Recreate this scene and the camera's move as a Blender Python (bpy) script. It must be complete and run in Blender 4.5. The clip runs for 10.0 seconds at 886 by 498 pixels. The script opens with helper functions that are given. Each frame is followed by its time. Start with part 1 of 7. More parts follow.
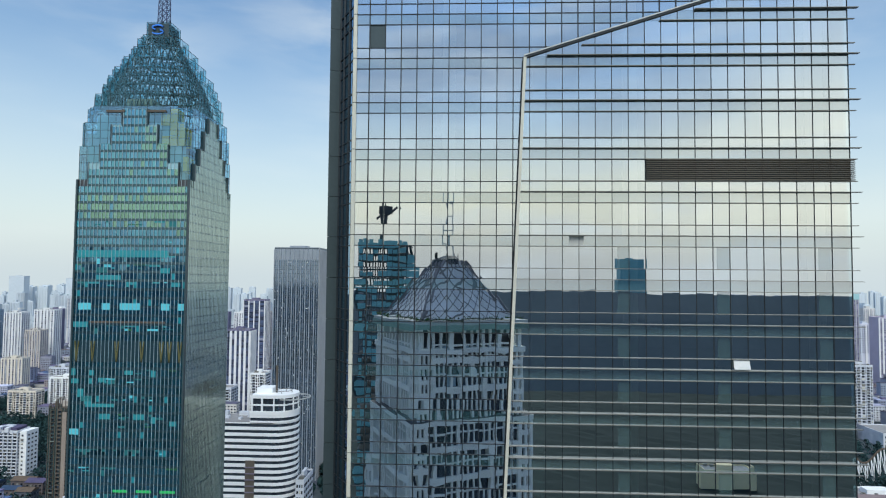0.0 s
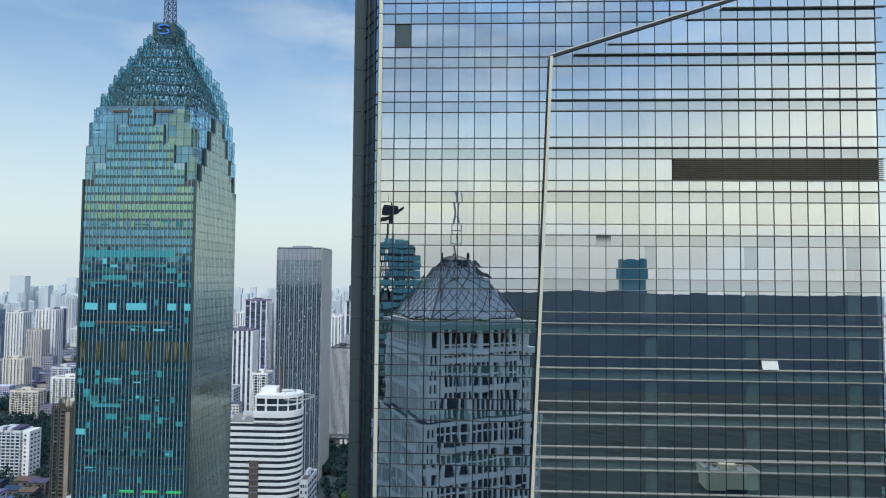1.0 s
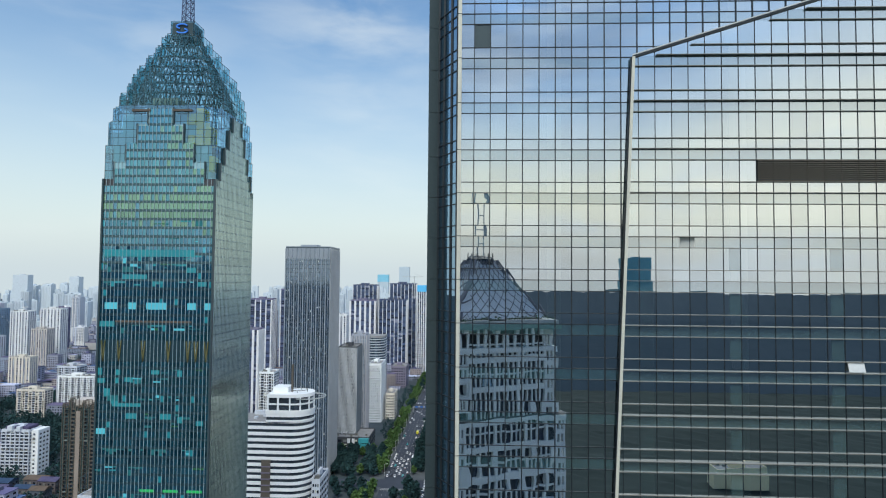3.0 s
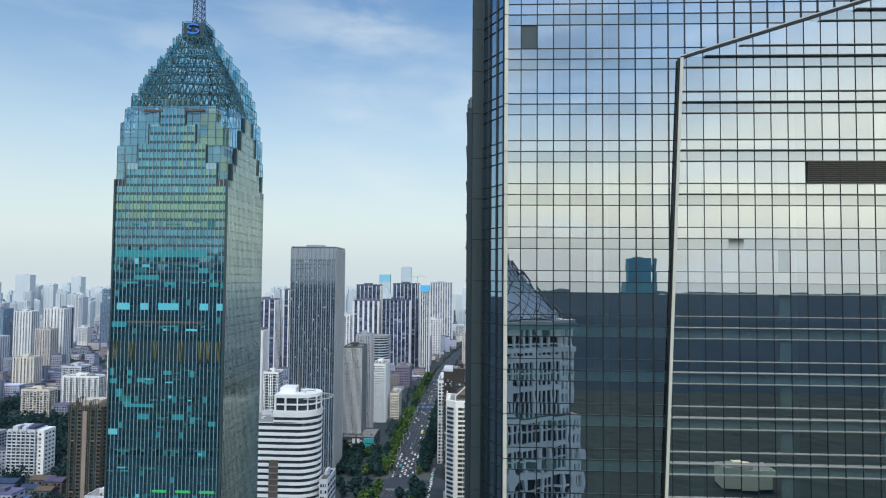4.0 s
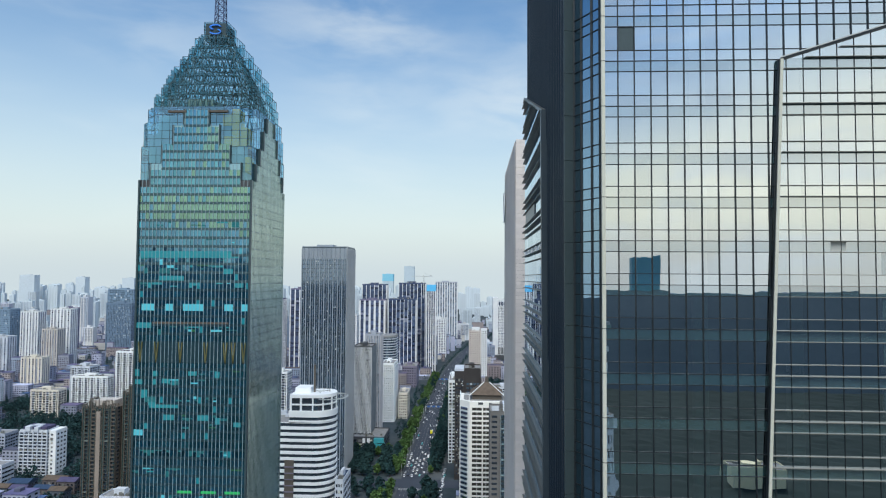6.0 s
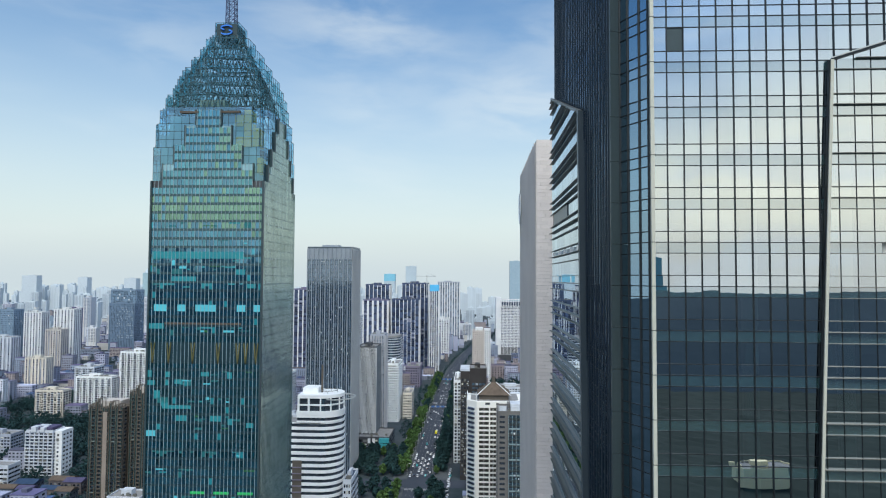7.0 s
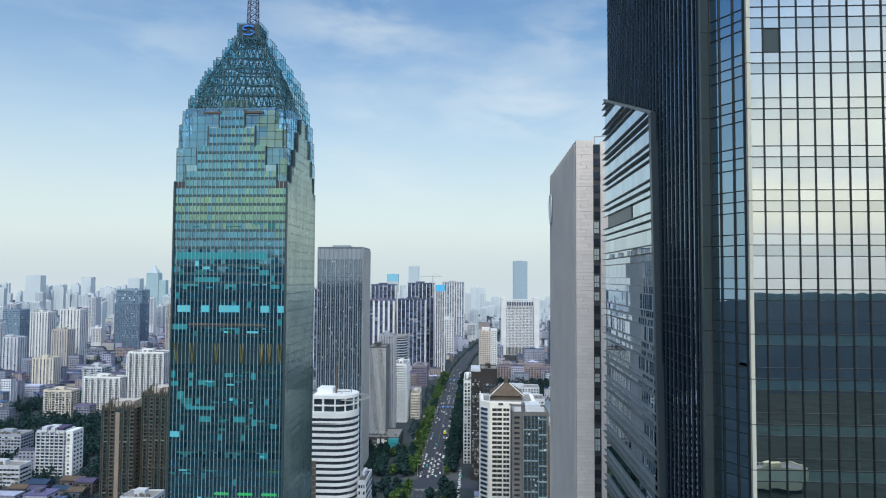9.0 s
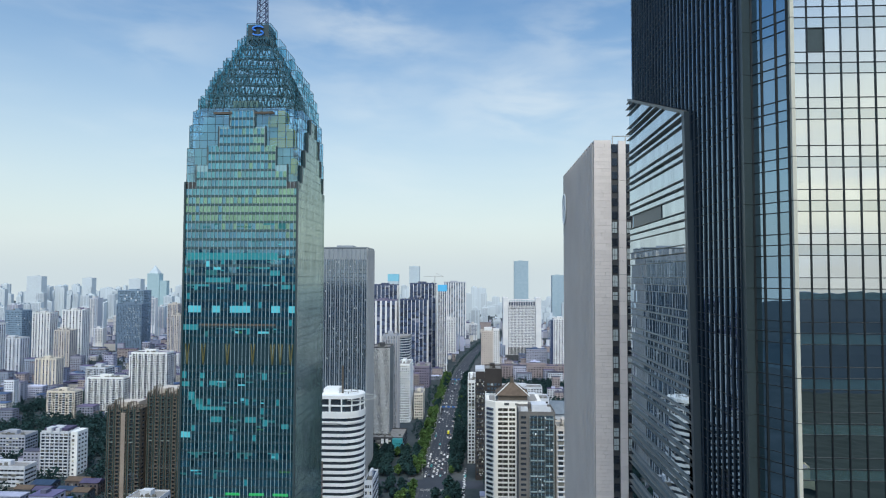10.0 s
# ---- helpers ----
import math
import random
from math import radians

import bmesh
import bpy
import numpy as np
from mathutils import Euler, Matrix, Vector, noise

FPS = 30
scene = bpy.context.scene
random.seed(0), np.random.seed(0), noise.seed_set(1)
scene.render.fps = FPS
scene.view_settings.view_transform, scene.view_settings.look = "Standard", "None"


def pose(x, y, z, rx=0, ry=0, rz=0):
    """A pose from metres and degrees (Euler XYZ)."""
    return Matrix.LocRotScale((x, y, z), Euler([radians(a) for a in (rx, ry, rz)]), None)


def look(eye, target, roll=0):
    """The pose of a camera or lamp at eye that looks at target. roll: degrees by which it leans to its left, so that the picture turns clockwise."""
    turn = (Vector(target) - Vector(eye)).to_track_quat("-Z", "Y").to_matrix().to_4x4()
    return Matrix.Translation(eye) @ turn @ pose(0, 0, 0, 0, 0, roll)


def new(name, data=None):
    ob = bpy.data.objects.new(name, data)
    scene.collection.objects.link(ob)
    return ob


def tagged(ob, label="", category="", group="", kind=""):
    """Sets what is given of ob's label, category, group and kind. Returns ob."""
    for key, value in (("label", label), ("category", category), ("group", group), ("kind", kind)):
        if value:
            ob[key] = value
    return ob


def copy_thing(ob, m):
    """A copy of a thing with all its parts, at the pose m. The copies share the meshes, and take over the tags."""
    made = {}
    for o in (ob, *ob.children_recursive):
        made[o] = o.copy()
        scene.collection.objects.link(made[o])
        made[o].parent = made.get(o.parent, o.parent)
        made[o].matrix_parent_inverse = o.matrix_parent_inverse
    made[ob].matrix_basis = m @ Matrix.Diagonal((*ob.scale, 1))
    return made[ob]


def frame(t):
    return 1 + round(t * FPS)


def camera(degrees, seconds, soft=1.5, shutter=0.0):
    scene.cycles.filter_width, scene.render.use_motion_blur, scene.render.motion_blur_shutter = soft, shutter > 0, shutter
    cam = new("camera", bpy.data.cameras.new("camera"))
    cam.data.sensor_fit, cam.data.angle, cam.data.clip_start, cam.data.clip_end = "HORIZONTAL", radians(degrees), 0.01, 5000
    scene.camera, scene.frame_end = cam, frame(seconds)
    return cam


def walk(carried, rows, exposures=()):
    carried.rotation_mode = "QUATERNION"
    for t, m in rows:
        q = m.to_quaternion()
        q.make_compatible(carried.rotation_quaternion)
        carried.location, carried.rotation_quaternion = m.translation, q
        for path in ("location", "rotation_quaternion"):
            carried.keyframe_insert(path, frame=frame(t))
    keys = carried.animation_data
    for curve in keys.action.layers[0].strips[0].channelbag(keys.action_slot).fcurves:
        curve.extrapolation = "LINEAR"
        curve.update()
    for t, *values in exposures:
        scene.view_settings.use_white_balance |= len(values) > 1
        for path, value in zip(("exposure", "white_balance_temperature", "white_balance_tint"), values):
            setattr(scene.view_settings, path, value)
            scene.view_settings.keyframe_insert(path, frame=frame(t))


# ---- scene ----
cam = camera(69.0, 10.0, 1.15)
PATH = [
    (0, (-0.014, 0.151, 191.039), (-0.101, 2.147, 191.134), 0.5),
    (0.5, (-1.045, 0.168, 191.013), (-1.132, 2.164, 191.109), 0.6),
    (1, (-2.419, 0.194, 190.997), (-2.507, 2.190, 191.092), 0.5),
    (1.5, (-4.058, 0.193, 191.034), (-4.147, 2.189, 191.127), 0.5),
    (2, (-5.900, 0.219, 191.087), (-5.990, 2.215, 191.180), 0.5),
    (2.5, (-7.830, 0.221, 191.161), (-7.920, 2.217, 191.253), 0.5),
    (4, (-14.103, 0.220, 191.371), (-14.197, 2.216, 191.462), 0.5),
    (4.5, (-16.319, 0.189, 191.471), (-16.414, 2.185, 191.562), 0.4),
    (5, (-18.512, 0.231, 191.526), (-18.609, 2.227, 191.616), 0.4),
    (5.5, (-20.718, 0.180, 191.612), (-20.816, 2.176, 191.701), 0.4),
    (7, (-27.345, 0.076, 191.861), (-27.447, 2.071, 191.949), 0.3),
    (7.5, (-29.492, 0.100, 191.930), (-29.595, 2.095, 192.018), 0.3),
    (8, (-31.644, 0.162, 192.037), (-31.748, 2.157, 192.125), 0.3),
    (8.5, (-33.779, 0.180, 192.097), (-33.884, 2.175, 192.184), 0.3),
    (9, (-35.889, 0.114, 192.098), (-35.996, 2.109, 192.186), 0.3),
    (9.5, (-37.981, -0.008, 192.103), (-38.087, 1.987, 192.190), 0.2),
    (10, (-40.004, -0.186, 192.085), (-40.111, 1.809, 192.173), 0.2),
]
walk(cam, [(t, look(eye, target, roll)) for t, eye, target, roll in PATH], [(0.0, 0.45, 6350, 5.0), (10.0, 0.45, 6350, 5.0)])

# ---- world, sun ----
SUN_AZ, SUN_EL = 174.0, 54.0
world = bpy.data.worlds.new("world")
scene.world = world
world.use_nodes = True
wn, wl = world.node_tree.nodes, world.node_tree.links
wn.clear()


sky = wn.new("ShaderNodeTexSky")
sky.sky_type, sky.sun_disc = "NISHITA", False
sky.sun_elevation, sky.sun_rotation = radians(SUN_EL), radians(SUN_AZ)
sky.altitude, sky.air_density, sky.dust_density, sky.ozone_density = 100, 1.2, 0.6, 3.0
coord = wn.new("ShaderNodeTexCoord")
sep = wn.new("ShaderNodeSeparateXYZ")
wl.new(coord.outputs["Generated"], sep.inputs[0])
deeper = wn.new("ShaderNodeHueSaturation")
deeper.inputs["Saturation"].default_value, deeper.inputs["Value"].default_value = 1.14, 1.11
wl.new(sky.outputs[0], deeper.inputs["Color"])


def smooth(source, lo, hi, a, b):
    n = wn.new("ShaderNodeMapRange")
    n.interpolation_type = "SMOOTHSTEP"
    for k, v in zip(("From Min", "From Max", "To Min", "To Max"), (lo, hi, a, b)):
        n.inputs[k].default_value = v
    wl.new(source, n.inputs["Value"])
    return n.outputs[0]


def times(a, b):
    n = wn.new("ShaderNodeMath")
    n.operation = "MULTIPLY"
    for i, v in enumerate((a, b)):
        if isinstance(v, float):
            n.inputs[i].default_value = v
        else:
            wl.new(v, n.inputs[i])
    return n.outputs[0]


def colour_mix(fac, a, b):
    n = wn.new("ShaderNodeMix")
    n.data_type = "RGBA"
    n.inputs["B"].default_value = (*b, 1)
    wl.new(fac, n.inputs["Factor"])
    wl.new(a, n.inputs["A"])
    return n.outputs["Result"]


def streaks(scale, where, lo, hi, most):
    """Thin cloud drawn out along the horizon."""
    m = wn.new("ShaderNodeMapping")
    m.inputs["Scale"].default_value, m.inputs["Location"].default_value = scale, where
    wl.new(coord.outputs["Generated"], m.inputs[0])
    n = wn.new("ShaderNodeTexNoise")
    n.inputs["Scale"].default_value, n.inputs["Detail"].default_value, n.inputs["Roughness"].default_value = 2.2, 7, 0.52
    n.inputs["Distortion"].default_value = 0.35
    wl.new(m.outputs[0], n.inputs["Vector"])
    return smooth(n.outputs["Fac"], lo, hi, 0.0, most)


# pale summer haze toward the horizon, all round; cream and brighter low in the sky behind the city
GLOW_AZ = 162.0
sunny = wn.new("ShaderNodeVectorMath")
sunny.operation = "DOT_PRODUCT"
sunny.inputs[1].default_value = (math.sin(radians(GLOW_AZ)), math.cos(radians(GLOW_AZ)), 0.0)
wl.new(coord.outputs["Generated"], sunny.inputs[0])
rear = smooth(sunny.outputs["Value"], 0.1, 0.95, 0.0, 1.0)
c1 = colour_mix(smooth(sep.outputs["Z"], -0.03, 0.44, 0.95, 0.0), deeper.outputs["Color"], (5.6, 6.03, 6.05))
c1 = colour_mix(smooth(sep.outputs["Z"], -0.01, 0.09, 0.75, 0.0), c1, (4.6, 5.15, 5.6))
c2 = colour_mix(times(times(rear, smooth(sep.outputs["Z"], 0.07, 0.3, 0.95, 0.0)), smooth(sep.outputs["Z"], 0.0, 0.075, 0.1, 1.0)), c1, (8.5, 7.95, 6.3))
c2 = colour_mix(times(rear, smooth(sep.outputs["Z"], 0.025, 0.12, 0.8, 0.0)), c2, (5.3, 5.2, 5.15))
glow = wn.new("ShaderNodeVectorMath")
glow.operation = "DOT_PRODUCT"
glow.inputs[1].default_value = (math.sin(radians(141.0)), math.cos(radians(141.0)), 0.0)
wl.new(coord.outputs["Generated"], glow.inputs[0])
c2 = colour_mix(times(smooth(glow.outputs["Value"], 0.85, 0.978, 0.0, 0.95), times(smooth(sep.outputs["Z"], 0.1, 0.62, 1.0, 0.0), smooth(sep.outputs["Z"], 0.02, 0.14, 0.25, 1.0))), c2, (9.6, 9.15, 7.9))
bank = wn.new("ShaderNodeVectorMath")
bank.operation = "DOT_PRODUCT"
bank.inputs[1].default_value = (math.sin(radians(181.0)), math.cos(radians(181.0)), 0.0)
wl.new(coord.outputs["Generated"], bank.inputs[0])
c2 = colour_mix(times(times(smooth(bank.outputs["Value"], 0.8, 0.96, 0.0, 1.0), smooth(sep.outputs["Z"], 0.16, 0.33, 0.0, 1.0)), streaks((1.8, 1.8, 5.0), (2.2, 0.3, 4.1), 0.3, 0.62, 0.95)), c2, (2.7, 3.5, 4.9))


def veil(azimuth, elevation, reach):
    """Where a bank of thin cloud hangs: full at its middle, nothing at its rim."""
    a, b = radians(azimuth), radians(elevation)
    m = wn.new("ShaderNodeMapping")
    m.inputs["Scale"].default_value = (1.0, 1.0, 2.6)
    wl.new(coord.outputs["Generated"], m.inputs[0])
    n = wn.new("ShaderNodeVectorMath")
    n.operation = "DISTANCE"
    n.inputs[1].default_value = (math.sin(a) * math.cos(b), math.cos(a) * math.cos(b), 2.6 * math.sin(b))
    wl.new(m.outputs[0], n.inputs[0])
    return smooth(n.outputs["Value"], 0.0, reach, 1.0, 0.0)


c3 = colour_mix(times(streaks((1.5, 1.5, 6.0), (3.1, 0.4, 0.2), 0.42, 0.8, 0.22), smooth(sep.outputs["Z"], 0.0, 0.12, 0.3, 1.0)), c2, (6.8, 7.0, 7.05))
for azimuth, elevation, reach, most in ((5.0, 15.0, 0.24, 0.42), (-11.0, 21.0, 0.22, 0.4), (-27.0, 19.0, 0.2, 0.22), (-10.0, 16.0, 0.2, 0.2), (12.0, 20.0, 0.3, 0.3)):
    c3 = colour_mix(times(streaks((3.0, 3.0, 9.0), (1.3 + azimuth * 0.1, 2.4, 0.9), 0.34, 0.66, most), veil(azimuth, elevation, reach)), c3, (6.9, 7.05, 7.05))
warm_out = colour_mix(times(rear, streaks((2.4, 2.4, 9.0), (0.7, 5.1, 1.3), 0.42, 0.75, 0.5)), c3, (6.5, 6.95, 7.6))
sky_out = wn.new("ShaderNodeBackground")
sky_out.inputs["Strength"].default_value = 0.097
wl.new(warm_out, sky_out.inputs["Color"])
wo = wn.new("ShaderNodeOutputWorld")
wl.new(sky_out.outputs[0], wo.inputs["Surface"])

sun_data = bpy.data.lights.new("sun", "SUN")
sun_data.energy, sun_data.angle, sun_data.color = 2.3, radians(40), (1.0, 0.95, 0.86)
sun = new("sun", sun_data)
to_sun = Vector((math.sin(radians(SUN_AZ)) * math.cos(radians(SUN_EL)), math.cos(radians(SUN_AZ)) * math.cos(radians(SUN_EL)), math.sin(radians(SUN_EL))))
sun.matrix_world = look(to_sun * 900, (0, 0, 0))


# ---- materials ----
def surface(name, a, b, rough=0.8, metal=0.0, big=0.08, fine=3.0, bump=0.15, island=0.0, obj=0.0, spec=0.3, palette=()):
    """A matt surface: colours a and b mixed by two sizes of noise; island/obj: how much each piece differs in value; palette: tints picked by piece."""
    m = bpy.data.materials.new(name)
    m.use_nodes = True
    nt = m.node_tree
    bsdf = nt.nodes["Principled BSDF"]
    co = nt.nodes.new("ShaderNodeTexCoord")
    n1, n2 = nt.nodes.new("ShaderNodeTexNoise"), nt.nodes.new("ShaderNodeTexNoise")
    n1.inputs["Scale"].default_value, n1.inputs["Detail"].default_value = big, 5
    n2.inputs["Scale"].default_value, n2.inputs["Detail"].default_value = fine, 3
    geo = nt.nodes.new("ShaderNodeNewGeometry")
    nt.links.new(geo.outputs["Position"], n1.inputs["Vector"])
    nt.links.new(geo.outputs["Position"], n2.inputs["Vector"])
    add = nt.nodes.new("ShaderNodeMath")
    add.operation = "MULTIPLY_ADD"
    add.inputs[1].default_value = 0.65
    nt.links.new(n1.outputs["Fac"], add.inputs[0])
    half = nt.nodes.new("ShaderNodeMath")
    half.operation = "MULTIPLY"
    half.inputs[1].default_value = 0.35
    nt.links.new(n2.outputs["Fac"], half.inputs[0])
    nt.links.new(half.outputs[0], add.inputs[2])
    ramp = nt.nodes.new("ShaderNodeMapRange")
    ramp.inputs["From Min"].default_value, ramp.inputs["From Max"].default_value = 0.3, 0.7
    nt.links.new(add.outputs[0], ramp.inputs["Value"])
    mix = nt.nodes.new("ShaderNodeMix")
    mix.data_type = "RGBA"
    mix.inputs["A"].default_value, mix.inputs["B"].default_value = (*a, 1), (*b, 1)
    nt.links.new(ramp.outputs[0], mix.inputs["Factor"])
    colour = mix.outputs["Result"]
    if palette:
        ramp2 = nt.nodes.new("ShaderNodeValToRGB")
        ramp2.color_ramp.interpolation = "CONSTANT"
        els = ramp2.color_ramp.elements
        els[0].color, els[1].position, els[1].color = (*palette[0], 1), 1 / len(palette), (*palette[1], 1)
        for i in range(2, len(palette)):
            els.new(i / len(palette)).color = (*palette[i], 1)
        shuffle = nt.nodes.new("ShaderNodeMath")
        shuffle.operation = "MULTIPLY"
        shuffle.inputs[1].default_value = 17.31
        nt.links.new(geo.outputs["Random Per Island"], shuffle.inputs[0])
        fract = nt.nodes.new("ShaderNodeMath")
        fract.operation = "FRACT"
        nt.links.new(shuffle.outputs[0], fract.inputs[0])
        nt.links.new(fract.outputs[0], ramp2.inputs[0])
        tinted = nt.nodes.new("ShaderNodeMix")
        tinted.data_type, tinted.blend_type = "RGBA", "MULTIPLY"
        tinted.inputs["Factor"].default_value = 1.0
        nt.links.new(colour, tinted.inputs["A"])
        nt.links.new(ramp2.outputs[0], tinted.inputs["B"])
        colour = tinted.outputs["Result"]
    if island or obj:
        if obj:
            src = nt.nodes.new("ShaderNodeObjectInfo").outputs["Random"]
        else:
            src = geo.outputs["Random Per Island"]
        k = island or obj
        hsv = nt.nodes.new("ShaderNodeHueSaturation")
        r = nt.nodes.new("ShaderNodeMapRange")
        r.inputs["To Min"].default_value, r.inputs["To Max"].default_value = 1 - k, 1 + k
        nt.links.new(src, r.inputs["Value"])
        nt.links.new(r.outputs[0], hsv.inputs["Value"])
        nt.links.new(colour, hsv.inputs["Color"])
        colour = hsv.outputs["Color"]
    nt.links.new(colour, bsdf.inputs["Base Color"])
    bsdf.inputs["Roughness"].default_value, bsdf.inputs["Metallic"].default_value = rough, metal
    bsdf.inputs["Specular IOR Level"].default_value = spec
    if bump:
        bp = nt.nodes.new("ShaderNodeBump")
        bp.inputs["Strength"].default_value, bp.inputs["Distance"].default_value = bump, 0.05
        nt.links.new(n2.outputs["Fac"], bp.inputs["Height"])
        nt.links.new(bp.outputs[0], bsdf.inputs["Normal"])
    return m


def coated_glass(name, tint, gloss, mirror=(0.9, 0.95, 1.0), rough=0.0, wave=0.0, wave_scale=0.6, see=True, island=0.0, lit=None, hue=0.0):
    """Reflective facade glass: a mirror coat over clear tinted glass (see) or over a dark back pane."""
    m = bpy.data.materials.new(name)
    m.use_nodes = True
    nt = m.node_tree
    nt.nodes.remove(nt.nodes["Principled BSDF"])
    out = nt.nodes["Material Output"]
    g = nt.nodes.new("ShaderNodeBsdfGlossy")
    g.inputs["Color"].default_value, g.inputs["Roughness"].default_value = (*mirror, 1), rough
    back = nt.nodes.new("ShaderNodeBsdfTransparent" if see else "ShaderNodeBsdfDiffuse")
    back.inputs["Color"].default_value = (*tint, 1)
    geo = nt.nodes.new("ShaderNodeNewGeometry")
    if island and not see:
        ramp = nt.nodes.new("ShaderNodeValToRGB")
        ramp.color_ramp.interpolation = "CONSTANT"
        els = ramp.color_ramp.elements
        els[0].position, els[0].color = 0.0, (*[c * 0.55 for c in tint], 1)
        els[1].position, els[1].color = 0.45, (*tint, 1)
        for p, c in ((0.78, [c * 1.5 for c in tint]), (1 - island, lit or [c * 4 for c in tint])):
            e = els.new(p)
            e.color = (*c, 1)
        nt.links.new(geo.outputs["Random Per Island"], ramp.inputs[0])
        nt.links.new(ramp.outputs[0], back.inputs["Color"])
    pick = nt.nodes.new("ShaderNodeMath")
    pick.operation = "ADD"
    info = nt.nodes.new("ShaderNodeObjectInfo")
    nt.links.new(info.outputs["Random"], pick.inputs[0])
    nt.links.new(geo.outputs["Random Per Island"], pick.inputs[1])
    wrap = nt.nodes.new("ShaderNodeMath")
    wrap.operation = "FRACT"
    nt.links.new(pick.outputs[0], wrap.inputs[0])
    level = nt.nodes.new("ShaderNodeMapRange")
    level.inputs["To Min"].default_value, level.inputs["To Max"].default_value = 0.9, 1.04
    nt.links.new(wrap.outputs[0], level.inputs["Value"])
    tone = nt.nodes.new("ShaderNodeHueSaturation")
    tone.inputs["Color"].default_value = (*mirror, 1)
    nt.links.new(level.outputs[0], tone.inputs["Value"])
    nt.links.new(tone.outputs["Color"], g.inputs["Color"])
    if hue:
        again = nt.nodes.new("ShaderNodeMath")
        again.operation = "MULTIPLY"
        again.inputs[1].default_value = 7.3
        nt.links.new(wrap.outputs[0], again.inputs[0])
        wrap2 = nt.nodes.new("ShaderNodeMath")
        wrap2.operation = "FRACT"
        nt.links.new(again.outputs[0], wrap2.inputs[0])
        shift = nt.nodes.new("ShaderNodeMapRange")
        shift.inputs["To Min"].default_value, shift.inputs["To Max"].default_value = 0.5 - hue, 0.5 + hue
        nt.links.new(wrap2.outputs[0], shift.inputs["Value"])
        nt.links.new(shift.outputs[0], tone.inputs["Hue"])
        level.inputs["To Min"].default_value, level.inputs["To Max"].default_value = 0.82, 1.1
    lw = nt.nodes.new("ShaderNodeLayerWeight")
    lw.inputs["Blend"].default_value = 0.25
    fac = nt.nodes.new("ShaderNodeMapRange")
    fac.inputs["To Min"].default_value, fac.inputs["To Max"].default_value = gloss, min(1.0, gloss + 0.5)
    nt.links.new(lw.outputs["Fresnel"], fac.inputs["Value"])
    mix = nt.nodes.new("ShaderNodeMixShader")
    nt.links.new(fac.outputs[0], mix.inputs[0])
    nt.links.new(back.outputs[0], mix.inputs[1])
    nt.links.new(g.outputs[0], mix.inputs[2])
    nt.links.new(mix.outputs[0], out.inputs["Surface"])
    if wave:
        n = nt.nodes.new("ShaderNodeTexNoise")
        n.inputs["Scale"].default_value, n.inputs["Detail"].default_value = wave_scale, 1.5
        nt.links.new(geo.outputs["Position"], n.inputs["Vector"])
        bp = nt.nodes.new("ShaderNodeBump")
        bp.inputs["Strength"].default_value, bp.inputs["Distance"].default_value = 1.0, wave
        nt.links.new(n.outputs["Fac"], bp.inputs["Height"])
        nt.links.new(bp.outputs[0], g.inputs["Normal"])
    return m


GLASS_MAIN = coated_glass("tower glass", (0.2, 0.39, 0.43), 0.71, (0.88, 0.95, 1.0))
GLASS_RETURN = coated_glass("return glass", (0.1, 0.19, 0.26), 0.55, (0.55, 0.77, 0.95), wave=0.004)
GLASS_TEAL = coated_glass("teal office glass", (0.004, 0.038, 0.066), 0.42, (0.33, 0.76, 0.98), rough=0.06, see=False, island=0.03, lit=(0.04, 0.4, 0.48), wave=0.006, wave_scale=0.3, hue=0.014)
# Yellow-green of the reflected cream sky is put into this tint.
GLASS_TEAL_WARM = coated_glass("teal glass with painted warm reflection", (0.11, 0.165, 0.05), 0.36, (0.42, 0.82, 0.82), rough=0.06, see=False, wave=0.006, wave_scale=0.3, hue=0.014)
GLASS_TEAL_BAND = coated_glass("blue spandrel glass", (0.022, 0.05, 0.066), 0.08, (0.5, 0.78, 0.88), rough=0.05, see=False, island=0.05, lit=(0.03, 0.14, 0.2))
GLASS_CORNER = coated_glass("corner glass", (0.68, 0.88, 0.95), 0.3, (0.48, 0.78, 1.0), see=True, hue=0.012)
GLASS_CROWN = coated_glass("crown glass", (0.73, 0.88, 0.91), 0.07, (0.45, 0.88, 0.95), see=True)
GLASS_DARK = coated_glass("dark window glass", (0.035, 0.045, 0.058), 0.14, (0.75, 0.85, 1.0), rough=0.05, see=False, island=0.05, lit=(0.25, 0.26, 0.26))
GLASS_BLUE = coated_glass("blue-grey window glass", (0.045, 0.075, 0.1), 0.22, (0.75, 0.88, 1.0), rough=0.05, see=False, island=0.06, lit=(0.4, 0.45, 0.48))
GLASS_NAVY = coated_glass("navy tower glass", (0.03, 0.036, 0.07), 0.2, (0.7, 0.8, 1.0), rough=0.08, see=False, island=0.05, lit=(0.2, 0.22, 0.3))
METAL_DARK = surface("dark aluminium", (0.022, 0.028, 0.033), (0.036, 0.044, 0.05), 0.45, 0.5, bump=0.02)
METAL_PALE = surface("pale aluminium", (0.42, 0.44, 0.44), (0.55, 0.57, 0.57), 0.4, 0.3, bump=0.02)
METAL_FIN = surface("grey fin aluminium", (0.17, 0.17, 0.155), (0.25, 0.25, 0.228), 0.4, 0.4, bump=0.02)
METAL_CREAM = surface("cream aluminium", (0.5, 0.5, 0.43), (0.62, 0.62, 0.55), 0.5, 0.1, bump=0.02)
RIB_NAVY = surface("near-black navy ribs", (0.024, 0.039, 0.058), (0.036, 0.053, 0.075), 0.35, 0.2, bump=0.01)
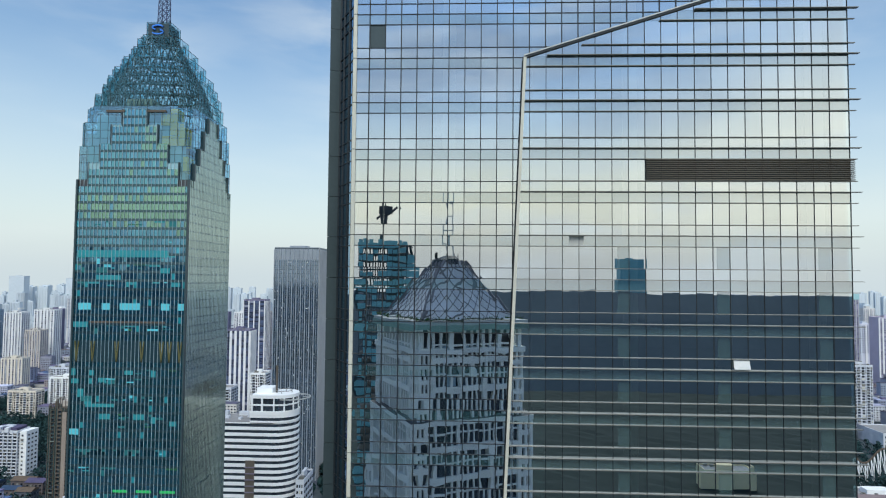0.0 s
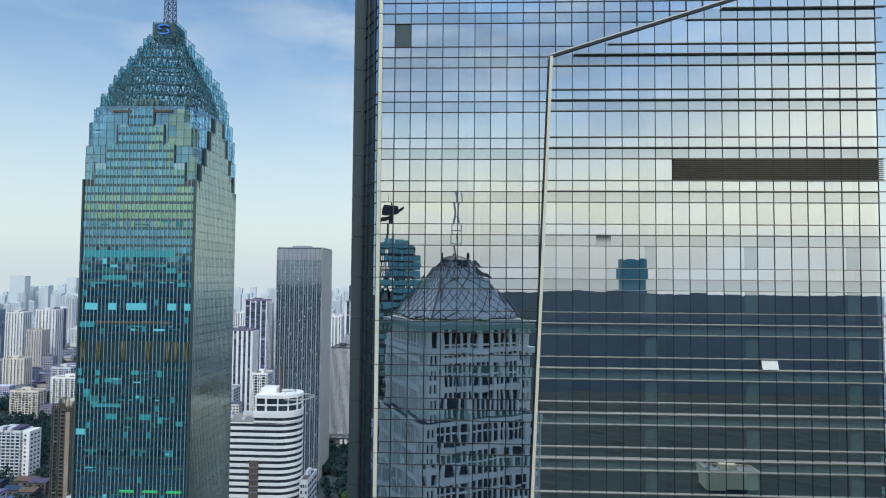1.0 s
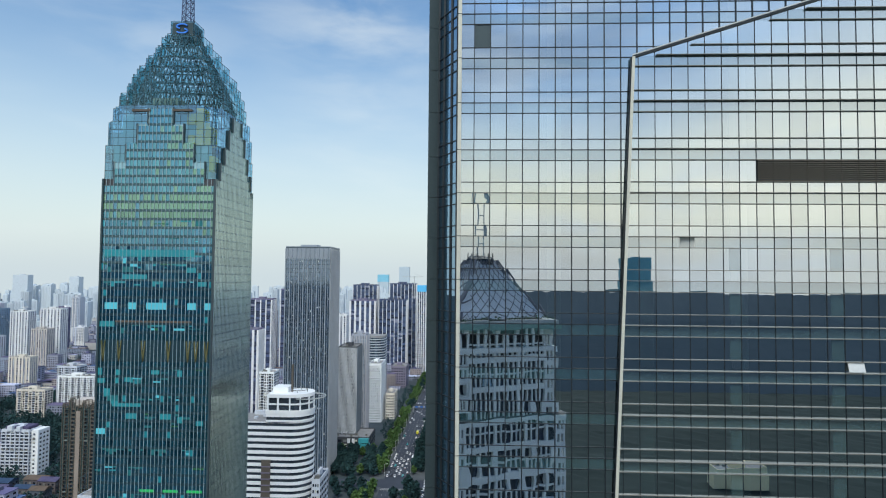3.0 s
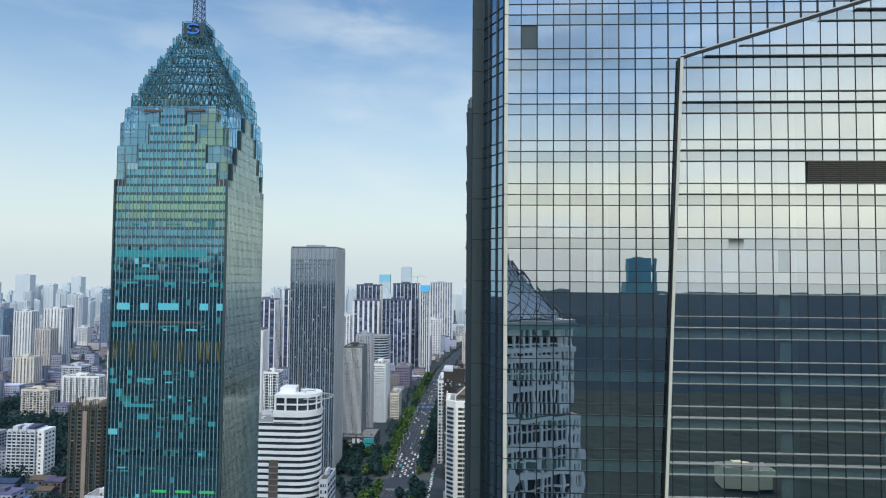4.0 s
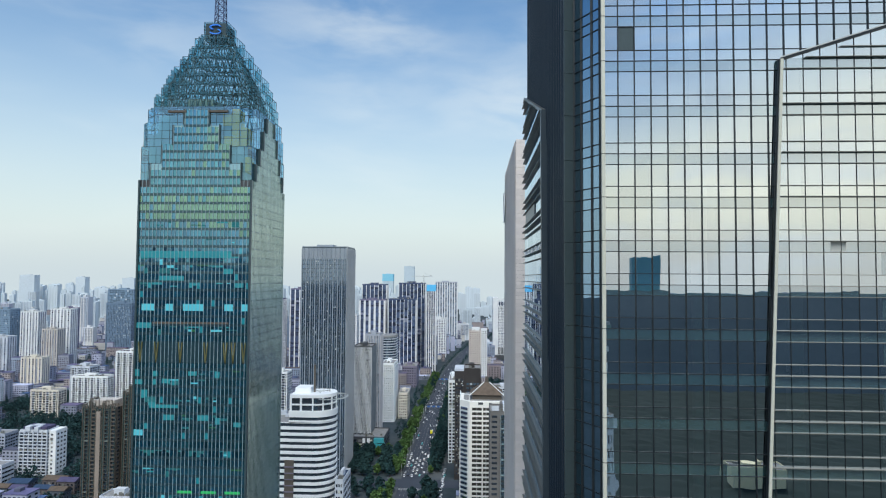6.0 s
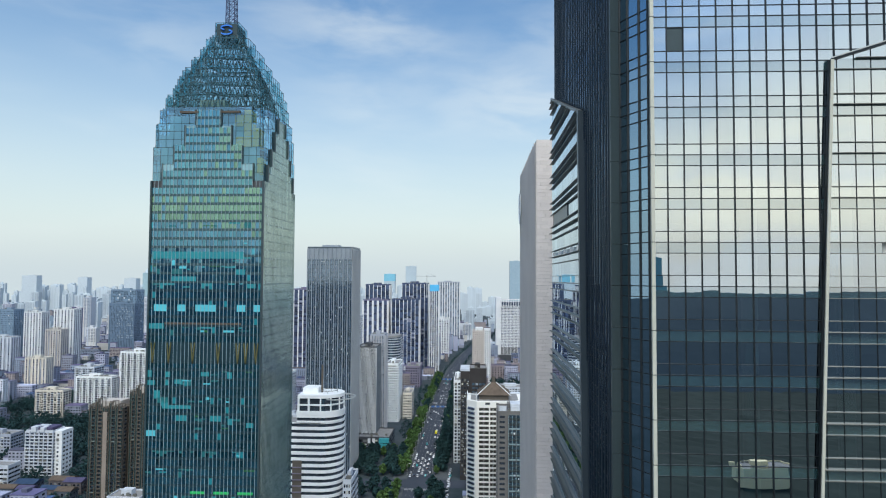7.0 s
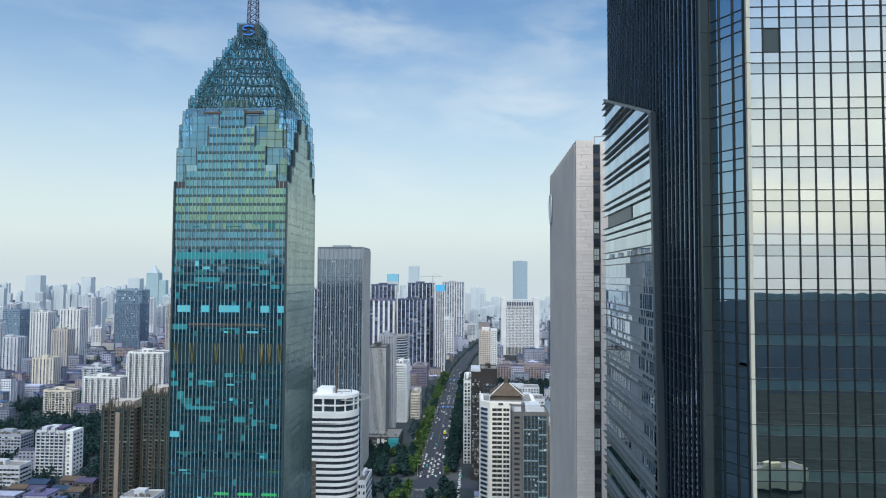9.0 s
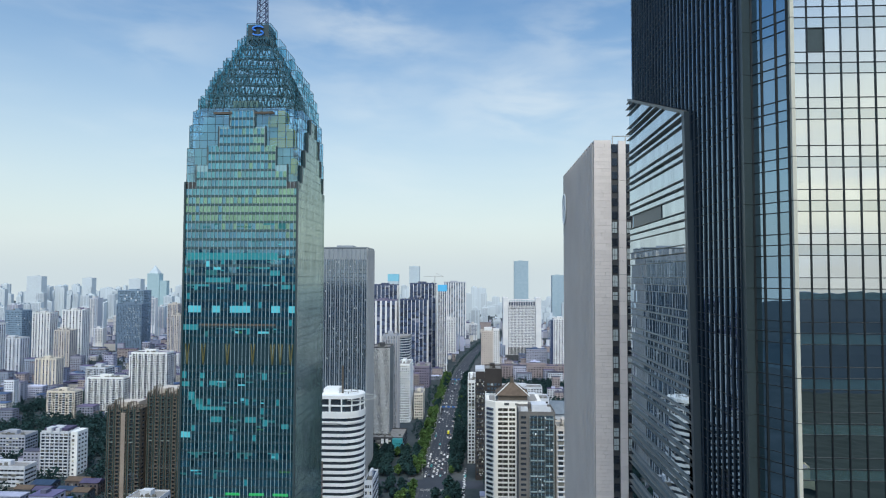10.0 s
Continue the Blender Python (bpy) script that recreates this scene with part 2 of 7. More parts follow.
PANEL_GREY = surface("grey-green cladding", (0.045, 0.066, 0.074), (0.062, 0.086, 0.095), 0.35, 0.3, bump=0.02)
NAVY_WALL = surface("navy cladding", (0.052, 0.072, 0.09), (0.07, 0.092, 0.112), 0.35, 0.2, bump=0.01)
SPANDREL = surface("spandrel panel", (0.3, 0.39, 0.4), (0.4, 0.5, 0.5), 0.6, obj=0.15)
INTERIOR = surface("dim interior wall", (0.04, 0.07, 0.062), (0.08, 0.115, 0.1), 0.9)
COLUMN = surface("plastered column", (0.66, 0.66, 0.56), (0.76, 0.76, 0.66), 0.8)
RIB_BLUE = surface("blue-grey ribs", (0.25, 0.29, 0.34), (0.33, 0.37, 0.42), 0.5, 0.2)
FIN_SILVER = surface("silver grey fin", (0.28, 0.38, 0.42), (0.38, 0.48, 0.52), 0.45, 0.2, bump=0.02)
DARK_EDGE = surface("dark edge cladding", (0.035, 0.06, 0.072), (0.055, 0.085, 0.095), 0.35)
GLASS_FLANK = coated_glass("flank glass", (0.045, 0.12, 0.13), 0.4, (0.84, 0.93, 0.86), rough=0.12, see=False, wave=0.006, wave_scale=0.3, hue=0.02)
GLASS_SPANDREL = coated_glass("spandrel glass", (0.075, 0.13, 0.138), 0.55, (0.88, 0.95, 1.0), see=False)
GLASS_SPANDREL_DIM = coated_glass("dim spandrel glass", (0.035, 0.085, 0.095), 0.58, (0.88, 0.95, 1.0), see=False)
STEEL = surface("grey-green steel", (0.035, 0.06, 0.07), (0.06, 0.09, 0.1), 0.5, 0.4)
STONE_BEIGE = surface("beige stone cladding", (0.72, 0.665, 0.64), (0.83, 0.775, 0.75), 0.75, obj=0.05)
WHITE = surface("white tile cladding", (0.77, 0.8, 0.815), (0.86, 0.875, 0.885), 0.6)
WARM_WHITE = surface("warm white tiles", (0.83, 0.81, 0.76), (0.89, 0.87, 0.83), 0.7)
BLACK_STONE = surface("dark brown stone", (0.03, 0.027, 0.027), (0.05, 0.045, 0.044), 0.6)
GLASS_COLUMN = coated_glass("strip glass for inner columns", (0.055, 0.1, 0.105), 0.5, (0.88, 0.95, 1.0), see=False)
# Weathered white, also blued to carry the city haze.
WHITE_WORN = surface("weathered white render, haze-blued", (0.42, 0.46, 0.53), (0.7, 0.73, 0.78), 0.85, big=0.12)
CREAM = surface("cream render", (0.62, 0.57, 0.49), (0.74, 0.69, 0.61), 0.85)
TAN = surface("tan tiles", (0.48, 0.44, 0.41), (0.6, 0.56, 0.52), 0.85)
BROWN = surface("brown tiles", (0.09, 0.078, 0.066), (0.135, 0.118, 0.1), 0.85)
PURPLE_GREY = surface("purple-grey render", (0.16, 0.145, 0.2), (0.24, 0.22, 0.29), 0.85)
BLUE_GREY = surface("blue-grey tiles", (0.12, 0.155, 0.195), (0.2, 0.235, 0.275), 0.8)
GREY_DARK = surface("dark grey cladding", (0.055, 0.06, 0.066), (0.085, 0.09, 0.1), 0.6)
CONCRETE = surface("roof concrete", (0.2, 0.2, 0.205), (0.32, 0.32, 0.32), 0.9, big=0.2)
ROOF_BLUE = surface("blue sheet roof", (0.02, 0.04, 0.085), (0.04, 0.075, 0.14), 0.7, big=0.3)
ROOF_PURPLE = surface("purple-blue roof tiles", (0.06, 0.055, 0.115), (0.1, 0.092, 0.17), 0.85, big=0.3)
ROOF_BROWN = surface("brown roof tiles", (0.085, 0.066, 0.053), (0.15, 0.115, 0.088), 0.85, big=0.3)
ROOF_TEAL = surface("teal glass canopy", (0.05, 0.3, 0.36), (0.08, 0.4, 0.45), 0.3)
ASPHALT = surface("asphalt", (0.035, 0.043, 0.06), (0.056, 0.066, 0.086), 0.9, big=0.05, fine=1.5)
PAVING = surface("paving", (0.05, 0.062, 0.07), (0.11, 0.12, 0.13), 0.9, big=0.06)
LANE = surface("road paint", (0.22, 0.23, 0.24), (0.42, 0.42, 0.42), 0.8)
# Ground colour leans blue for the same haze.
GROUND = surface("city ground", (0.02, 0.036, 0.042), (0.07, 0.085, 0.098), 0.95, big=0.02, fine=0.15, bump=0)
# Haze is mixed into these wall colours, more with distance.
CITY_MID = surface("mid city walls in haze tint", (0.56, 0.59, 0.64), (0.76, 0.77, 0.79), 0.9, big=0.004, fine=0.02, island=0.16, bump=0, palette=((1, 1, 1), (0.95, 0.92, 0.86), (0.82, 0.86, 0.93), (1, 0.98, 0.95), (0.7, 0.7, 0.8), (0.62, 0.7, 0.78)))
CITY_FAR = surface("far city walls in haze tint", (0.47, 0.54, 0.6), (0.59, 0.65, 0.7), 0.9, big=0.004, fine=0.02, island=0.12, bump=0)
CITY_FARTHEST = surface("farthest city walls in haze tint", (0.55, 0.62, 0.68), (0.6, 0.67, 0.725), 0.9, big=0.004, fine=0.02, island=0.06, bump=0)
# Low walls get a blue haze cast in their colour.
CITY_NEAR = surface("low city walls", (0.46, 0.5, 0.58), (0.74, 0.76, 0.8), 0.9, big=0.02, fine=0.2, island=0.2, bump=0, palette=((1, 1, 1), (0.55, 0.55, 0.62), (0.9, 0.84, 0.74), (0.4, 0.42, 0.5), (0.72, 0.72, 0.85), (0.6, 0.5, 0.46), (0.5, 0.56, 0.66)))
CITY_ROOF = surface("low city roofs", (0.13, 0.14, 0.19), (0.26, 0.26, 0.32), 0.9, big=0.02, fine=0.3, island=0.3, bump=0, palette=((0.5, 0.48, 0.75), (0.8, 0.8, 0.9), (0.45, 0.47, 0.55), (2.2, 2.3, 2.4), (0.7, 0.6, 0.85), (0.35, 0.6, 0.95), (0.8, 0.62, 0.5), (0.5, 0.5, 0.6)))
LEAF = surface("tree leaves", (0.035, 0.085, 0.03), (0.085, 0.15, 0.04), 0.8, big=0.03, fine=0.5, island=0.5, bump=0)
# Blue of the haze is put into the dark leaves too.
LEAF_DARK = surface("dark tree leaves", (0.009, 0.031, 0.036), (0.024, 0.062, 0.062), 0.85, big=0.03, fine=0.4, island=0.35, bump=0)
BARK = surface("bark", (0.08, 0.06, 0.045), (0.14, 0.11, 0.08), 0.9)


# ---- mesh building ----
class Build:
    """Collects boxes and faces for one mesh."""

    def __init__(self):
        self.v, self.f = [], []

    def box(self, x0, x1, y0, y1, z0, z1, turn=0.0, about=None):
        b = len(self.v)
        pts = [(x, y, z) for z in (z0, z1) for y in (y0, y1) for x in (x0, x1)]
        if turn:
            cx, cy = about or ((x0 + x1) / 2, (y0 + y1) / 2)
            c, s = math.cos(turn), math.sin(turn)
            pts = [(cx + (x - cx) * c - (y - cy) * s, cy + (x - cx) * s + (y - cy) * c, z) for x, y, z in pts]
        self.v += pts
        self.f += [tuple(b + i for i in q) for q in ((0, 2, 3, 1), (4, 5, 7, 6), (0, 1, 5, 4), (1, 3, 7, 5), (3, 2, 6, 7), (2, 0, 4, 6))]
        return self

    def prism(self, poly, z0, z1):
        """An upright prism over a ring of (x, y), anticlockwise."""
        b, n = len(self.v), len(poly)
        self.v += [(x, y, z0) for x, y in poly] + [(x, y, z1) for x, y in poly]
        self.f += [tuple(b + n - 1 - i for i in range(n)), tuple(b + n + i for i in range(n))]
        self.f += [(b + i, b + (i + 1) % n, b + n + (i + 1) % n, b + n + i) for i in range(n)]
        return self

    def bar(self, p, q, w):
        """A square bar of width w from p to q."""
        p, q = Vector(p), Vector(q)
        d = (q - p).normalized()
        side = d.cross(Vector((0, 0, 1)))
        side = side.normalized() if side.length > 1e-3 else Vector((1, 0, 0))
        up = d.cross(side)
        b = len(self.v)
        for e in (p, q):
            for i, j in ((-1, -1), (1, -1), (1, 1), (-1, 1)):
                self.v.append(tuple(e + side * (i * w / 2) + up * (j * w / 2)))
        self.f += [(b, b + 1, b + 2, b + 3), (b + 7, b + 6, b + 5, b + 4)]
        self.f += [(b + i, b + 4 + i, b + 4 + (i + 1) % 4, b + (i + 1) % 4) for i in range(4)]
        return self

    def face(self, *pts):
        b = len(self.v)
        self.v += [tuple(p) for p in pts]
        self.f.append(tuple(range(b, b + len(pts))))
        return self

    def mesh(self, name, mat, smooth=False):
        me = bpy.data.meshes.new(name)
        me.from_pydata(self.v, [], self.f)
        me.materials.append(mat)
        if smooth:
            me.polygons.foreach_set("use_smooth", [True] * len(me.polygons))
        me.update()
        return me


def thing(name, label, category, at=(0, 0, 0), kind="", group=""):
    ob = new(name)
    ob.location = at
    return tagged(ob, label, category, group, kind)


def part(name, bm, material, parent, label="", kind=""):
    """One mesh part in world coordinates under a thing or part that stands unrotated."""
    me = bm.mesh(name, material) if isinstance(bm, Build) else bm
    ob = new(name, me)
    ob.parent = parent
    base = Vector((0, 0, 0))
    p = parent
    while p:
        base += p.location
        p = p.parent
    ob.location = -base if isinstance(bm, Build) else ob.location
    return tagged(ob, label, kind=kind)


UNIT = {}


def bar_part(name, x0, x1, y0, y1, z0, z1, material, parent, label=""):
    """A box part that shares one unit mesh per material, scaled to its size."""
    if material.name not in UNIT:
        UNIT[material.name] = Build().box(-0.5, 0.5, -0.5, 0.5, -0.5, 0.5).mesh("bar", material)
    ob = new(name, UNIT[material.name])
    ob.parent = parent
    ob.location = Vector(((x0 + x1) / 2, (y0 + y1) / 2, (z0 + z1) / 2)) - parent.location
    ob.scale = (x1 - x0, y1 - y0, z1 - z0)
    return tagged(ob, label)


def solid(name, bm, material, label, category, kind="", group=""):
    ob = new(name, bm.mesh(name, material))
    return tagged(ob, label, category, group, kind)


# ---- ground and road ----
solid("ground", Build().face((-6000, -6000, 0), (6000, -6000, 0), (6000, 9000, 0), (-6000, 9000, 0)), GROUND, "grey-green city ground with soil, paving and yards", "ground", "structure")
ROAD_X0, ROAD_X1 = -92.0, -70.0


def bend(y):
    """How far the avenue has swung east at y."""
    if y < 1000:
        return 0.0
    return 8e-5 * (min(y, 1800) - 1000) ** 2 + 0.128 * max(0.0, y - 1800)


def ribbon(bld, x0, x1, y0, y1, z0, z1, step=25.0):
    """A strip of ground that follows the avenue."""
    n = max(1, int((y1 - y0) / step))
    for i in range(n):
        a, b = y0 + (y1 - y0) * i / n, y0 + (y1 - y0) * (i + 1) / n
        p, q = bend(a), bend(b)
        bld.prism([(x0 + p, a), (x1 + p, a), (x1 + q, b), (x0 + q, b)], z0, z1)
    return bld


road = solid("road", ribbon(Build(), ROAD_X0, ROAD_X1, 300, 2300, -0.1, 0.06), ASPHALT, "wide dark asphalt avenue with many lanes", "road", "structure")
solid("cross_road", Build().box(-420, ROAD_X0 - 0.05, 596, 618, -0.1, 0.05).box(ROAD_X1 + 0.05, 300, 596, 618, -0.1, 0.05), ASPHALT, "dark asphalt side street crossing the avenue", "road", "structure")

# ---- the near glass tower ----
FRONT, SKIN, LEFT, RIGHT, BACK = 60.0, 59.6, -10.95, 34.2, 108.6
SIDE, SIDE_SKIN = -14.2, -14.6
COLS = [LEFT] + [-9.75 + 1.508 * i for i in range(30)]
COLS = [c for c in COLS if c < RIGHT - 0.8] + [RIGHT]
MIDS = [203.24 + 4.025 * k for k in range(-13, 1)] + [207.68 + 4.24 * k for k in range(9)]
LINES = sorted(z for m in MIDS for z in (m - 1.0, m, m + 1.0))
LOW, HIGH = LINES[0], LINES[-1]
tower = thing("glass_tower", "tall mirror-glass office tower with dark mullions and slanted facade skins", "skyscraper", (10, 84, 0))


def in_skin(x, z):
    """How far inside the slanted front skin a point lies: its leaning side edge and its rising top edge."""
    side = x - (4.95 + (z - 211.8) * 0.0421)
    top = 211.8 + (x - 4.95) * 0.314 - z
    return side, top


def pane_mesh(w, h, bulge, tilt, seed, material):
    """A pane of float glass with a slight pillow, as sealed units have."""
    r = random.Random(seed)
    b, n = Build(), 6
    waist = 0.8 * min(1.0, (h / 2.2) ** 2)
    a1, a2, a3 = r.uniform(-0.6, 0.6), r.uniform(-0.6, 0.6), r.uniform(-0.5, 0.5)
    for j in range(n + 1):
        for i in range(n + 1):
            u, v = 2 * i / n - 1, 2 * j / n - 1
            d = bulge * (1 - u * u) * (1 - waist * v * v) * (1 + a1 * u + 0.4 * a2 * v) + tilt * (a3 * u + a1 * v) * 0.5
            b.v.append((u * w / 2, d, v * h / 2))
    for j in range(n):
        for i in range(n):
            k = j * (n + 1) + i
            b.f.append((k, k + 1, k + n + 2, k + n + 1))
    return b.mesh("pane", material, smooth=True)


PANES = {}


def is_spandrel(z0):
    """The lower short row of each storey hides the slab edge."""
    return any(abs(z0 - (m - 1.0)) < 0.02 for m in MIDS)


def pane(x0, x1, z0, z1, y, parent, name="pane"):
    w, h = round(x1 - x0 - 0.03, 2), round(z1 - z0 - 0.03, 2)
    k = random.randrange(5) + (10 if is_spandrel(z0) else 0)
    if (w, h, k) not in PANES:
        PANES[w, h, k] = pane_mesh(w, h, random.choice((-1, 1)) * random.uniform(0.0009, 0.002), random.uniform(-0.003, 0.003), k * 31 + int(w * 100), GLASS_SPANDREL_DIM if k > 9 else GLASS_MAIN)
    ob = new(name, PANES[w, h, k])
    ob.parent = parent
    ob.location = Vector(((x0 + x1) / 2, y, (z0 + z1) / 2)) - parent.location
    return ob


def clip(poly, side):
    """Keeps the part of a ring of (x, z) where side((x, z)) is positive."""
    out = []
    for p, q in zip(poly, poly[1:] + poly[:1]):
        a, b = side(p), side(q)
        if a >= 0:
            out.append(p)
        if (a < 0) != (b < 0):
            f = a / (a - b)
            out.append((p[0] + f * (q[0] - p[0]), p[1] + f * (q[1] - p[1])))
    return out


random.seed(11)
single = 0
rest, rest_skin, rest_low, rest_skin_low = Build(), Build(), Build(), Build()


def add_pane(bld, x0, x1, z0, z1, y):
    """A pane joined into a larger mesh, with its own slight tilt."""
    tx, tz = random.uniform(-0.0009, 0.0009), random.uniform(-0.0008, 0.0008)
    bld.face((x0 + 0.015, y - tx - tz, z0 + 0.015), (x1 - 0.015, y + tx - tz, z0 + 0.015), (x1 - 0.015, y + tx + tz, z1 - 0.015), (x0 + 0.015, y - tx + tz, z1 - 0.015))


for z0, z1 in zip(LINES, LINES[1:]):
    for c, (x0, x1) in enumerate(zip(COLS, COLS[1:])):
        xm, zm = (x0 + x1) / 2, (z0 + z1) / 2
        corners = [in_skin(x, z) for x in (x0, x1) for z in (z0, z1)]
        inside = [min(s) > 0 for s in corners]
        near = 170 < z0 < 219
        if not all(inside) and not (c == 1 and 212.5 < z0 < 213.5):
            if near and x0 < 6 and single < 300:
                pane(x0, x1, z0, z1, FRONT, tower)
                single += 1
            else:
                add_pane(rest_low if is_spandrel(z0) else rest, x0, x1, z0, z1, FRONT)
        if any(inside):
            if x0 > 15.8 and 200.1 < z0 < 200.4:
                continue
            if all(inside):
                add_pane(rest_skin_low if is_spandrel(z0) else rest_skin, x0, x1, z0, z1, SKIN)
            else:
                ring = [(x0, z0), (x1, z0), (x1, z1), (x0, z1)]
                ring = clip(clip(ring, lambda p: in_skin(*p)[0]), lambda p: in_skin(*p)[1])
                if len(ring) > 2:
                    (rest_skin_low if is_spandrel(z0) else rest_skin).face(*[(x, SKIN, z) for x, z in ring])
part("facade_panes", rest, GLASS_MAIN, tower, kind="stuff")
part("skin_panes", rest_skin, GLASS_MAIN, tower, kind="stuff")
part("spandrel_panes", rest_low, GLASS_SPANDREL_DIM, tower, kind="stuff")
part("skin_spandrel_panes", rest_skin_low, GLASS_SPANDREL, tower, kind="stuff")

# mullions and transoms of the plain part of the front
for x in COLS[1:]:
    top_z = HIGH
    low_z = LOW
    if x > 3.2:
        low_z = max(LOW, 211.8 + (x - 4.95) * 0.314 if x > 4.95 else 211.8 + (x - 4.95) / 0.0421)
    if low_z < HIGH:
        bar_part("mullion", x - 0.04, x + 0.04, FRONT - 0.13, FRONT + 0.04, low_z, top_z, METAL_DARK, tower)
for z in LINES:
    end = 4.95 + (z - 211.8) * 0.0421 if z < 211.8 else min(RIGHT, 4.95 + (z - 211.8) / 0.314)
    bar_part("transom", LEFT, end, FRONT - 0.07, FRONT + 0.04, z - 0.035, z + 0.035, METAL_DARK, tower)
# the slanted skin: deep fins, thin mullions, rim
for i, z in enumerate(LINES):
    if z > 221:
        break
    start = 4.95 + (z - 211.8) * 0.0421 if z < 211.8 else 4.95 + (z - 211.8) / 0.314
    long = 0.85 if i % 3 == 1 else 0.55
    start += 1.5 if z > 211.8 else 0
    if start < RIGHT:
        bar_part("fin", start + 0.1, RIGHT + long, SKIN - (0.42 if i % 3 == 1 else 0.25), SKIN - 0.002, z - 0.028, z + 0.028, METAL_FIN, tower)
for x in COLS:
    if x > 3:
        top_z = min(HIGH, 211.8 + (x - 4.95) * 0.314) if x > 4.95 else 211.8 + (x - 4.95) / 0.0421
        if top_z > LOW:
            bar_part("skin_mullion", x - 0.025, x + 0.025, SKIN - 0.06, SKIN + 0.05, LOW, top_z, METAL_DARK, tower)
low_x = 4.95 - (211.8 - LOW) * 0.0421
part("skin_rim", Build().bar((low_x - 0.06, SKIN - 0.1, LOW), (4.89, SKIN - 0.1, 211.8), 0.27), METAL_CREAM, tower, "cream metal rim of the slanted facade skin")
part("skin_rim_edge", Build().bar((low_x - 0.24, SKIN - 0.06, LOW), (4.71, SKIN - 0.06, 211.8), 0.08), METAL_DARK, tower)
part("skin_rim_return", Build().bar((low_x - 0.08, SKIN + 0.2, LOW), (4.87, SKIN + 0.2, 211.8), 0.3), METAL_DARK, tower)
end_z = 211.8 + (RIGHT + 0.2 - 4.95) * 0.314
part("skin_rim", Build().bar((4.8, SKIN - 0.1, 211.78), (RIGHT + 0.2, SKIN - 0.1, end_z), 0.22), METAL_DARK, tower)
part("skin_rim", Build().bar((4.8, SKIN - 0.18, 211.95), (RIGHT + 0.2, SKIN - 0.18, end_z + 0.17), 0.1), METAL_PALE, tower)
# ventilation louvre
LOUVRE = surface("bronze louvre slats", (0.1, 0.09, 0.075), (0.15, 0.135, 0.11), 0.5, 0.3)
z0, z1 = 200.26, 202.24
part("louvre_backing", Build().box(15.95, RIGHT, SKIN + 0.05, SKIN + 0.15, z0, z1), NAVY_WALL, tower)
for k in range(11):
    z = z0 + 0.09 + k * (z1 - z0) / 11
    bar_part("louvre_slat", 15.95, RIGHT + 0.35, SKIN - 0.22, SKIN + 0.04, z - 0.035, z + 0.035, LOUVRE, tower)
DULL = surface("dull grey pane", (0.42, 0.43, 0.41), (0.52, 0.53, 0.5), 0.4)
# odd panes: a blind ventilation pane, a dull pane, an open vent
bar_part("blind_pane", COLS[1] + 0.03, COLS[2] - 0.03, FRONT + 0.01, FRONT + 0.05, 212.9, 215.1, PANEL_GREY, tower, "dull dark grey blind pane")
bar_part("dull_pane", 8.97, 10.3, SKIN - 0.03, SKIN - 0.01, 194.28, 195.15, DULL, tower)
# Pale metal colour stands in for sky mirrored in the vent glass.
vent = Build().face((23.55, SKIN - 0.1, 184.15), (24.98, SKIN - 0.1, 184.15), (24.98, SKIN - 0.42, 183.25), (23.55, SKIN - 0.42, 183.25))
part("open_vent", vent, METAL_PALE, tower, "open vent pane with the sky's gleam as pale colour")
# light corner post at the front edge
bar_part("corner_post", LEFT - 0.34, LEFT, FRONT - 0.16, FRONT + 0.3, LOW, HIGH, METAL_CREAM, tower, "pale metal corner post")
for z in LINES[1::3]:
    bar_part("post_joint", LEFT - 0.36, LEFT + 0.02, FRONT - 0.17, FRONT + 0.31, z - 0.03, z + 0.03, METAL_DARK, tower)
# splayed corner: glazed return and a narrow pilaster
P0, PA = (-11.4, 60.5), (-13.2, 63.65)
SPLIT = (0.0, 0.28, 0.7, 1.0)
for k in range(3):
    a = [P0[i] + (PA[i] - P0[i]) * SPLIT[k] for i in (0, 1)]
    b = [P0[i] + (PA[i] - P0[i]) * SPLIT[k + 1] for i in (0, 1)]
    for z0, z1 in zip(LINES, LINES[1:]):
        t1 = random.uniform(-0.004, 0.004)
        part("return_pane", Build().face((b[0] + t1, b[1], z0 + 0.03), (a[0], a[1], z0 + 0.03), (a[0], a[1], z1 - 0.03), (b[0] + t1, b[1], z1 - 0.03)), GLASS_RETURN, tower)
    bar_part("return_mullion", b[0] - 0.12, b[0] + 0.08, b[1] - 0.1, b[1] + 0.08, LOW, HIGH, METAL_DARK, tower)
for z in LINES:
    part("return_transom", Build().bar((P0[0] - 0.03, P0[1], z), (PA[0] - 0.03, PA[1], z), 0.09), METAL_DARK, tower)
part("return_jamb", Build().prism([(-11.44, 60.46), (-11.32, 60.2), (-11.0, 60.35), (-11.25, 60.7)], LOW, HIGH), METAL_DARK, tower)
for i, (z0, z1) in enumerate(zip([LOW] + MIDS, MIDS + [HIGH])):
    if z1 - z0 > 0.2:
        part("pilaster_panel", Build().prism([(-14.25, 63.25), (-13.22, 63.66), (-13.18, 64.2), (-14.2, 64.2)], z0 + 0.02, z1 - 0.02), PANEL_GREY, tower)
# side: glazed wall with deep ribs, then the slanted side skin
side_glass = Build()
ribs = [y for y in [64.3] + [65.3 + 1.5 * k for k in range(30)] if y < BACK - 0.5]
for a, b in zip(ribs, ribs[1:] + [BACK]):
    for z0, z1 in zip(LINES, LINES[1:]):
        side_glass.face((SIDE + 0.06, b, z0), (SIDE + 0.06, a, z0), (SIDE + 0.06, a, z1), (SIDE + 0.06, b, z1))
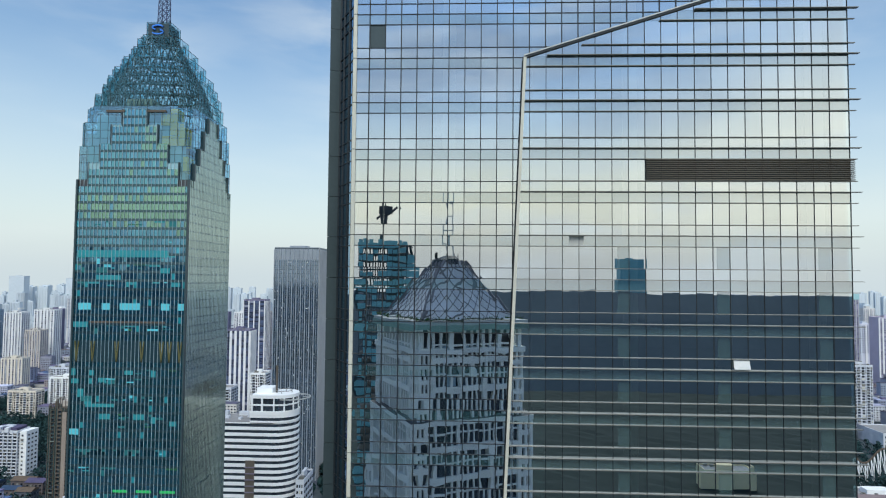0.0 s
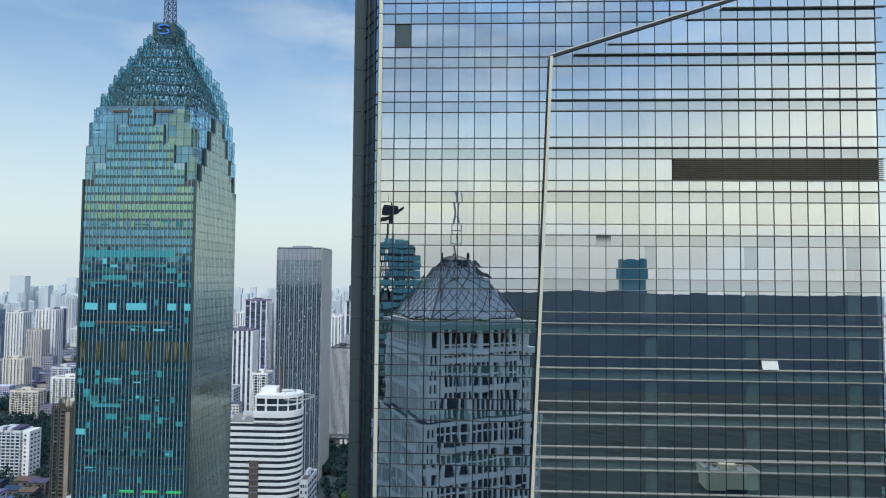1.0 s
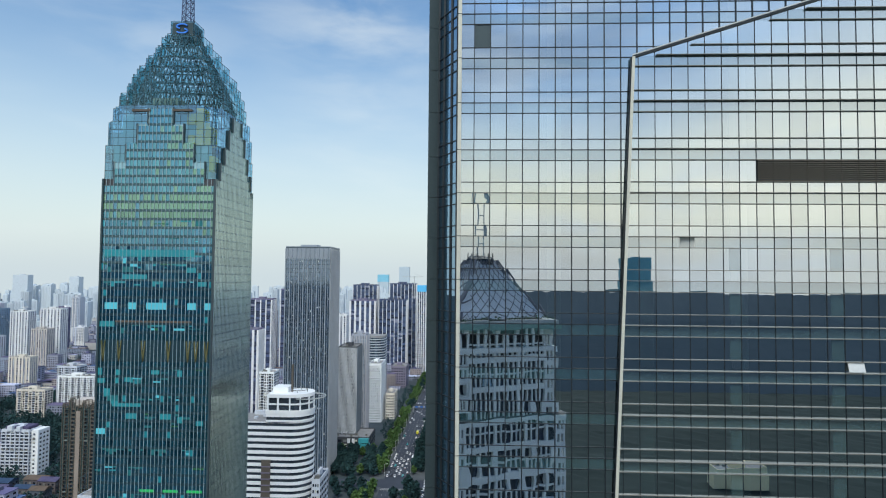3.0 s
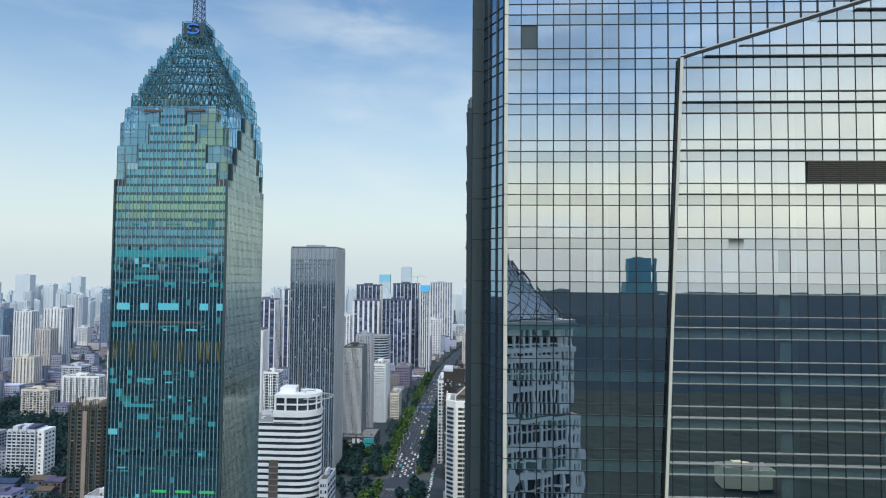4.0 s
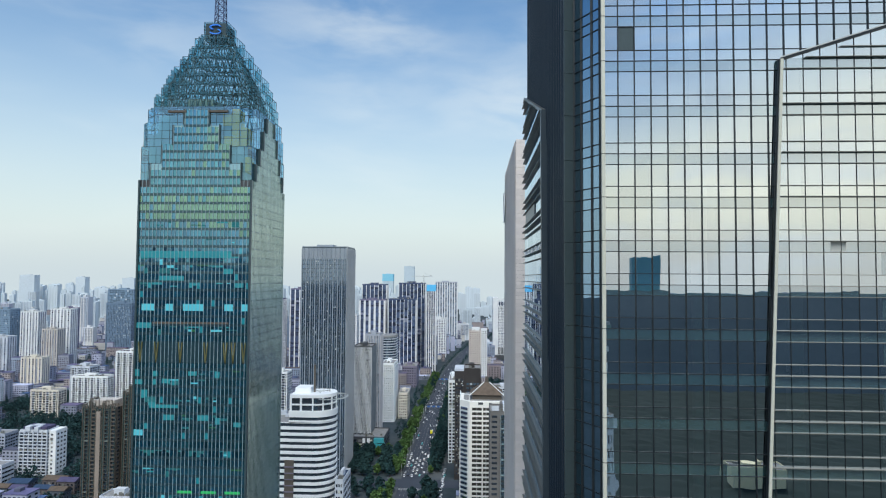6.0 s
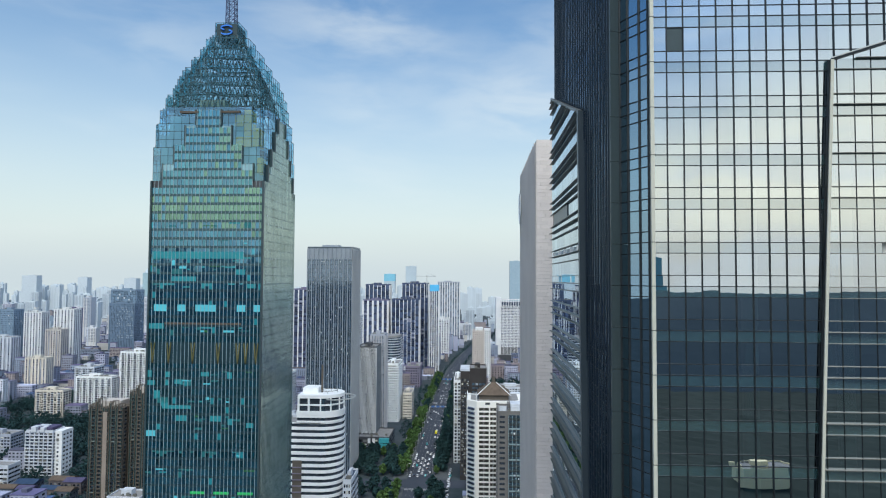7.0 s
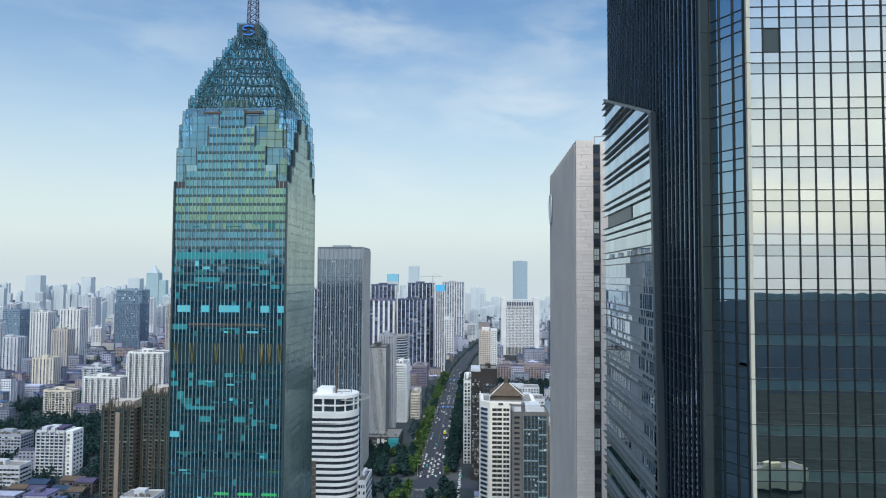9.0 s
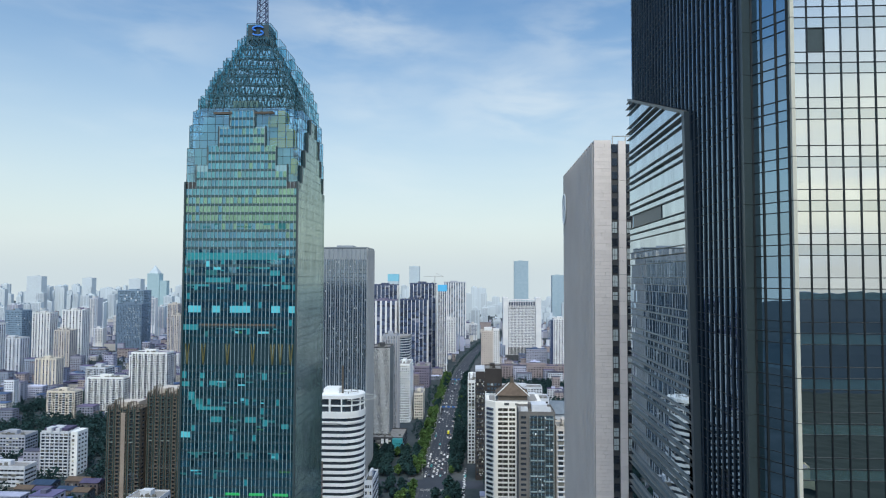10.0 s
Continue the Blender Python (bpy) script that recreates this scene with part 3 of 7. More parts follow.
GLASS_FLANK_DARK = coated_glass("navy flank glass", (0.08, 0.14, 0.2), 0.3, (0.6, 0.8, 1.0), wave=0.002, wave_scale=0.35)
part("side_panes", side_glass, GLASS_FLANK_DARK, tower, kind="stuff")
for y in ribs:
    skin_top = 212.35 + (y - 79.5) * 0.33
    z0 = LOW if y < 79.5 else skin_top
    bar_part("rib", SIDE - 0.13, SIDE + 0.04, y - 0.06, y + 0.06, z0, HIGH, RIB_NAVY, tower)
for z in LINES:
    bar_part("side_transom", SIDE + 0.02, SIDE + 0.055, 64.3, BACK, z - 0.035, z + 0.035, METAL_DARK, tower)
side_skin = Build()
for a, b in zip([79.5 + 1.5 * k for k in range(20)], [81.0 + 1.5 * k for k in range(20)]):
    b = min(b, BACK)
    for z0, z1 in zip(LINES, LINES[1:]):
        if a >= 96.5 and 200.1 < z0 < 200.4:
            continue
        ring = clip([(a, z0), (b, z0), (b, z1), (a, z1)], lambda p: 212.35 + (p[0] - 79.5) * 0.33 - p[1])
        ring = clip(ring, lambda p: p[0] - (79.3 + (p[1] - 212.35) * 0.055)) if ring else ring
        if len(ring) > 2:
            t1 = random.uniform(-0.003, 0.003)
            side_skin.face(*[(SIDE_SKIN + t1 * (y - a), y, z) for y, z in reversed(ring)])
GLASS_SIDE = coated_glass("side skin glass", (0.14, 0.22, 0.26), 0.62, (0.84, 0.93, 1.0), wave=0.0005, wave_scale=0.35)
part("side_skin_panes", side_skin, GLASS_SIDE, tower, kind="stuff")
for i, z in enumerate(LINES):
    start = 79.3 + (z - 212.35) * 0.055 if z < 212.35 else 79.5 + (z - 212.35) / 0.33
    if start < BACK:
        bar_part("side_fin", SIDE_SKIN - (0.48 if i % 3 == 1 else 0.34), SIDE_SKIN - 0.002, start, BACK + 0.5, z - 0.035, z + 0.035, METAL_FIN, tower)
part("side_louvre", Build().box(SIDE_SKIN - 0.1, SIDE_SKIN + 0.1, 90.0, BACK - 3, 200.26, 202.24), NAVY_WALL, tower)
rim = Build()
rim.bar((SIDE_SKIN + 0.1, 79.3 + (LOW - 212.35) * 0.055, LOW), (SIDE_SKIN + 0.1, 79.4, 212.35), 0.9)
part("side_skin_rim", rim, NAVY_WALL, tower)
rim = Build()
rim.bar((SIDE_SKIN, 79.4, 212.35), (SIDE_SKIN, BACK + 0.3, 212.35 + (BACK - 79.1) * 0.33), 0.4)
part("side_skin_rim", rim, METAL_FIN, tower)
# White boxes: the sky reflected by these vents is painted on.
for y in (79.2, 85.2, 91.3, 97.2, 103.6):
    v = Build().box(SIDE_SKIN - 0.46, SIDE_SKIN - 0.04, y, y + 0.05, 195.1, 195.92)
    part("open_vent", v, WHITE, tower, "open vent pane with the sky's gleam as pale colour")
# inside: slabs, columns, core
for i, m in enumerate(MIDS):
    bar_part("floor_slab", LEFT + 0.3, RIGHT - 0.3, FRONT + 0.5, 78, m - 0.75, m + 0.1, INTERIOR, tower)
    bar_part("spandrel", LEFT + 0.1, RIGHT - 0.1, FRONT + 0.3, FRONT + 0.42, m - 0.97, m - 0.03, SPANDREL, tower)
for x in (-2.2, 6.3, 14.8, 23.3, 31.8):
    bar_part("column", x - 0.6, x + 0.6, 60.5, 61.4, LOW, HIGH, COLUMN, tower)
# Strips added on the skin imitate inner columns showing through the glass.
for x in (13.9, 22.8, 31.8):
    for m0, m1 in zip(MIDS, MIDS[1:]):
        if m1 < 197:
            bar_part("column_cover", x - 0.55, x + 0.55, SKIN - 0.012, SKIN + 0.03, m0 + 1.03, m1 - 1.03, GLASS_COLUMN, tower)
part("core_wall", Build().box(LEFT + 0.2, RIGHT - 0.2, 78, 78.4, LOW, HIGH), INTERIOR, tower)
part("right_wall", Build().box(RIGHT - 0.25, RIGHT - 0.02, FRONT + 0.1, BACK, LOW, HIGH), GLASS_NAVY, tower)
part("back_wall", Build().box(SIDE + 0.2, RIGHT, BACK - 0.3, BACK, 0, HIGH), GLASS_NAVY, tower)
part("lower_shaft", Build().box(SIDE, RIGHT, 68.3, BACK - 0.35, 0, LOW - 0.05).box(LEFT, RIGHT, 60.3, 68.2, 0, LOW - 0.05), GLASS_NAVY, tower)
part("roof", Build().box(SIDE, RIGHT, 68.3, BACK, HIGH + 0.02, HIGH + 1.2).box(LEFT, RIGHT, FRONT, 68.25, HIGH + 0.02, HIGH + 1.2), CONCRETE, tower)

# ---- the stepped teal tower ----
random.seed(5)
TX, TY, THX, THY, TSH = -131.35, 264.7, 22.25, 21.3, 228.8
teal = thing("stepped_tower", "teal glass office tower with silver fins and a stepped glazed crown", "skyscraper", (TX, TY, 0))
FLOOR = 3.36
part("shaft_core", Build().box(TX - THX + 0.4, TX + THX - 0.4, TY - THY + 0.4, TY + THY - 0.4, 0, TSH - 0.1), GREY_DARK, teal)
tops = [(THX, TSH), (18.0, 235.6), (13.6, 242.5), (9.3, 250.5), (5.1, 256.7)]


def top_at(off):
    return max(z for h, z in tops if h >= abs(off) - 0.01)


STEP_WALL = surface("pale teal backing", (0.24, 0.43, 0.5), (0.33, 0.54, 0.6), 0.6)
OCHRE = surface("ochre yellow backing", (0.6, 0.42, 0.01), (0.7, 0.5, 0.02), 0.7)
NC = 30
cw = 2 * THX / NC
office, office_warm = Build(), Build()
side_office = Build()
band, side_band = [], []
for k in range(60):
    z1 = 256.7 - 0.35 - k * FLOOR
    z0 = z1 - FLOOR
    for c in range(NC):
        a, b = -THX + c * cw, -THX + (c + 1) * cw
        if top_at(max(abs(a), abs(b)) - 0.4) >= z1 - 0.5:
            t1, t2, yy = random.gauss(0, 0.012), random.gauss(0, 0.009) - 0.03 * max(0.0, min(1.0, (222 - z0) / 12)), TY - THY + 0.1
            # Panes near z 216 get the painted warm reflection most often.
            warm = 0.0 if z0 < 203 else (0.82 - abs(z0 - 216) / 11 if z0 < 228 else 0.16)
            warm += (0.5 * noise.noise((c * 0.12, z0 * 0.21, 1.0)) + 0.5 * (c / NC - 0.35)) if z0 > 203 else 0.0
            (office_warm if warm + random.uniform(-0.3, 0.3) > 0.42 else office).face((TX + a, yy - t1 - t2, z0 + 1.0), (TX + b, yy + t1 - t2, z0 + 1.0), (TX + b, yy + t1 + t2, z1), (TX + a, yy - t1 + t2, z1))
            side_office.face((TX + THX - 0.02, TY + a * THY / THX, z0 + 1.0), (TX + THX - 0.02, TY + b * THY / THX, z0 + 1.0), (TX + THX - 0.02, TY + b * THY / THX, z1), (TX + THX - 0.02, TY + a * THY / THX, z1))
    half = max([h for h, z in tops if z >= z1 - 0.5], default=0)
    if half:
        bar_part("spandrel_band", TX - half, TX + half, TY - THY - 0.02, TY - THY + 0.3, z0 + 0.05, z0 + 0.98, GLASS_TEAL_BAND, teal)
        bar_part("side_spandrel", TX + THX - 0.3, TX + THX + 0.02, TY - half * THY / THX, TY + half * THY / THX, z0 - 0.05, z0 + 2.75, GLASS_FLANK, teal)
part("office_glazing", office, GLASS_TEAL, teal, kind="stuff")
part("blind_glazing", office_warm, GLASS_TEAL_WARM, teal, "glazing with warm sky reflection painted into its tint", kind="stuff")
part("side_glazing", side_office, GLASS_BLUE, teal, kind="stuff")
for c in range(NC + 1):
    o = -THX + c * cw
    zt = top_at(min(abs(o), THX))
    bar_part("fin", TX + o - 0.08, TX + o + 0.08, TY - THY - 0.14, TY - THY + 0.05, 20, zt, FIN_SILVER, teal)
    bar_part("side_fin", TX + THX - 0.05, TX + THX + 0.08, TY + o * THY / THX - 0.32, TY + o * THY / THX + 0.32, 20, zt, GLASS_FLANK, teal)
bar_part("corner_edge", TX + THX - 0.5, TX + THX + 0.15, TY - THY - 0.45, TY - THY + 0.7, 0, TSH, DARK_EDGE, teal)
bar_part("corner_edge", TX - THX - 0.15, TX - THX + 0.5, TY - THY - 0.45, TY - THY + 0.7, 0, TSH, DARK_EDGE, teal)
part("west_wall", Build().box(TX - THX, TX - THX + 0.3, TY - THY + 0.5, TY + THY, 0, TSH), GLASS_TEAL, teal)
part("north_wall", Build().box(TX - THX, TX + THX, TY + THY - 0.3, TY + THY, 0, TSH), GLASS_TEAL, teal)
for (h0, z0), (h1, z1) in zip(tops, tops[1:]):
    for s in (-1, 1):
        bar_part("step_edge", TX + s * h1 - 0.16, TX + s * h1 + 0.16, TY - THY - 0.3, TY - THY + 1.2, z0, z1, DARK_EDGE, teal)
        bar_part("step_edge", TX + THX - 1.2, TX + THX + 0.58, TY + s * h1 * THY / THX - 0.4, TY + s * h1 * THY / THX + 0.4, z0, z1, DARK_EDGE, teal)
    for s in (-1, 1):
        ya, yb = sorted((TY + s * (THY - 0.3), TY + s * (THY - 1.4)))
        bar_part("step_body", TX - h1, TX + h1, ya, yb, z0, z1 - 0.4, STEP_WALL, teal)
        xa, xb = sorted((TX + s * (THX - 0.3), TX + s * (THX - 1.4)))
        bar_part("step_body", xa, xb, TY - h1 * 0.95, TY + h1 * 0.95, z0, z1 - 0.4, STEP_WALL, teal)
# glazed crown: plus-shaped tiers with square fillers
TIERS = [(228.8, 242.0, 21.9, 21.9, 0), (242.0, 251.4, 22.0, 20.0, 21.0), (251.4, 257.8, 22.0, 17.0, 19.6), (257.8, 263.7, 21.4, 13.6, 18.4), (263.7, 268.0, 20.0, 12.4, 17.0), (268.0, 272.0, 18.6, 11.4, 15.8),
         (272.0, 276.0, 17.2, 10.2, 14.2), (276.0, 281.0, 14.4, 8.3, 11.8), (281.0, 286.0, 11.5, 6.4, 9.2), (286.0, 291.0, 9.0, 4.6, 6.6), (291.0, 297.7, 5.0, 5.0, 0)]


def plus_ring(h, a, s):
    """The outline of a cross of reach h and half-width a, with a square of half-side s."""
    if s <= a + 0.1 or h - s < 0.1:
        q = [(h, -a), (h, a), (a, a), (a, h)] if h > a + 0.1 else [(h, -h), (h, h)]
    else:
        q = [(h, -a), (h, a), (s, a), (s, s), (a, s), (a, h)]
    ring = []
    for k in range(4):
        c, d = [(1, 0), (0, 1), (-1, 0), (0, -1)][k]
        for x, y in q[1:]:
            ring.append((x * c - y * d, x * d + y * c))
    return ring


truss = Build()
for z0, z1, h, a, s in TIERS:
    ring = [(x + (0.9 if 263 < z0 < 285 else 0), y) for x, y in plus_ring(h, a, s)]
    glass, frame_b = Build(), Build()
    sy = 0.95
    n = len(ring)
    for i in range(n):
        p, q = ring[i], ring[(i + 1) % n]
        L = math.hypot(q[0] - p[0], q[1] - p[1])
        m = max(1, round(L / 3.0))
        rows_n = max(1, round((z1 - z0) / 3.4))
        for j in range(m):
            x0, y0 = p[0] + (q[0] - p[0]) * j / m, p[1] + (q[1] - p[1]) * j / m
            x1, y1 = p[0] + (q[0] - p[0]) * (j + 1) / m, p[1] + (q[1] - p[1]) * (j + 1) / m
            for r in range(rows_n):
                za, zb = z0 + (z1 - z0) * r / rows_n, z0 + (z1 - z0) * (r + 1) / rows_n
                glass.face((TX + x0, TY + y0 * sy, za), (TX + x1, TY + y1 * sy, za), (TX + x1, TY + y1 * sy, zb), (TX + x0, TY + y0 * sy, zb))
            frame_b.bar((TX + x0, TY + y0 * sy, z0), (TX + x0, TY + y0 * sy, z1), 0.13)
        for r in range(rows_n + 1):
            z = z0 + (z1 - z0) * r / rows_n
            frame_b.bar((TX + p[0], TY + p[1] * sy, z), (TX + q[0], TY + q[1] * sy, z), 0.13)
    part("crown_glazing", glass, GLASS_CORNER if z0 < 254 else GLASS_CROWN, teal, kind="stuff")
    part("crown_frame", frame_b, STEEL, teal)
    if z0 > 255:
        hi = min(h, max(s, a)) - 0.9
        lo = hi + 1.2
        m = max(3, round(hi / 1.15))
        for k in range(4):
            c, d = [(1, 0), (0, 1), (-1, 0), (0, -1)][k]
            for j in range(m):
                def place(u, z, r):
                    bow = 1 + 0.18 * (1 - u * u)
                    x, y = u * r * 0.95, -r * bow * 0.85
                    return (TX + x * c - y * d, TY + x * d + y * c, z)
                r0, r1 = lo, hi
                if r1 < 1:
                    continue
                u0, u1, um = -1 + 2 * j / m, -1 + 2 * (j + 1) / m, -1 + (2 * j + 1) / m
                truss.bar(place(u0, z0, r0), place(um, z1, r1), 0.27)
                truss.bar(place(u1, z0, r0), place(um, z1, r1), 0.27)
                truss.bar(place(u0, z0, r0), place(u1, z0, r0), 0.5)
                truss.bar(place(u0, (z0 + z1) / 2, (r0 + r1) / 2), place(um, z0, r0), 0.18)
part("crown_truss", truss, STEEL, teal, "dark steel lattice inside the glazed crown")
part("crown_core", Build().box(TX - 5, TX + 5, TY - 18, TY + 8, 229, 261.5), surface("olive-grey plant wall", (0.2, 0.24, 0.2), (0.28, 0.32, 0.27), 0.7), teal, "olive-grey plant-room wall inside the crown")
# Boxes added only to show yellow patches through the crown glass.
for x0, x1, z0, z1 in ((9.8, 13.2, 250.5, 255.0), (13.6, 16.4, 246.5, 256.8), (10.4, 16.8, 242.3, 246.2), (17.2, 19.6, 242.4, 249.5), (19.0, 20.6, 232, 238)):
    bar_part("plant_box", TX + x0, TX + x1, TY - 19.9, TY - 14, z0, z1, OCHRE, teal, "ochre box added behind the crown glass to yellow it")
for x0, x1 in ((-11.4, -4.1), (4.7, 12.3)):
    bar_part("cap_edge", TX + x0, TX + x1, TY - THY - 0.3, TY - THY + 1.5, 255.3, 256.1, BROWN, teal)
# Backing added so the corner glass reads pale cyan and opaque.
part("plant_wall", Build().box(TX - 19.5, TX + 19.5, TY - 19.0, TY - 18.6, 229, 247).box(TX - 16.5, TX + 16.5, TY - 18.6, TY - 18.3, 229, 254.6), STEP_WALL, teal, "pale teal backing wall added behind the glass")
part("crown_floor", Build().box(TX - 16, TX + 16, TY - 16, TY + 16, 243, 243.6), GREY_DARK, teal)
part("crown_sign_panel", Build().box(TX - 4.4, TX + 4.4, TY - 4.8, TY + 4.8, 291.3, 297.2), DARK_EDGE, teal)
SIGN = surface("blue sign", (0.05, 0.22, 0.8), (0.08, 0.3, 0.9), 0.4)
sign = Build()
top_arc = [(2.3 * math.cos(t), 0.95 + 0.95 * math.sin(t)) for t in [0.3 + 0.44 * k for k in range(10)]]
low_arc = [(-x, -y) for x, y in top_arc]
for arc in (top_arc, low_arc):
    for p, q in zip(arc, arc[1:]):
        sign.bar((TX + p[0], TY - 5.35, 294.4 + p[1]), (TX + q[0], TY - 5.35, 294.4 + q[1]), 0.55)
part("crown_sign", sign, SIGN, teal, "blue curved emblem on the crown")
mast = Build()
for i in (-1, 1):
    for j in (-1, 1):
        mast.bar((TX + 1.9 * i, TY + 1.9 * j, 297.7), (TX + 1.2 * i, TY + 1.2 * j, 335), 0.28)
for k in range(14):
    z0, z1 = 297.7 + 2.6 * k, 300.3 + 2.6 * k
    r0, r1 = 1.9 - 0.7 * 2.6 * k / 37, 1.9 - 0.7 * 2.6 * (k + 1) / 37
    for c, d in ((1, 0), (0, 1), (-1, 0), (0, -1)):
        P = lambda u, z, r: (TX + u * r * c - -r * d, TY + u * r * d + -r * c, z)
        mast.bar(P(-1, z0, r0), P(1, z1, r1), 0.16)
        mast.bar(P(1, z0, r0), P(-1, z1, r1), 0.16)
        mast.bar(P(-1, z1, r1), P(1, z1, r1), 0.16)
part("mast", mast, surface("blue-grey painted steel", (0.05, 0.07, 0.14), (0.08, 0.1, 0.18), 0.5), teal, "blue-grey lattice mast")
# lit and blinded offices
LIT = surface("pale blue blinds", (0.1, 0.5, 0.62), (0.14, 0.62, 0.72), 0.5)
LIT2 = surface("teal blinds", (0.025, 0.23, 0.28), (0.03, 0.3, 0.34), 0.5)
GREEN = bpy.data.materials.new("green lit sign")
GREEN.use_nodes = True
GREEN.node_tree.nodes["Principled BSDF"].inputs["Base Color"].default_value = (0.02, 0.3, 0.08, 1)
GREEN.node_tree.nodes["Principled BSDF"].inputs["Emission Color"].default_value = (0.02, 0.3, 0.08, 1)
GREEN.node_tree.nodes["Principled BSDF"].inputs["Emission Strength"].default_value = 0.5


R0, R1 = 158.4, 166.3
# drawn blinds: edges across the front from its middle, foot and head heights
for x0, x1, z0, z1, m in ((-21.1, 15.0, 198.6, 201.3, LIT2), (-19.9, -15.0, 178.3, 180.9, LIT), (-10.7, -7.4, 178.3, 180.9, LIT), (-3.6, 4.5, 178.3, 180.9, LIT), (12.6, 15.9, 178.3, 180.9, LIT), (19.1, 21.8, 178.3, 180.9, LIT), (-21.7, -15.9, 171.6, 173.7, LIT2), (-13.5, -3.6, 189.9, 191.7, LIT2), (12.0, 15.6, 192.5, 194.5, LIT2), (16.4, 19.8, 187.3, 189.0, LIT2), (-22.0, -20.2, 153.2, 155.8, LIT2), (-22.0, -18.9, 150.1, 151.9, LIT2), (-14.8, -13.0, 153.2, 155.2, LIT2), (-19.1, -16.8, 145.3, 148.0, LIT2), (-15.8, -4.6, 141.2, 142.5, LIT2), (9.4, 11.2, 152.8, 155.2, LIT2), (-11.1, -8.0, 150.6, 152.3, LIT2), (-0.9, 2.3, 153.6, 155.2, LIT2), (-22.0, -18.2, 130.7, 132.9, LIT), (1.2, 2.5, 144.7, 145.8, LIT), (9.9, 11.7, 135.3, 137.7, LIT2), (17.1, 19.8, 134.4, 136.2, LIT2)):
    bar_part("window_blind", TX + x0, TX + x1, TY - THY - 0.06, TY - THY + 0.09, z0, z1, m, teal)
for x0, x1 in ((-4.0, 1.6), (5.0, 10.8), (14.2, 20.0)):
    bar_part("green_sign", TX + x0, TX + x1, TY - THY - 0.1, TY - THY + 0.1, 109.3, 110.2, GREEN, teal)
YBAND = surface("ochre struts", (0.1, 0.1, 0.04), (0.15, 0.145, 0.06), 0.7)
bar_part("refuge_recess", TX - THX + 0.3, TX + THX - 0.3, TY - THY - 0.04, TY - THY + 0.08, R0, R1, GLASS_TEAL_BAND, teal)
for o in (-19.9, -13.6, -4.2, 5.7, 13.3, 16.4, 20.4):
    strut = Build()
    for lean in (-0.7, 0.7):
        strut.bar((TX + o + lean, TY - THY - 0.2, R1), (TX + o, TY - THY - 0.2, R0), 0.4)
    part("strut", strut, YBAND, teal)
bar_part("ochre_band", TX + -15.5, TX + 14.3, TY - THY - 0.1, TY - THY + 0.09, 173.3, 174.0, ROOF_BROWN, teal)
# many small lit windows, their light given as colour, and lowered blinds
rb_ = random.Random(19)
# Dim office light is put into a matt panel colour.
DIM = surface("dim green-blue painted office light", (0.012, 0.12, 0.14), (0.018, 0.17, 0.19), 0.5)
OLIVE = surface("dark olive blinds", (0.02, 0.11, 0.04), (0.03, 0.16, 0.05), 0.6)
for _ in range(190):
    k = rb_.choice((13, 15, 17, 18, 20, 25, 27, 27, 28, 30, 31, 33, 35, 36, 39, 41, 44, 47, 51, 55))
    c, n = rb_.randrange(NC - 3), rb_.choice((1, 1, 1, 1, 1, 2, 2, 3))
    z1 = 256.7 - 0.35 - k * FLOOR - rb_.choice((0.05, 0.05, 1.2))
    h = rb_.choice((0.3, 0.3, 0.5, 0.5, 0.8, 1.1, 2.1))
    m = rb_.choice((LIT2, DIM, DIM, DIM, DIM, DIM, LIT, LIT2, OLIVE))
    if R0 < z1 and z1 - h < R1:
        continue
    bar_part("window_blind", TX - THX + c * cw + 0.1, TX - THX + (c + n) * cw - 0.1, TY - THY - 0.05, TY - THY + 0.08, z1 - h, z1, m, teal)

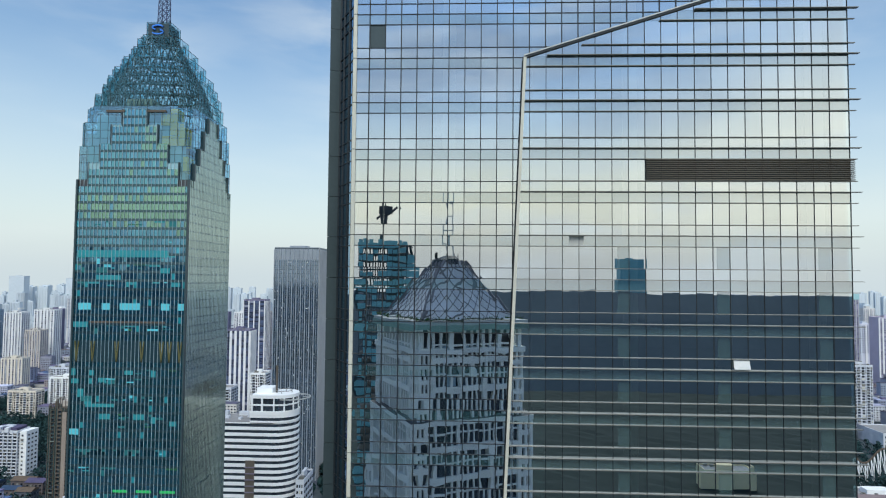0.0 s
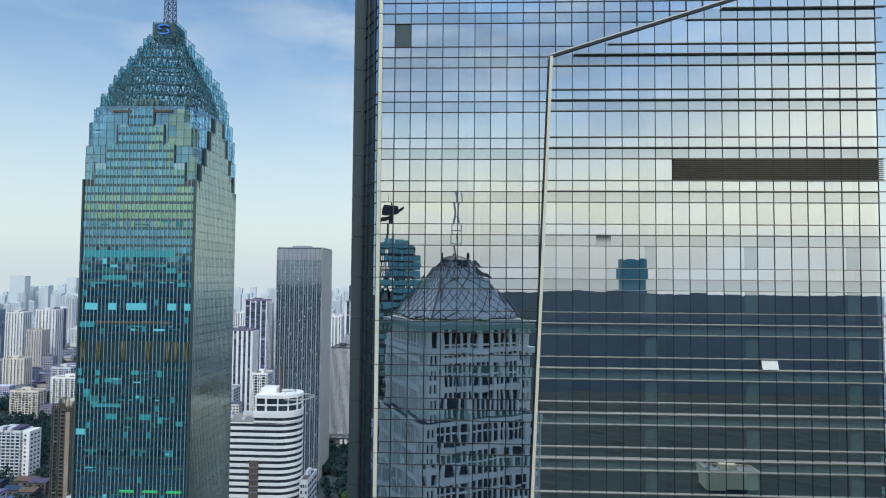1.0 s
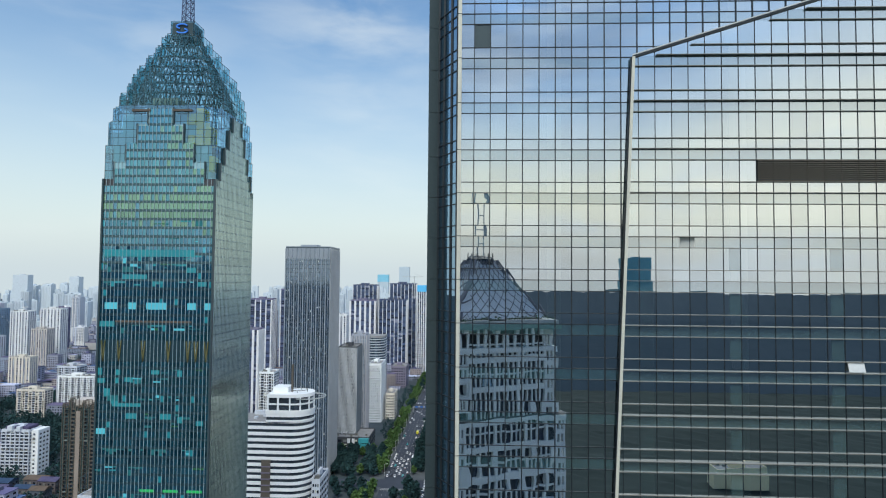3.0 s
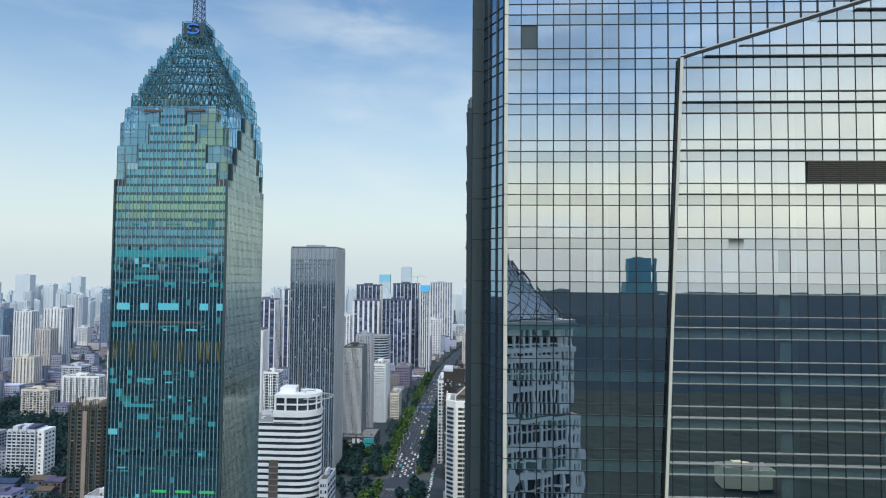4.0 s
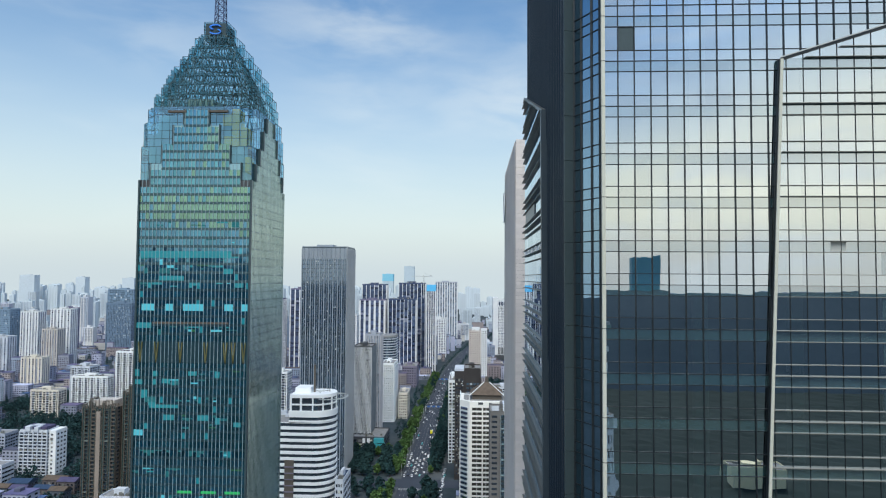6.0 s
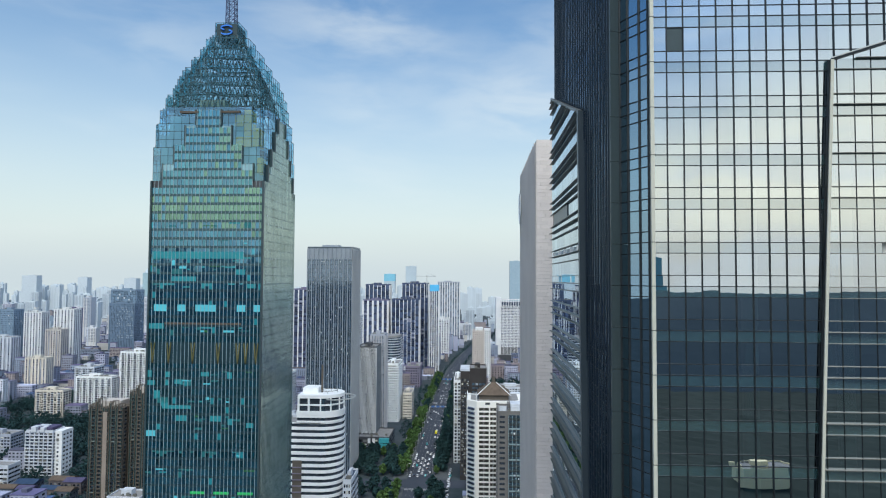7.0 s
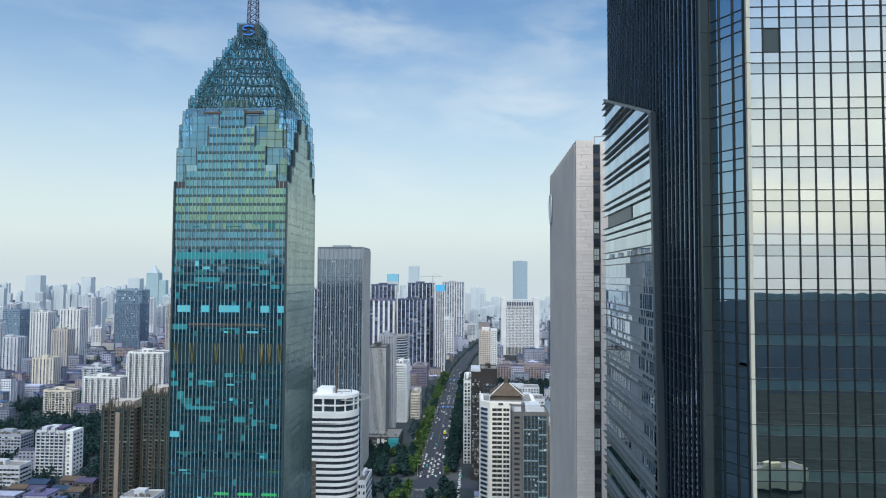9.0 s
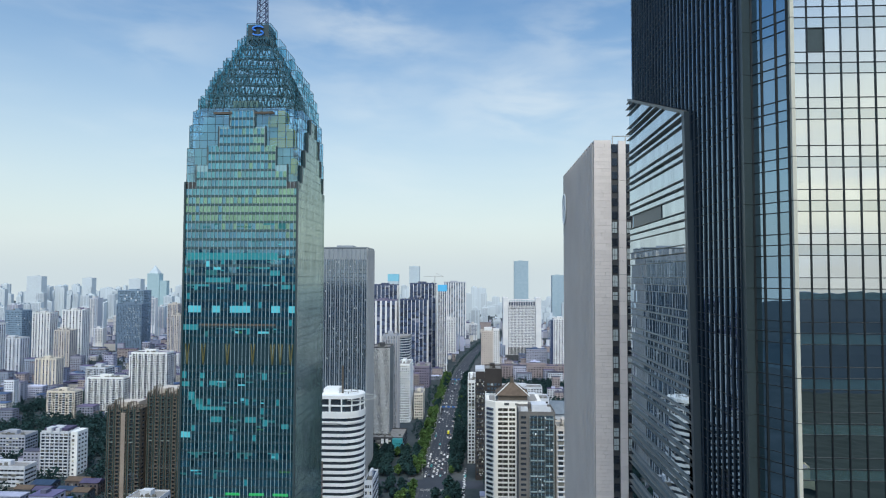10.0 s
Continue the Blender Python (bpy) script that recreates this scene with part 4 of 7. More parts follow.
# ---- city blocks ----
def facade(parent, x0, x1, z0, z1, y, nx, nz, wf, hf, glass, axis="y", sign=-1, ledge=None):
    """Rows of windows just proud of a wall; along x when axis is y, along y when axis is x. Many are joined."""
    dx, dz = (x1 - x0) / nx, (z1 - z0) / nz
    messy = glass is GLASS_DARK and y < 1000 and axis == "y"
    r_ = random.Random(int(abs(x0) * 7 + abs(y) * 3))
    blinds, units, cages = Build(), Build(), Build()
    ledges = Build()
    joined = Build()
    for r in range(nz):
        for c in range(nx):
            a, b = x0 + dx * (c + 0.5 - wf / 2), x0 + dx * (c + 0.5 + wf / 2)
            u, v = z0 + dz * (r + 0.5 - hf / 2), z0 + dz * (r + 0.5 + hf / 2)
            box = (a, b, y - 0.06, y + 0.06, u, v) if axis == "y" else (y - 0.06, y + 0.06, a, b, u, v)
            if messy and r_.random() < 0.16:
                blinds.box(a, b, y - 0.1, y - 0.07, v - (v - u) * r_.uniform(0.4, 1.0), v)
            if messy and r_.random() < 0.2:
                cages.box(a - 0.15, b + 0.15, y - 0.75, y - 0.12, u - 0.3, v + 0.1)
            if messy and r_.random() < 0.3:
                units.box(b - 0.2, b + 0.6, y - 0.55, y - 0.02, u - 0.7, u - 0.1)
            joined.box(*box)
        if ledge:
            zl = z0 + dz * r
            box = (x0, x1, min(y, y + sign * ledge[1]), max(y, y + sign * ledge[1]), zl, zl + ledge[2])
            if axis == "x":
                box = (box[2], box[3], box[0], box[1], box[4], box[5])
            ledges.box(*box)
    if blinds.v:
        part("window_blind", blinds, METAL_CREAM, parent, "pale blinds behind windows", kind="stuff")
    if cages.v:
        part("window_cage", cages, METAL_FIN, parent, "grey window cages and enclosed balconies", kind="stuff")
    if units.v:
        part("air_conditioner", units, WHITE_WORN, parent, "small wall air conditioners", kind="stuff")
    part("glazing", joined, glass, parent, kind="stuff")
    if ledge:
        part("ledge", ledges, ledge[0], parent, kind="stuff")


def block(name, label, x0, x1, y0, y1, h, wall, glass=None, nx=6, ny=6, floor=3.6, wf=0.6, hf=0.5, roof=None, ledge=None, category="building", east=True, west=False, parapet=True, base=0.0):
    """A plain building with a parapet roof, plant room and windows on the front and the seen side."""
    ob = thing(name, label, category, ((x0 + x1) / 2, (y0 + y1) / 2, 0))
    part("wall", Build().box(x0, x1, y0, y1, base, h), wall, ob)
    if glass:
        nz = max(1, round((h - base - 1) / floor))
        facade(ob, x0 + 0.5, x1 - 0.5, base, h - 1.0, y0, nx, nz, wf, hf, glass, ledge=ledge)
        if east:
            facade(ob, y0 + 0.5, y1 - 0.5, base, h - 1.0, x1, ny, nz, wf, hf, glass, "x", 1, ledge=ledge)
        if west:
            facade(ob, y0 + 0.5, y1 - 0.5, base, h - 1.0, x0, ny, nz, wf, hf, glass, "x", -1, ledge=ledge)
    if parapet:
        t = 0.5
        p = Build().box(x0, x1, y0, y0 + t, h, h + 1.2).box(x0, x1, y1 - t, y1, h, h + 1.2).box(x0, x0 + t, y0 + t, y1 - t, h, h + 1.2).box(x1 - t, x1, y0 + t, y1 - t, h, h + 1.2)
        part("parapet", p, wall, ob)
        part("roof", Build().box(x0 + t, x1 - t, y0 + t, y1 - t, h - 0.2, h + 0.1), roof or CONCRETE, ob)
        w, d = x1 - x0, y1 - y0
        q_ = random.Random(int(abs(x0) * 5 + abs(y0)))
        if y0 < 1400:
            gear = Build()
            for _ in range(max(3, int(w / 6))):
                gx, gy, gs = x0 + w * q_.uniform(0.08, 0.88), y0 + d * q_.uniform(0.1, 0.3), q_.uniform(0.8, 2.0)
                gear.box(gx, gx + gs * 1.4, gy, gy + gs, h + 0.1, h + 0.6 + gs * q_.uniform(0.6, 1.4))
            part("roof_gear", gear, METAL_FIN, ob, "water tanks and vents on the roof", kind="stuff")
        part("plant_room", Build().box(x0 + w * 0.3, x0 + w * 0.62, y0 + d * 0.35, y0 + d * 0.7, h + 0.1, h + 4.2), wall, ob)
    return ob


# dark ribbed office tower
DX0, DX1 = -189.6, -146.1
EAST_GREY = surface("pale grey rib and corner finish", (0.36, 0.38, 0.4), (0.44, 0.46, 0.48), 0.7)
GLASS_DEEP = coated_glass("deep blue glass", (0.03, 0.052, 0.085), 0.28, (0.66, 0.84, 1.0), rough=0.06, see=False, wave=0.01, wave_scale=0.2, island=0.05, lit=(0.1, 0.14, 0.18))
db = block("office_tower", "dark grey office tower with close vertical ribs", DX0, DX1, 615, 657, 220.5, NAVY_WALL, GLASS_DEEP, 20, 16, 4.0, 0.99, 0.9, category="skyscraper", parapet=False)
part("roof", Build().box(DX0, DX1, 615, 657, 220.5, 221.0).box(DX0 + 11, DX0 + 27, 628, 645, 221.0, 223.2), RIB_BLUE, db)
for k in range(21):
    x = DX0 + 43.5 * k / 20
    w = 0.42 if k % 2 == 0 else 0.16
    bar_part("rib", x - w, x + w, 614.2 if k % 2 == 0 else 614.6, 615, 0, 219.0, RIB_BLUE, db)
# East ribs and corner strip are paler than the front ribs.
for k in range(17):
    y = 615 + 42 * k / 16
    bar_part("rib", DX1, DX1 + 0.5, y - 0.8, y + 0.8, 0, 219.0, EAST_GREY, db)
# White boxes show lit windows by colour alone.
spots_b = random.Random(14)
lit_b = Build()
for _ in range(90):
    c, r = spots_b.randrange(20), spots_b.randrange(52)
    x = DX0 + 43.5 * (c + 0.3 + 0.3 * spots_b.random()) / 20
    lit_b.box(x, x + 0.45, 614.86, 614.96, 6 + 4 * r, 6 + 4 * r + spots_b.choice((0.6, 0.9, 1.2)))
for _ in range(60):
    c, r = spots_b.randrange(16), spots_b.randrange(52)
    y = 615 + 42 * (c + 0.4) / 16
    lit_b.box(DX1 + 0.04, DX1 + 0.12, y, y + 0.8, 6 + 4 * r, 7 + 4 * r)
part("window_blind", lit_b, WHITE, db, "small white dots standing in for lit windows", kind="stuff")
for k in range(20):
    x = DX0 + 43.5 * (k + 0.5) / 20
    bar_part("top_panel", x - 0.65, x + 0.65, 614.8, 614.94, 209, 219.5, RIB_BLUE, db)
bar_part("corner_strip", DX1 - 0.35, DX1 + 0.7, 614.4, 615.4, 0, 220.0, EAST_GREY, db)

# white banded tower with a rounded end
random.seed(21)
rnd = thing("round_office_block", "white banded office block with a rounded end and roof ring", "office block", (-140, 438, 0))
RC, RR = (-129.6, 438.5), 13.6


def round_ring(x0, r, y_half):
    """A plan with a flat west end at x0 and a half-round east end."""
    n = 14
    ring = [(x0, RC[1] - y_half)]
    ring += [(RC[0] + r * math.sin(math.pi * k / n), RC[1] - r * math.cos(math.pi * k / n)) for k in range(n + 1)]
    ring += [(x0, RC[1] + y_half)]
    return ring


part("glass_body", Build().prism(round_ring(-145.0, RR - 0.5, RR - 0.5), 0, 102.5).prism(round_ring(-176, RR - 0.9, RR - 0.9), 0, 94.9), GLASS_DARK, rnd)
for k in range(27):
    z = 102.88 - 4.02 * (k + 1)
    west = -145.3 if z > 92 else -176.3
    if z > 2:
        part("parapet_band", Build().prism(round_ring(west, RR, RR), z, z + 1.95), WHITE, rnd)
part("low_roof", Build().prism(round_ring(-176.3, RR, RR), 95.0, 95.6), WHITE, rnd)
part("roof_deck", Build().box(-175.8, -145.4, 425.4, 451.6, 95.6, 95.75), CONCRETE, rnd, "grey concrete roof deck")
for x, y, w, h in ((-172, 444, 5, 3.2), (-160, 446, 7, 2.6), (-152, 440, 3, 2.0), (-166, 436, 2.5, 1.4), (-156, 433, 2.0, 1.2)):
    bar_part("roof_plant", x, x + w, y, y + 3.5, 95.75, 95.75 + h, WHITE_WORN, rnd)
part("eave_band", Build().prism(round_ring(-145.6, RR + 0.1, RR + 0.1), 100.6, 103.1), WHITE, rnd)
part("crown_glass", Build().prism(round_ring(-144.6, RR - 0.9, RR - 0.9), 103.1, 112.0), GLASS_DARK, rnd)
for z0, z1 in ((106.6, 107.6), (111.4, 113.6)):
    part("crown_band", Build().prism(round_ring(-145, RR - 0.3, RR - 0.3), z0, z1), WHITE, rnd)
for k in range(7):
    a = math.pi * k / 6
    x, y = RC[0] + (RR - 0.6) * math.sin(a), RC[1] - (RR - 0.6) * math.cos(a)
    bar_part("crown_pier", x - 0.4, x + 0.4, y - 0.4, y + 0.4, 103, 112, WHITE, rnd)
for x in (-144.3, -137.5):
    bar_part("crown_pier", x - 0.6, x + 0.6, RC[1] - RR + 0.1, RC[1] - RR + 1.0, 103, 112, WHITE, rnd)
part("plant_room", Build().box(-143.5, -133, 433, 445, 113.6, 117.0), WHITE, rnd)
ringb = Build()
for k in range(28):
    a, b = 2 * math.pi * k / 28, 2 * math.pi * (k + 1) / 28
    ringb.bar((-121.5 + 12.6 * math.cos(a), 438.5 + 12.6 * math.sin(a), 110.6), (-121.5 + 12.6 * math.cos(b), 438.5 + 12.6 * math.sin(b), 110.6), 0.7)
    if k % 4 == 0:
        ringb.bar((-121.5 + 12.6 * math.cos(a), 438.5 + 12.6 * math.sin(a), 110.6), (-121.5 + 8 * math.cos(a), 438.5 + 8 * math.sin(a), 110.9), 0.4)
part("roof_ring", ringb, METAL_PALE, rnd, "pale steel ring deck round the roof")
dishb = Build()
for k in range(20):
    a, b = 2 * math.pi * k / 20, 2 * math.pi * (k + 1) / 20
    dishb.bar((-126.5 + 5.5 * math.cos(a), 438 + 5.5 * math.sin(a), 115.0), (-126.5 + 5.5 * math.cos(b), 438 + 5.5 * math.sin(b), 115.0), 0.35)
    if k % 5 == 0:
        dishb.bar((-126.5 + 5.5 * math.cos(a), 438 + 5.5 * math.sin(a), 113.6), (-126.5 + 5.5 * math.cos(a), 438 + 5.5 * math.sin(a), 115.0), 0.3)
part("roof_frame", dishb, METAL_FIN, rnd)
part("antenna_pole", Build().box(-131.8, -130.6, 436, 437.2, 113, 132), BROWN, rnd, "rusty brown antenna pole")
part("stair_strip", Build().box(-147.5, -141.5, 424.2, 425.0, 5, 71), BROWN, rnd, "brown recessed stair strip")
for k in range(16):
    bar_part("stair_slab", -147.7, -141.3, 423.9, 424.4, 6 + 4.02 * k, 6.7 + 4.02 * k, PURPLE_GREY, rnd)
block("low_annex", "white annex with a blue roof beside the round block", -114, -108.5, 425, 450, 58, WHITE_WORN, GLASS_DARK, 3, 5, 4.0, 0.7, 0.5, roof=ROOF_BLUE)

# towers along the avenue, west side
st = block("striped_office", "grey office block with white vertical stripes on a podium", -161, -139.5, 730, 765, 112, GREY_DARK, GLASS_DARK, 13, 14, 3.8, 0.6, 0.6)
for k in range(18):
    x = -161 + 21.5 * k / 17
    bar_part("stripe", x - 0.26, x + 0.26, 729.2, 730, 16, 112, WHITE, st)
for k in range(20):
    y = 730 + 35 * k / 19
    bar_part("stripe", -139.5, -139.1, y - 0.2, y + 0.2, 16, 112, BLUE_GREY, st)
pod = block("podium", "dark shop podium with a teal glass corner", -170, -122, 715, 760, 14.5, GREY_DARK, GLASS_DARK, 8, 8, 4.5, 0.7, 0.6)
part("canopy", Build().box(-134, -121, 709, 716, 5, 9.5).box(-133, -122, 710, 716, 10.2, 14.8), ROOF_TEAL, pod, "teal glass canopy")
part("signboard", Build().box(-146, -143, 714, 714.8, 9, 14).box(-141, -138, 714, 714.8, 9, 14), WHITE, pod)
# Bands take a haze-paled grey.
HAZY_BAND = surface("pale lavender-grey bands", (0.4, 0.41, 0.45), (0.5, 0.51, 0.55), 0.8)
rg = thing("rounded_grey_tower", "grey office tower with a rounded banded corner", "office block", (-160, 1010, 0))
ring = [(-183, 1000)] + [(-160 + 14 * math.sin(math.pi / 2 * k / 6), 1014 - 14 * math.cos(math.pi / 2 * k / 6)) for k in range(7)] + [(-146, 1040), (-183, 1040)]
part("body", Build().prism(ring, 0, 98), GLASS_BLUE, rg)
for k in range(24):
    part("band", Build().prism([(x + (0.4 if x > -170 else -0.4), y - 0.4) for x, y in ring], 3 + 4 * k, 4.3 + 4 * k), HAZY_BAND, rg)
part("roof", Build().prism(ring, 98, 101), CONCRETE, rg)
block("white_slab", "white residential slab with rows of balconies", -147, -130, 860, 905, 76, WHITE, GLASS_DARK, 6, 8, 3.2, 0.5, 0.55, ledge=(WHITE, 0.9, 0.7))
block("cream_annex", "low cream building beside the white slab", -126, -114, 880, 915, 34, CREAM, GLASS_DARK, 4, 6, 3.6)
block("purple_shop_block", "purple-brown shop building at the avenue", -150, -124, 1130, 1180, 36, PURPLE_GREY, GLASS_NAVY, 6, 6, 4.2)
# Mid-distance walls and glass: haze is blended into their base colours.
HAZY_WHITE = surface("haze-paled white render", (0.64, 0.66, 0.69), (0.8, 0.805, 0.81), 0.9, bump=0)
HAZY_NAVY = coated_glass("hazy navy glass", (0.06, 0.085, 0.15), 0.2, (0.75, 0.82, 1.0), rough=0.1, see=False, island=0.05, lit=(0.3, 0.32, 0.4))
HAZY_GREY = surface("haze-paled blue-grey render", (0.3, 0.33, 0.4), (0.4, 0.43, 0.5), 0.9, bump=0)
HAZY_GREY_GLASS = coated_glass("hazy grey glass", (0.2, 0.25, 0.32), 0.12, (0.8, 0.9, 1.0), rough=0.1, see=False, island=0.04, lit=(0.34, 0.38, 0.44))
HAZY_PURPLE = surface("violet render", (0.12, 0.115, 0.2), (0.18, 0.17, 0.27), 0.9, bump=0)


NAVY_RES = surface("navy render", (0.045, 0.065, 0.125), (0.07, 0.09, 0.16), 0.8, bump=0)


def ribbed(name, label, x0, x1, y0, y1, h, wall, rib, n, w=0.6, glass=None, cat="skyscraper"):
    """A tall block whose face carries pale upright ribs."""
    ob = block(name, label, x0, x1, y0, y1, h, wall, glass or HAZY_NAVY, max(4, n), max(4, n), 4.0, 0.96, 0.86, category=cat)
    for k in range(n + 1):
        x = x0 + (x1 - x0) * k / n
        bar_part("rib", x - w, x + w, y0 - 0.9, y0, 0, h - 1, rib, ob)
        y = y0 + (y1 - y0) * k / n
        bar_part("rib", x1, x1 + 0.9, y - w, y + w, 0, h - 1, rib, ob)
    return ob


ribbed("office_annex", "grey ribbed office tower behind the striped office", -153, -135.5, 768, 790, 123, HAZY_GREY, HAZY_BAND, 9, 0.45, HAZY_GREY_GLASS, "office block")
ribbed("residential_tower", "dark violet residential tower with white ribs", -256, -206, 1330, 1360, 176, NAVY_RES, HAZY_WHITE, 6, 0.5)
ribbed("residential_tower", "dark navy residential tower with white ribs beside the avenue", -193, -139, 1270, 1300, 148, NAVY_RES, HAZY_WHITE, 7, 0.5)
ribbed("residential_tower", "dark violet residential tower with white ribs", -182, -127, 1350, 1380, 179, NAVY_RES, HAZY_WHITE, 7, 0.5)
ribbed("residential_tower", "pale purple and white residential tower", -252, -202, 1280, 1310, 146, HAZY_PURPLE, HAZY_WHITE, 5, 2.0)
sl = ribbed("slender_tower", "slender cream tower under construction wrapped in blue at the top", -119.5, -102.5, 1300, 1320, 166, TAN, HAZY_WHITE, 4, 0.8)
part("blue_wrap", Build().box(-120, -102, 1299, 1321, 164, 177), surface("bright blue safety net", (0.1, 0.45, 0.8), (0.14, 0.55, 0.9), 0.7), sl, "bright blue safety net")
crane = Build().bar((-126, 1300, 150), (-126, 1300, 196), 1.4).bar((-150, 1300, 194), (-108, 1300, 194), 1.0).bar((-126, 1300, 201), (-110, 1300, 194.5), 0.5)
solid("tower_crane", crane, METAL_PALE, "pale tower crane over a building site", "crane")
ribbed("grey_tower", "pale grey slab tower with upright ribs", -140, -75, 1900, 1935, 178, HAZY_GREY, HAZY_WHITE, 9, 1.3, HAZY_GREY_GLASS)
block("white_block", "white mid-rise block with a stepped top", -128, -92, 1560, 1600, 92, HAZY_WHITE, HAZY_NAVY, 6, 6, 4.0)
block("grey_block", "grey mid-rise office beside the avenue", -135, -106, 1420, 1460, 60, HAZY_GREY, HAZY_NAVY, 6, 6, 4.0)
# east side of the avenue
ho = thing("grid_hotel", "white hotel slab with a recessed window grid between side piers", "hotel", (63, 1530, 0))
part("wall", Build().box(24.4, 102.6, 1511, 1545, 0, 136.8), HAZY_WHITE, ho)
part("pier", Build().box(19.3, 30.8, 1505, 1548, 0, 146), HAZY_WHITE, ho)
part("pier", Build().box(95.2, 107.2, 1505, 1548, 0, 146), HAZY_WHITE, ho)
facade(ho, 30.8, 95.2, 32, 126, 1511, 20, 26, 0.55, 0.55, HAZY_NAVY)
for k in range(12):
    x = 32 + 62 * k / 11
    bar_part("top_pier", x - 0.8, x + 0.8, 1507, 1511, 124, 142, HAZY_WHITE, ho)
part("top_beam", Build().box(30.9, 95.1, 1507.2, 1510.8, 140.5, 142.5), HAZY_WHITE, ho)
part("top_recess", Build().box(31, 95, 1510.8, 1510.95, 127, 136), HAZY_NAVY, ho)
part("base", Build().box(20, 106, 1498, 1505, 0, 14), GREY_DARK, ho)
for k in range(21):
    x = 30.8 + 64.4 * k / 20
    bar_part("grid_pier", x - 0.45, x + 0.45, 1509.8, 1511, 14, 126, HAZY_WHITE, ho)
part("entrance_front", Build().box(31, 95, 1510.6, 1510.9, 14, 31), GREY_DARK, ho)
rw = ribbed("white_tower", "white ribbed tower with a dark glazed edge beside the hotel", 112, 140, 1300, 1330, 110, HAZY_WHITE, HAZY_WHITE, 9, 0.9)
part("edge_glazing", Build().box(106.5, 111.9, 1302, 1328, 0, 107), HAZY_NAVY, rw, "dark glazed edge strip")
tb = block("tan_block", "pinkish beige residential tower with a pale stepped top", -33, -12, 1150, 1180, 97, surface("pink-beige tiles", (0.5, 0.44, 0.4), (0.6, 0.54, 0.5), 0.85, bump=0), GLASS_DARK, 6, 6, 3.3, 0.45, 0.4)
part("wing", Build().box(-11.95, -1, 1153, 1178, 0, 100), HAZY_WHITE, tb)
facade(tb, -11.5, -1.5, 2, 98, 1153, 3, 29, 0.5, 0.45, GLASS_DARK)
part("roof_step", Build().box(-28, -14, 1156, 1172, 97, 103), HAZY_WHITE, tb)
bk = block("dark_block", "dark brown office block with a flat top", -33, -16.7, 622, 652, 104, BLACK_STONE, None)
part("west_wing", Build().box(-41.7, -33.05, 621, 650, 0, 102.5), BLACK_STONE, bk)
part("light_cap", Build().box(-42, -32.8, 620.7, 650.3, 102.5, 104.5), WHITE_WORN, bk)
facade(bk, -41, -34, 4, 96, 621, 3, 24, 0.6, 0.5, GLASS_DARK)
facade(bk, -31, -18, 50, 92, 622, 4, 11, 0.7, 0.5, GLASS_BLUE)
block("white_strip_block", "narrow white block with dark window strips", -50, -42.2, 676, 735, 84, WHITE, GLASS_DARK, 2, 14, 3.4, 0.6, 0.6, west=True)
block("school_block", "low white school block with red-brown trim", -2, 60, 1010, 1040, 22, WHITE_WORN, GLASS_DARK, 14, 6, 3.6, 0.6, 0.5)
block("long_apartment_row", "row of brown six-storey apartments", -8, 150, 1240, 1265, 24, surface("violet-brown brick", (0.24, 0.2, 0.21), (0.34, 0.29, 0.3), 0.85, bump=0), GLASS_DARK, 30, 4, 3.2, 0.55, 0.5, roof=ROOF_PURPLE)
dome = thing("sports_hall", "grey metal sports hall with a low vaulted roof", "sports hall", (58, 860, 0))
part("wall", Build().box(25, 95, 840, 890, 0, 18), WHITE_WORN, dome)
vault = Build()
for k in range(8):
    y0, y1 = 838 + 54 * k / 8, 838 + 54 * (k + 1) / 8
    h0, h1 = 18 + 12 * math.sin(math.pi * k / 8), 18 + 12 * math.sin(math.pi * (k + 1) / 8)
    vault.face((22, y0, h0), (98, y0, h0), (98, y1, h1), (22, y1, h1))
part("roof", vault, BLUE_GREY, dome)
GLASS_FLAT = coated_glass("brownish flat windows", (0.055, 0.052, 0.046), 0.12, (0.85, 0.85, 0.8), rough=0.05, see=False)
# white apartment tower with a hipped tan roof
ap = thing("hip_roof_tower", "white apartment tower with dark window rows and a brown hipped roof", "apartment block", (-16, 502, 0))
ring = [(-34.0, 493.5), (-26.5, 486), (2, 486), (8, 492), (8, 522), (-34.0, 522)]
part("wall", Build().prism(ring, 0, 97), WARM_WHITE, ap)
for k in range(27):
    z = 3.2 + 3.45 * k
    for x0, x1 in ((-24.6, -17.4), (-16.4, -12.0), (-10.6, -3.9), (-2.8, 1.4)):
        bar_part("window", x0, x1, 485.88, 486.1, z, z + 2.05, GLASS_FLAT, ap)
        bar_part("window_mullion", (x0 + x1) / 2 - 0.12, (x0 + x1) / 2 + 0.12, 485.8, 485.95, z, z + 2.05, WARM_WHITE, ap)
        if (k * 5 + int(x0)) % 9 == 0:
            bar_part("air_conditioner", x0 + 1.0, x0 + 2.0, 485.2, 485.86, z - 0.9, z - 0.1, WHITE, ap)
    part("corner_window", Build().bar((-32.6, 492.0, z + 0.9), (-28.0, 487.4, z + 0.9), 1.75), GLASS_DARK, ap)
for x in (-25.2, -16.9, -11.3, -3.3):
    bar_part("pilaster", x - 0.35, x + 0.35, 485.5, 486, 0, 96, WARM_WHITE, ap)
part("parapet", Build().prism([(x * 1.0, y) for x, y in ring], 97, 99.4), WARM_WHITE, ap)
part("roof", Build().prism([(-31, 495), (-25, 489.5), (0, 489.5), (5, 494), (5, 519), (-31, 519)], 99.4, 99.8), CONCRETE, ap)
hip = Build()
hx0, hx1, hy0, hy1, hz0, hz1 = -26, -1, 491, 515, 103.4, 111.5
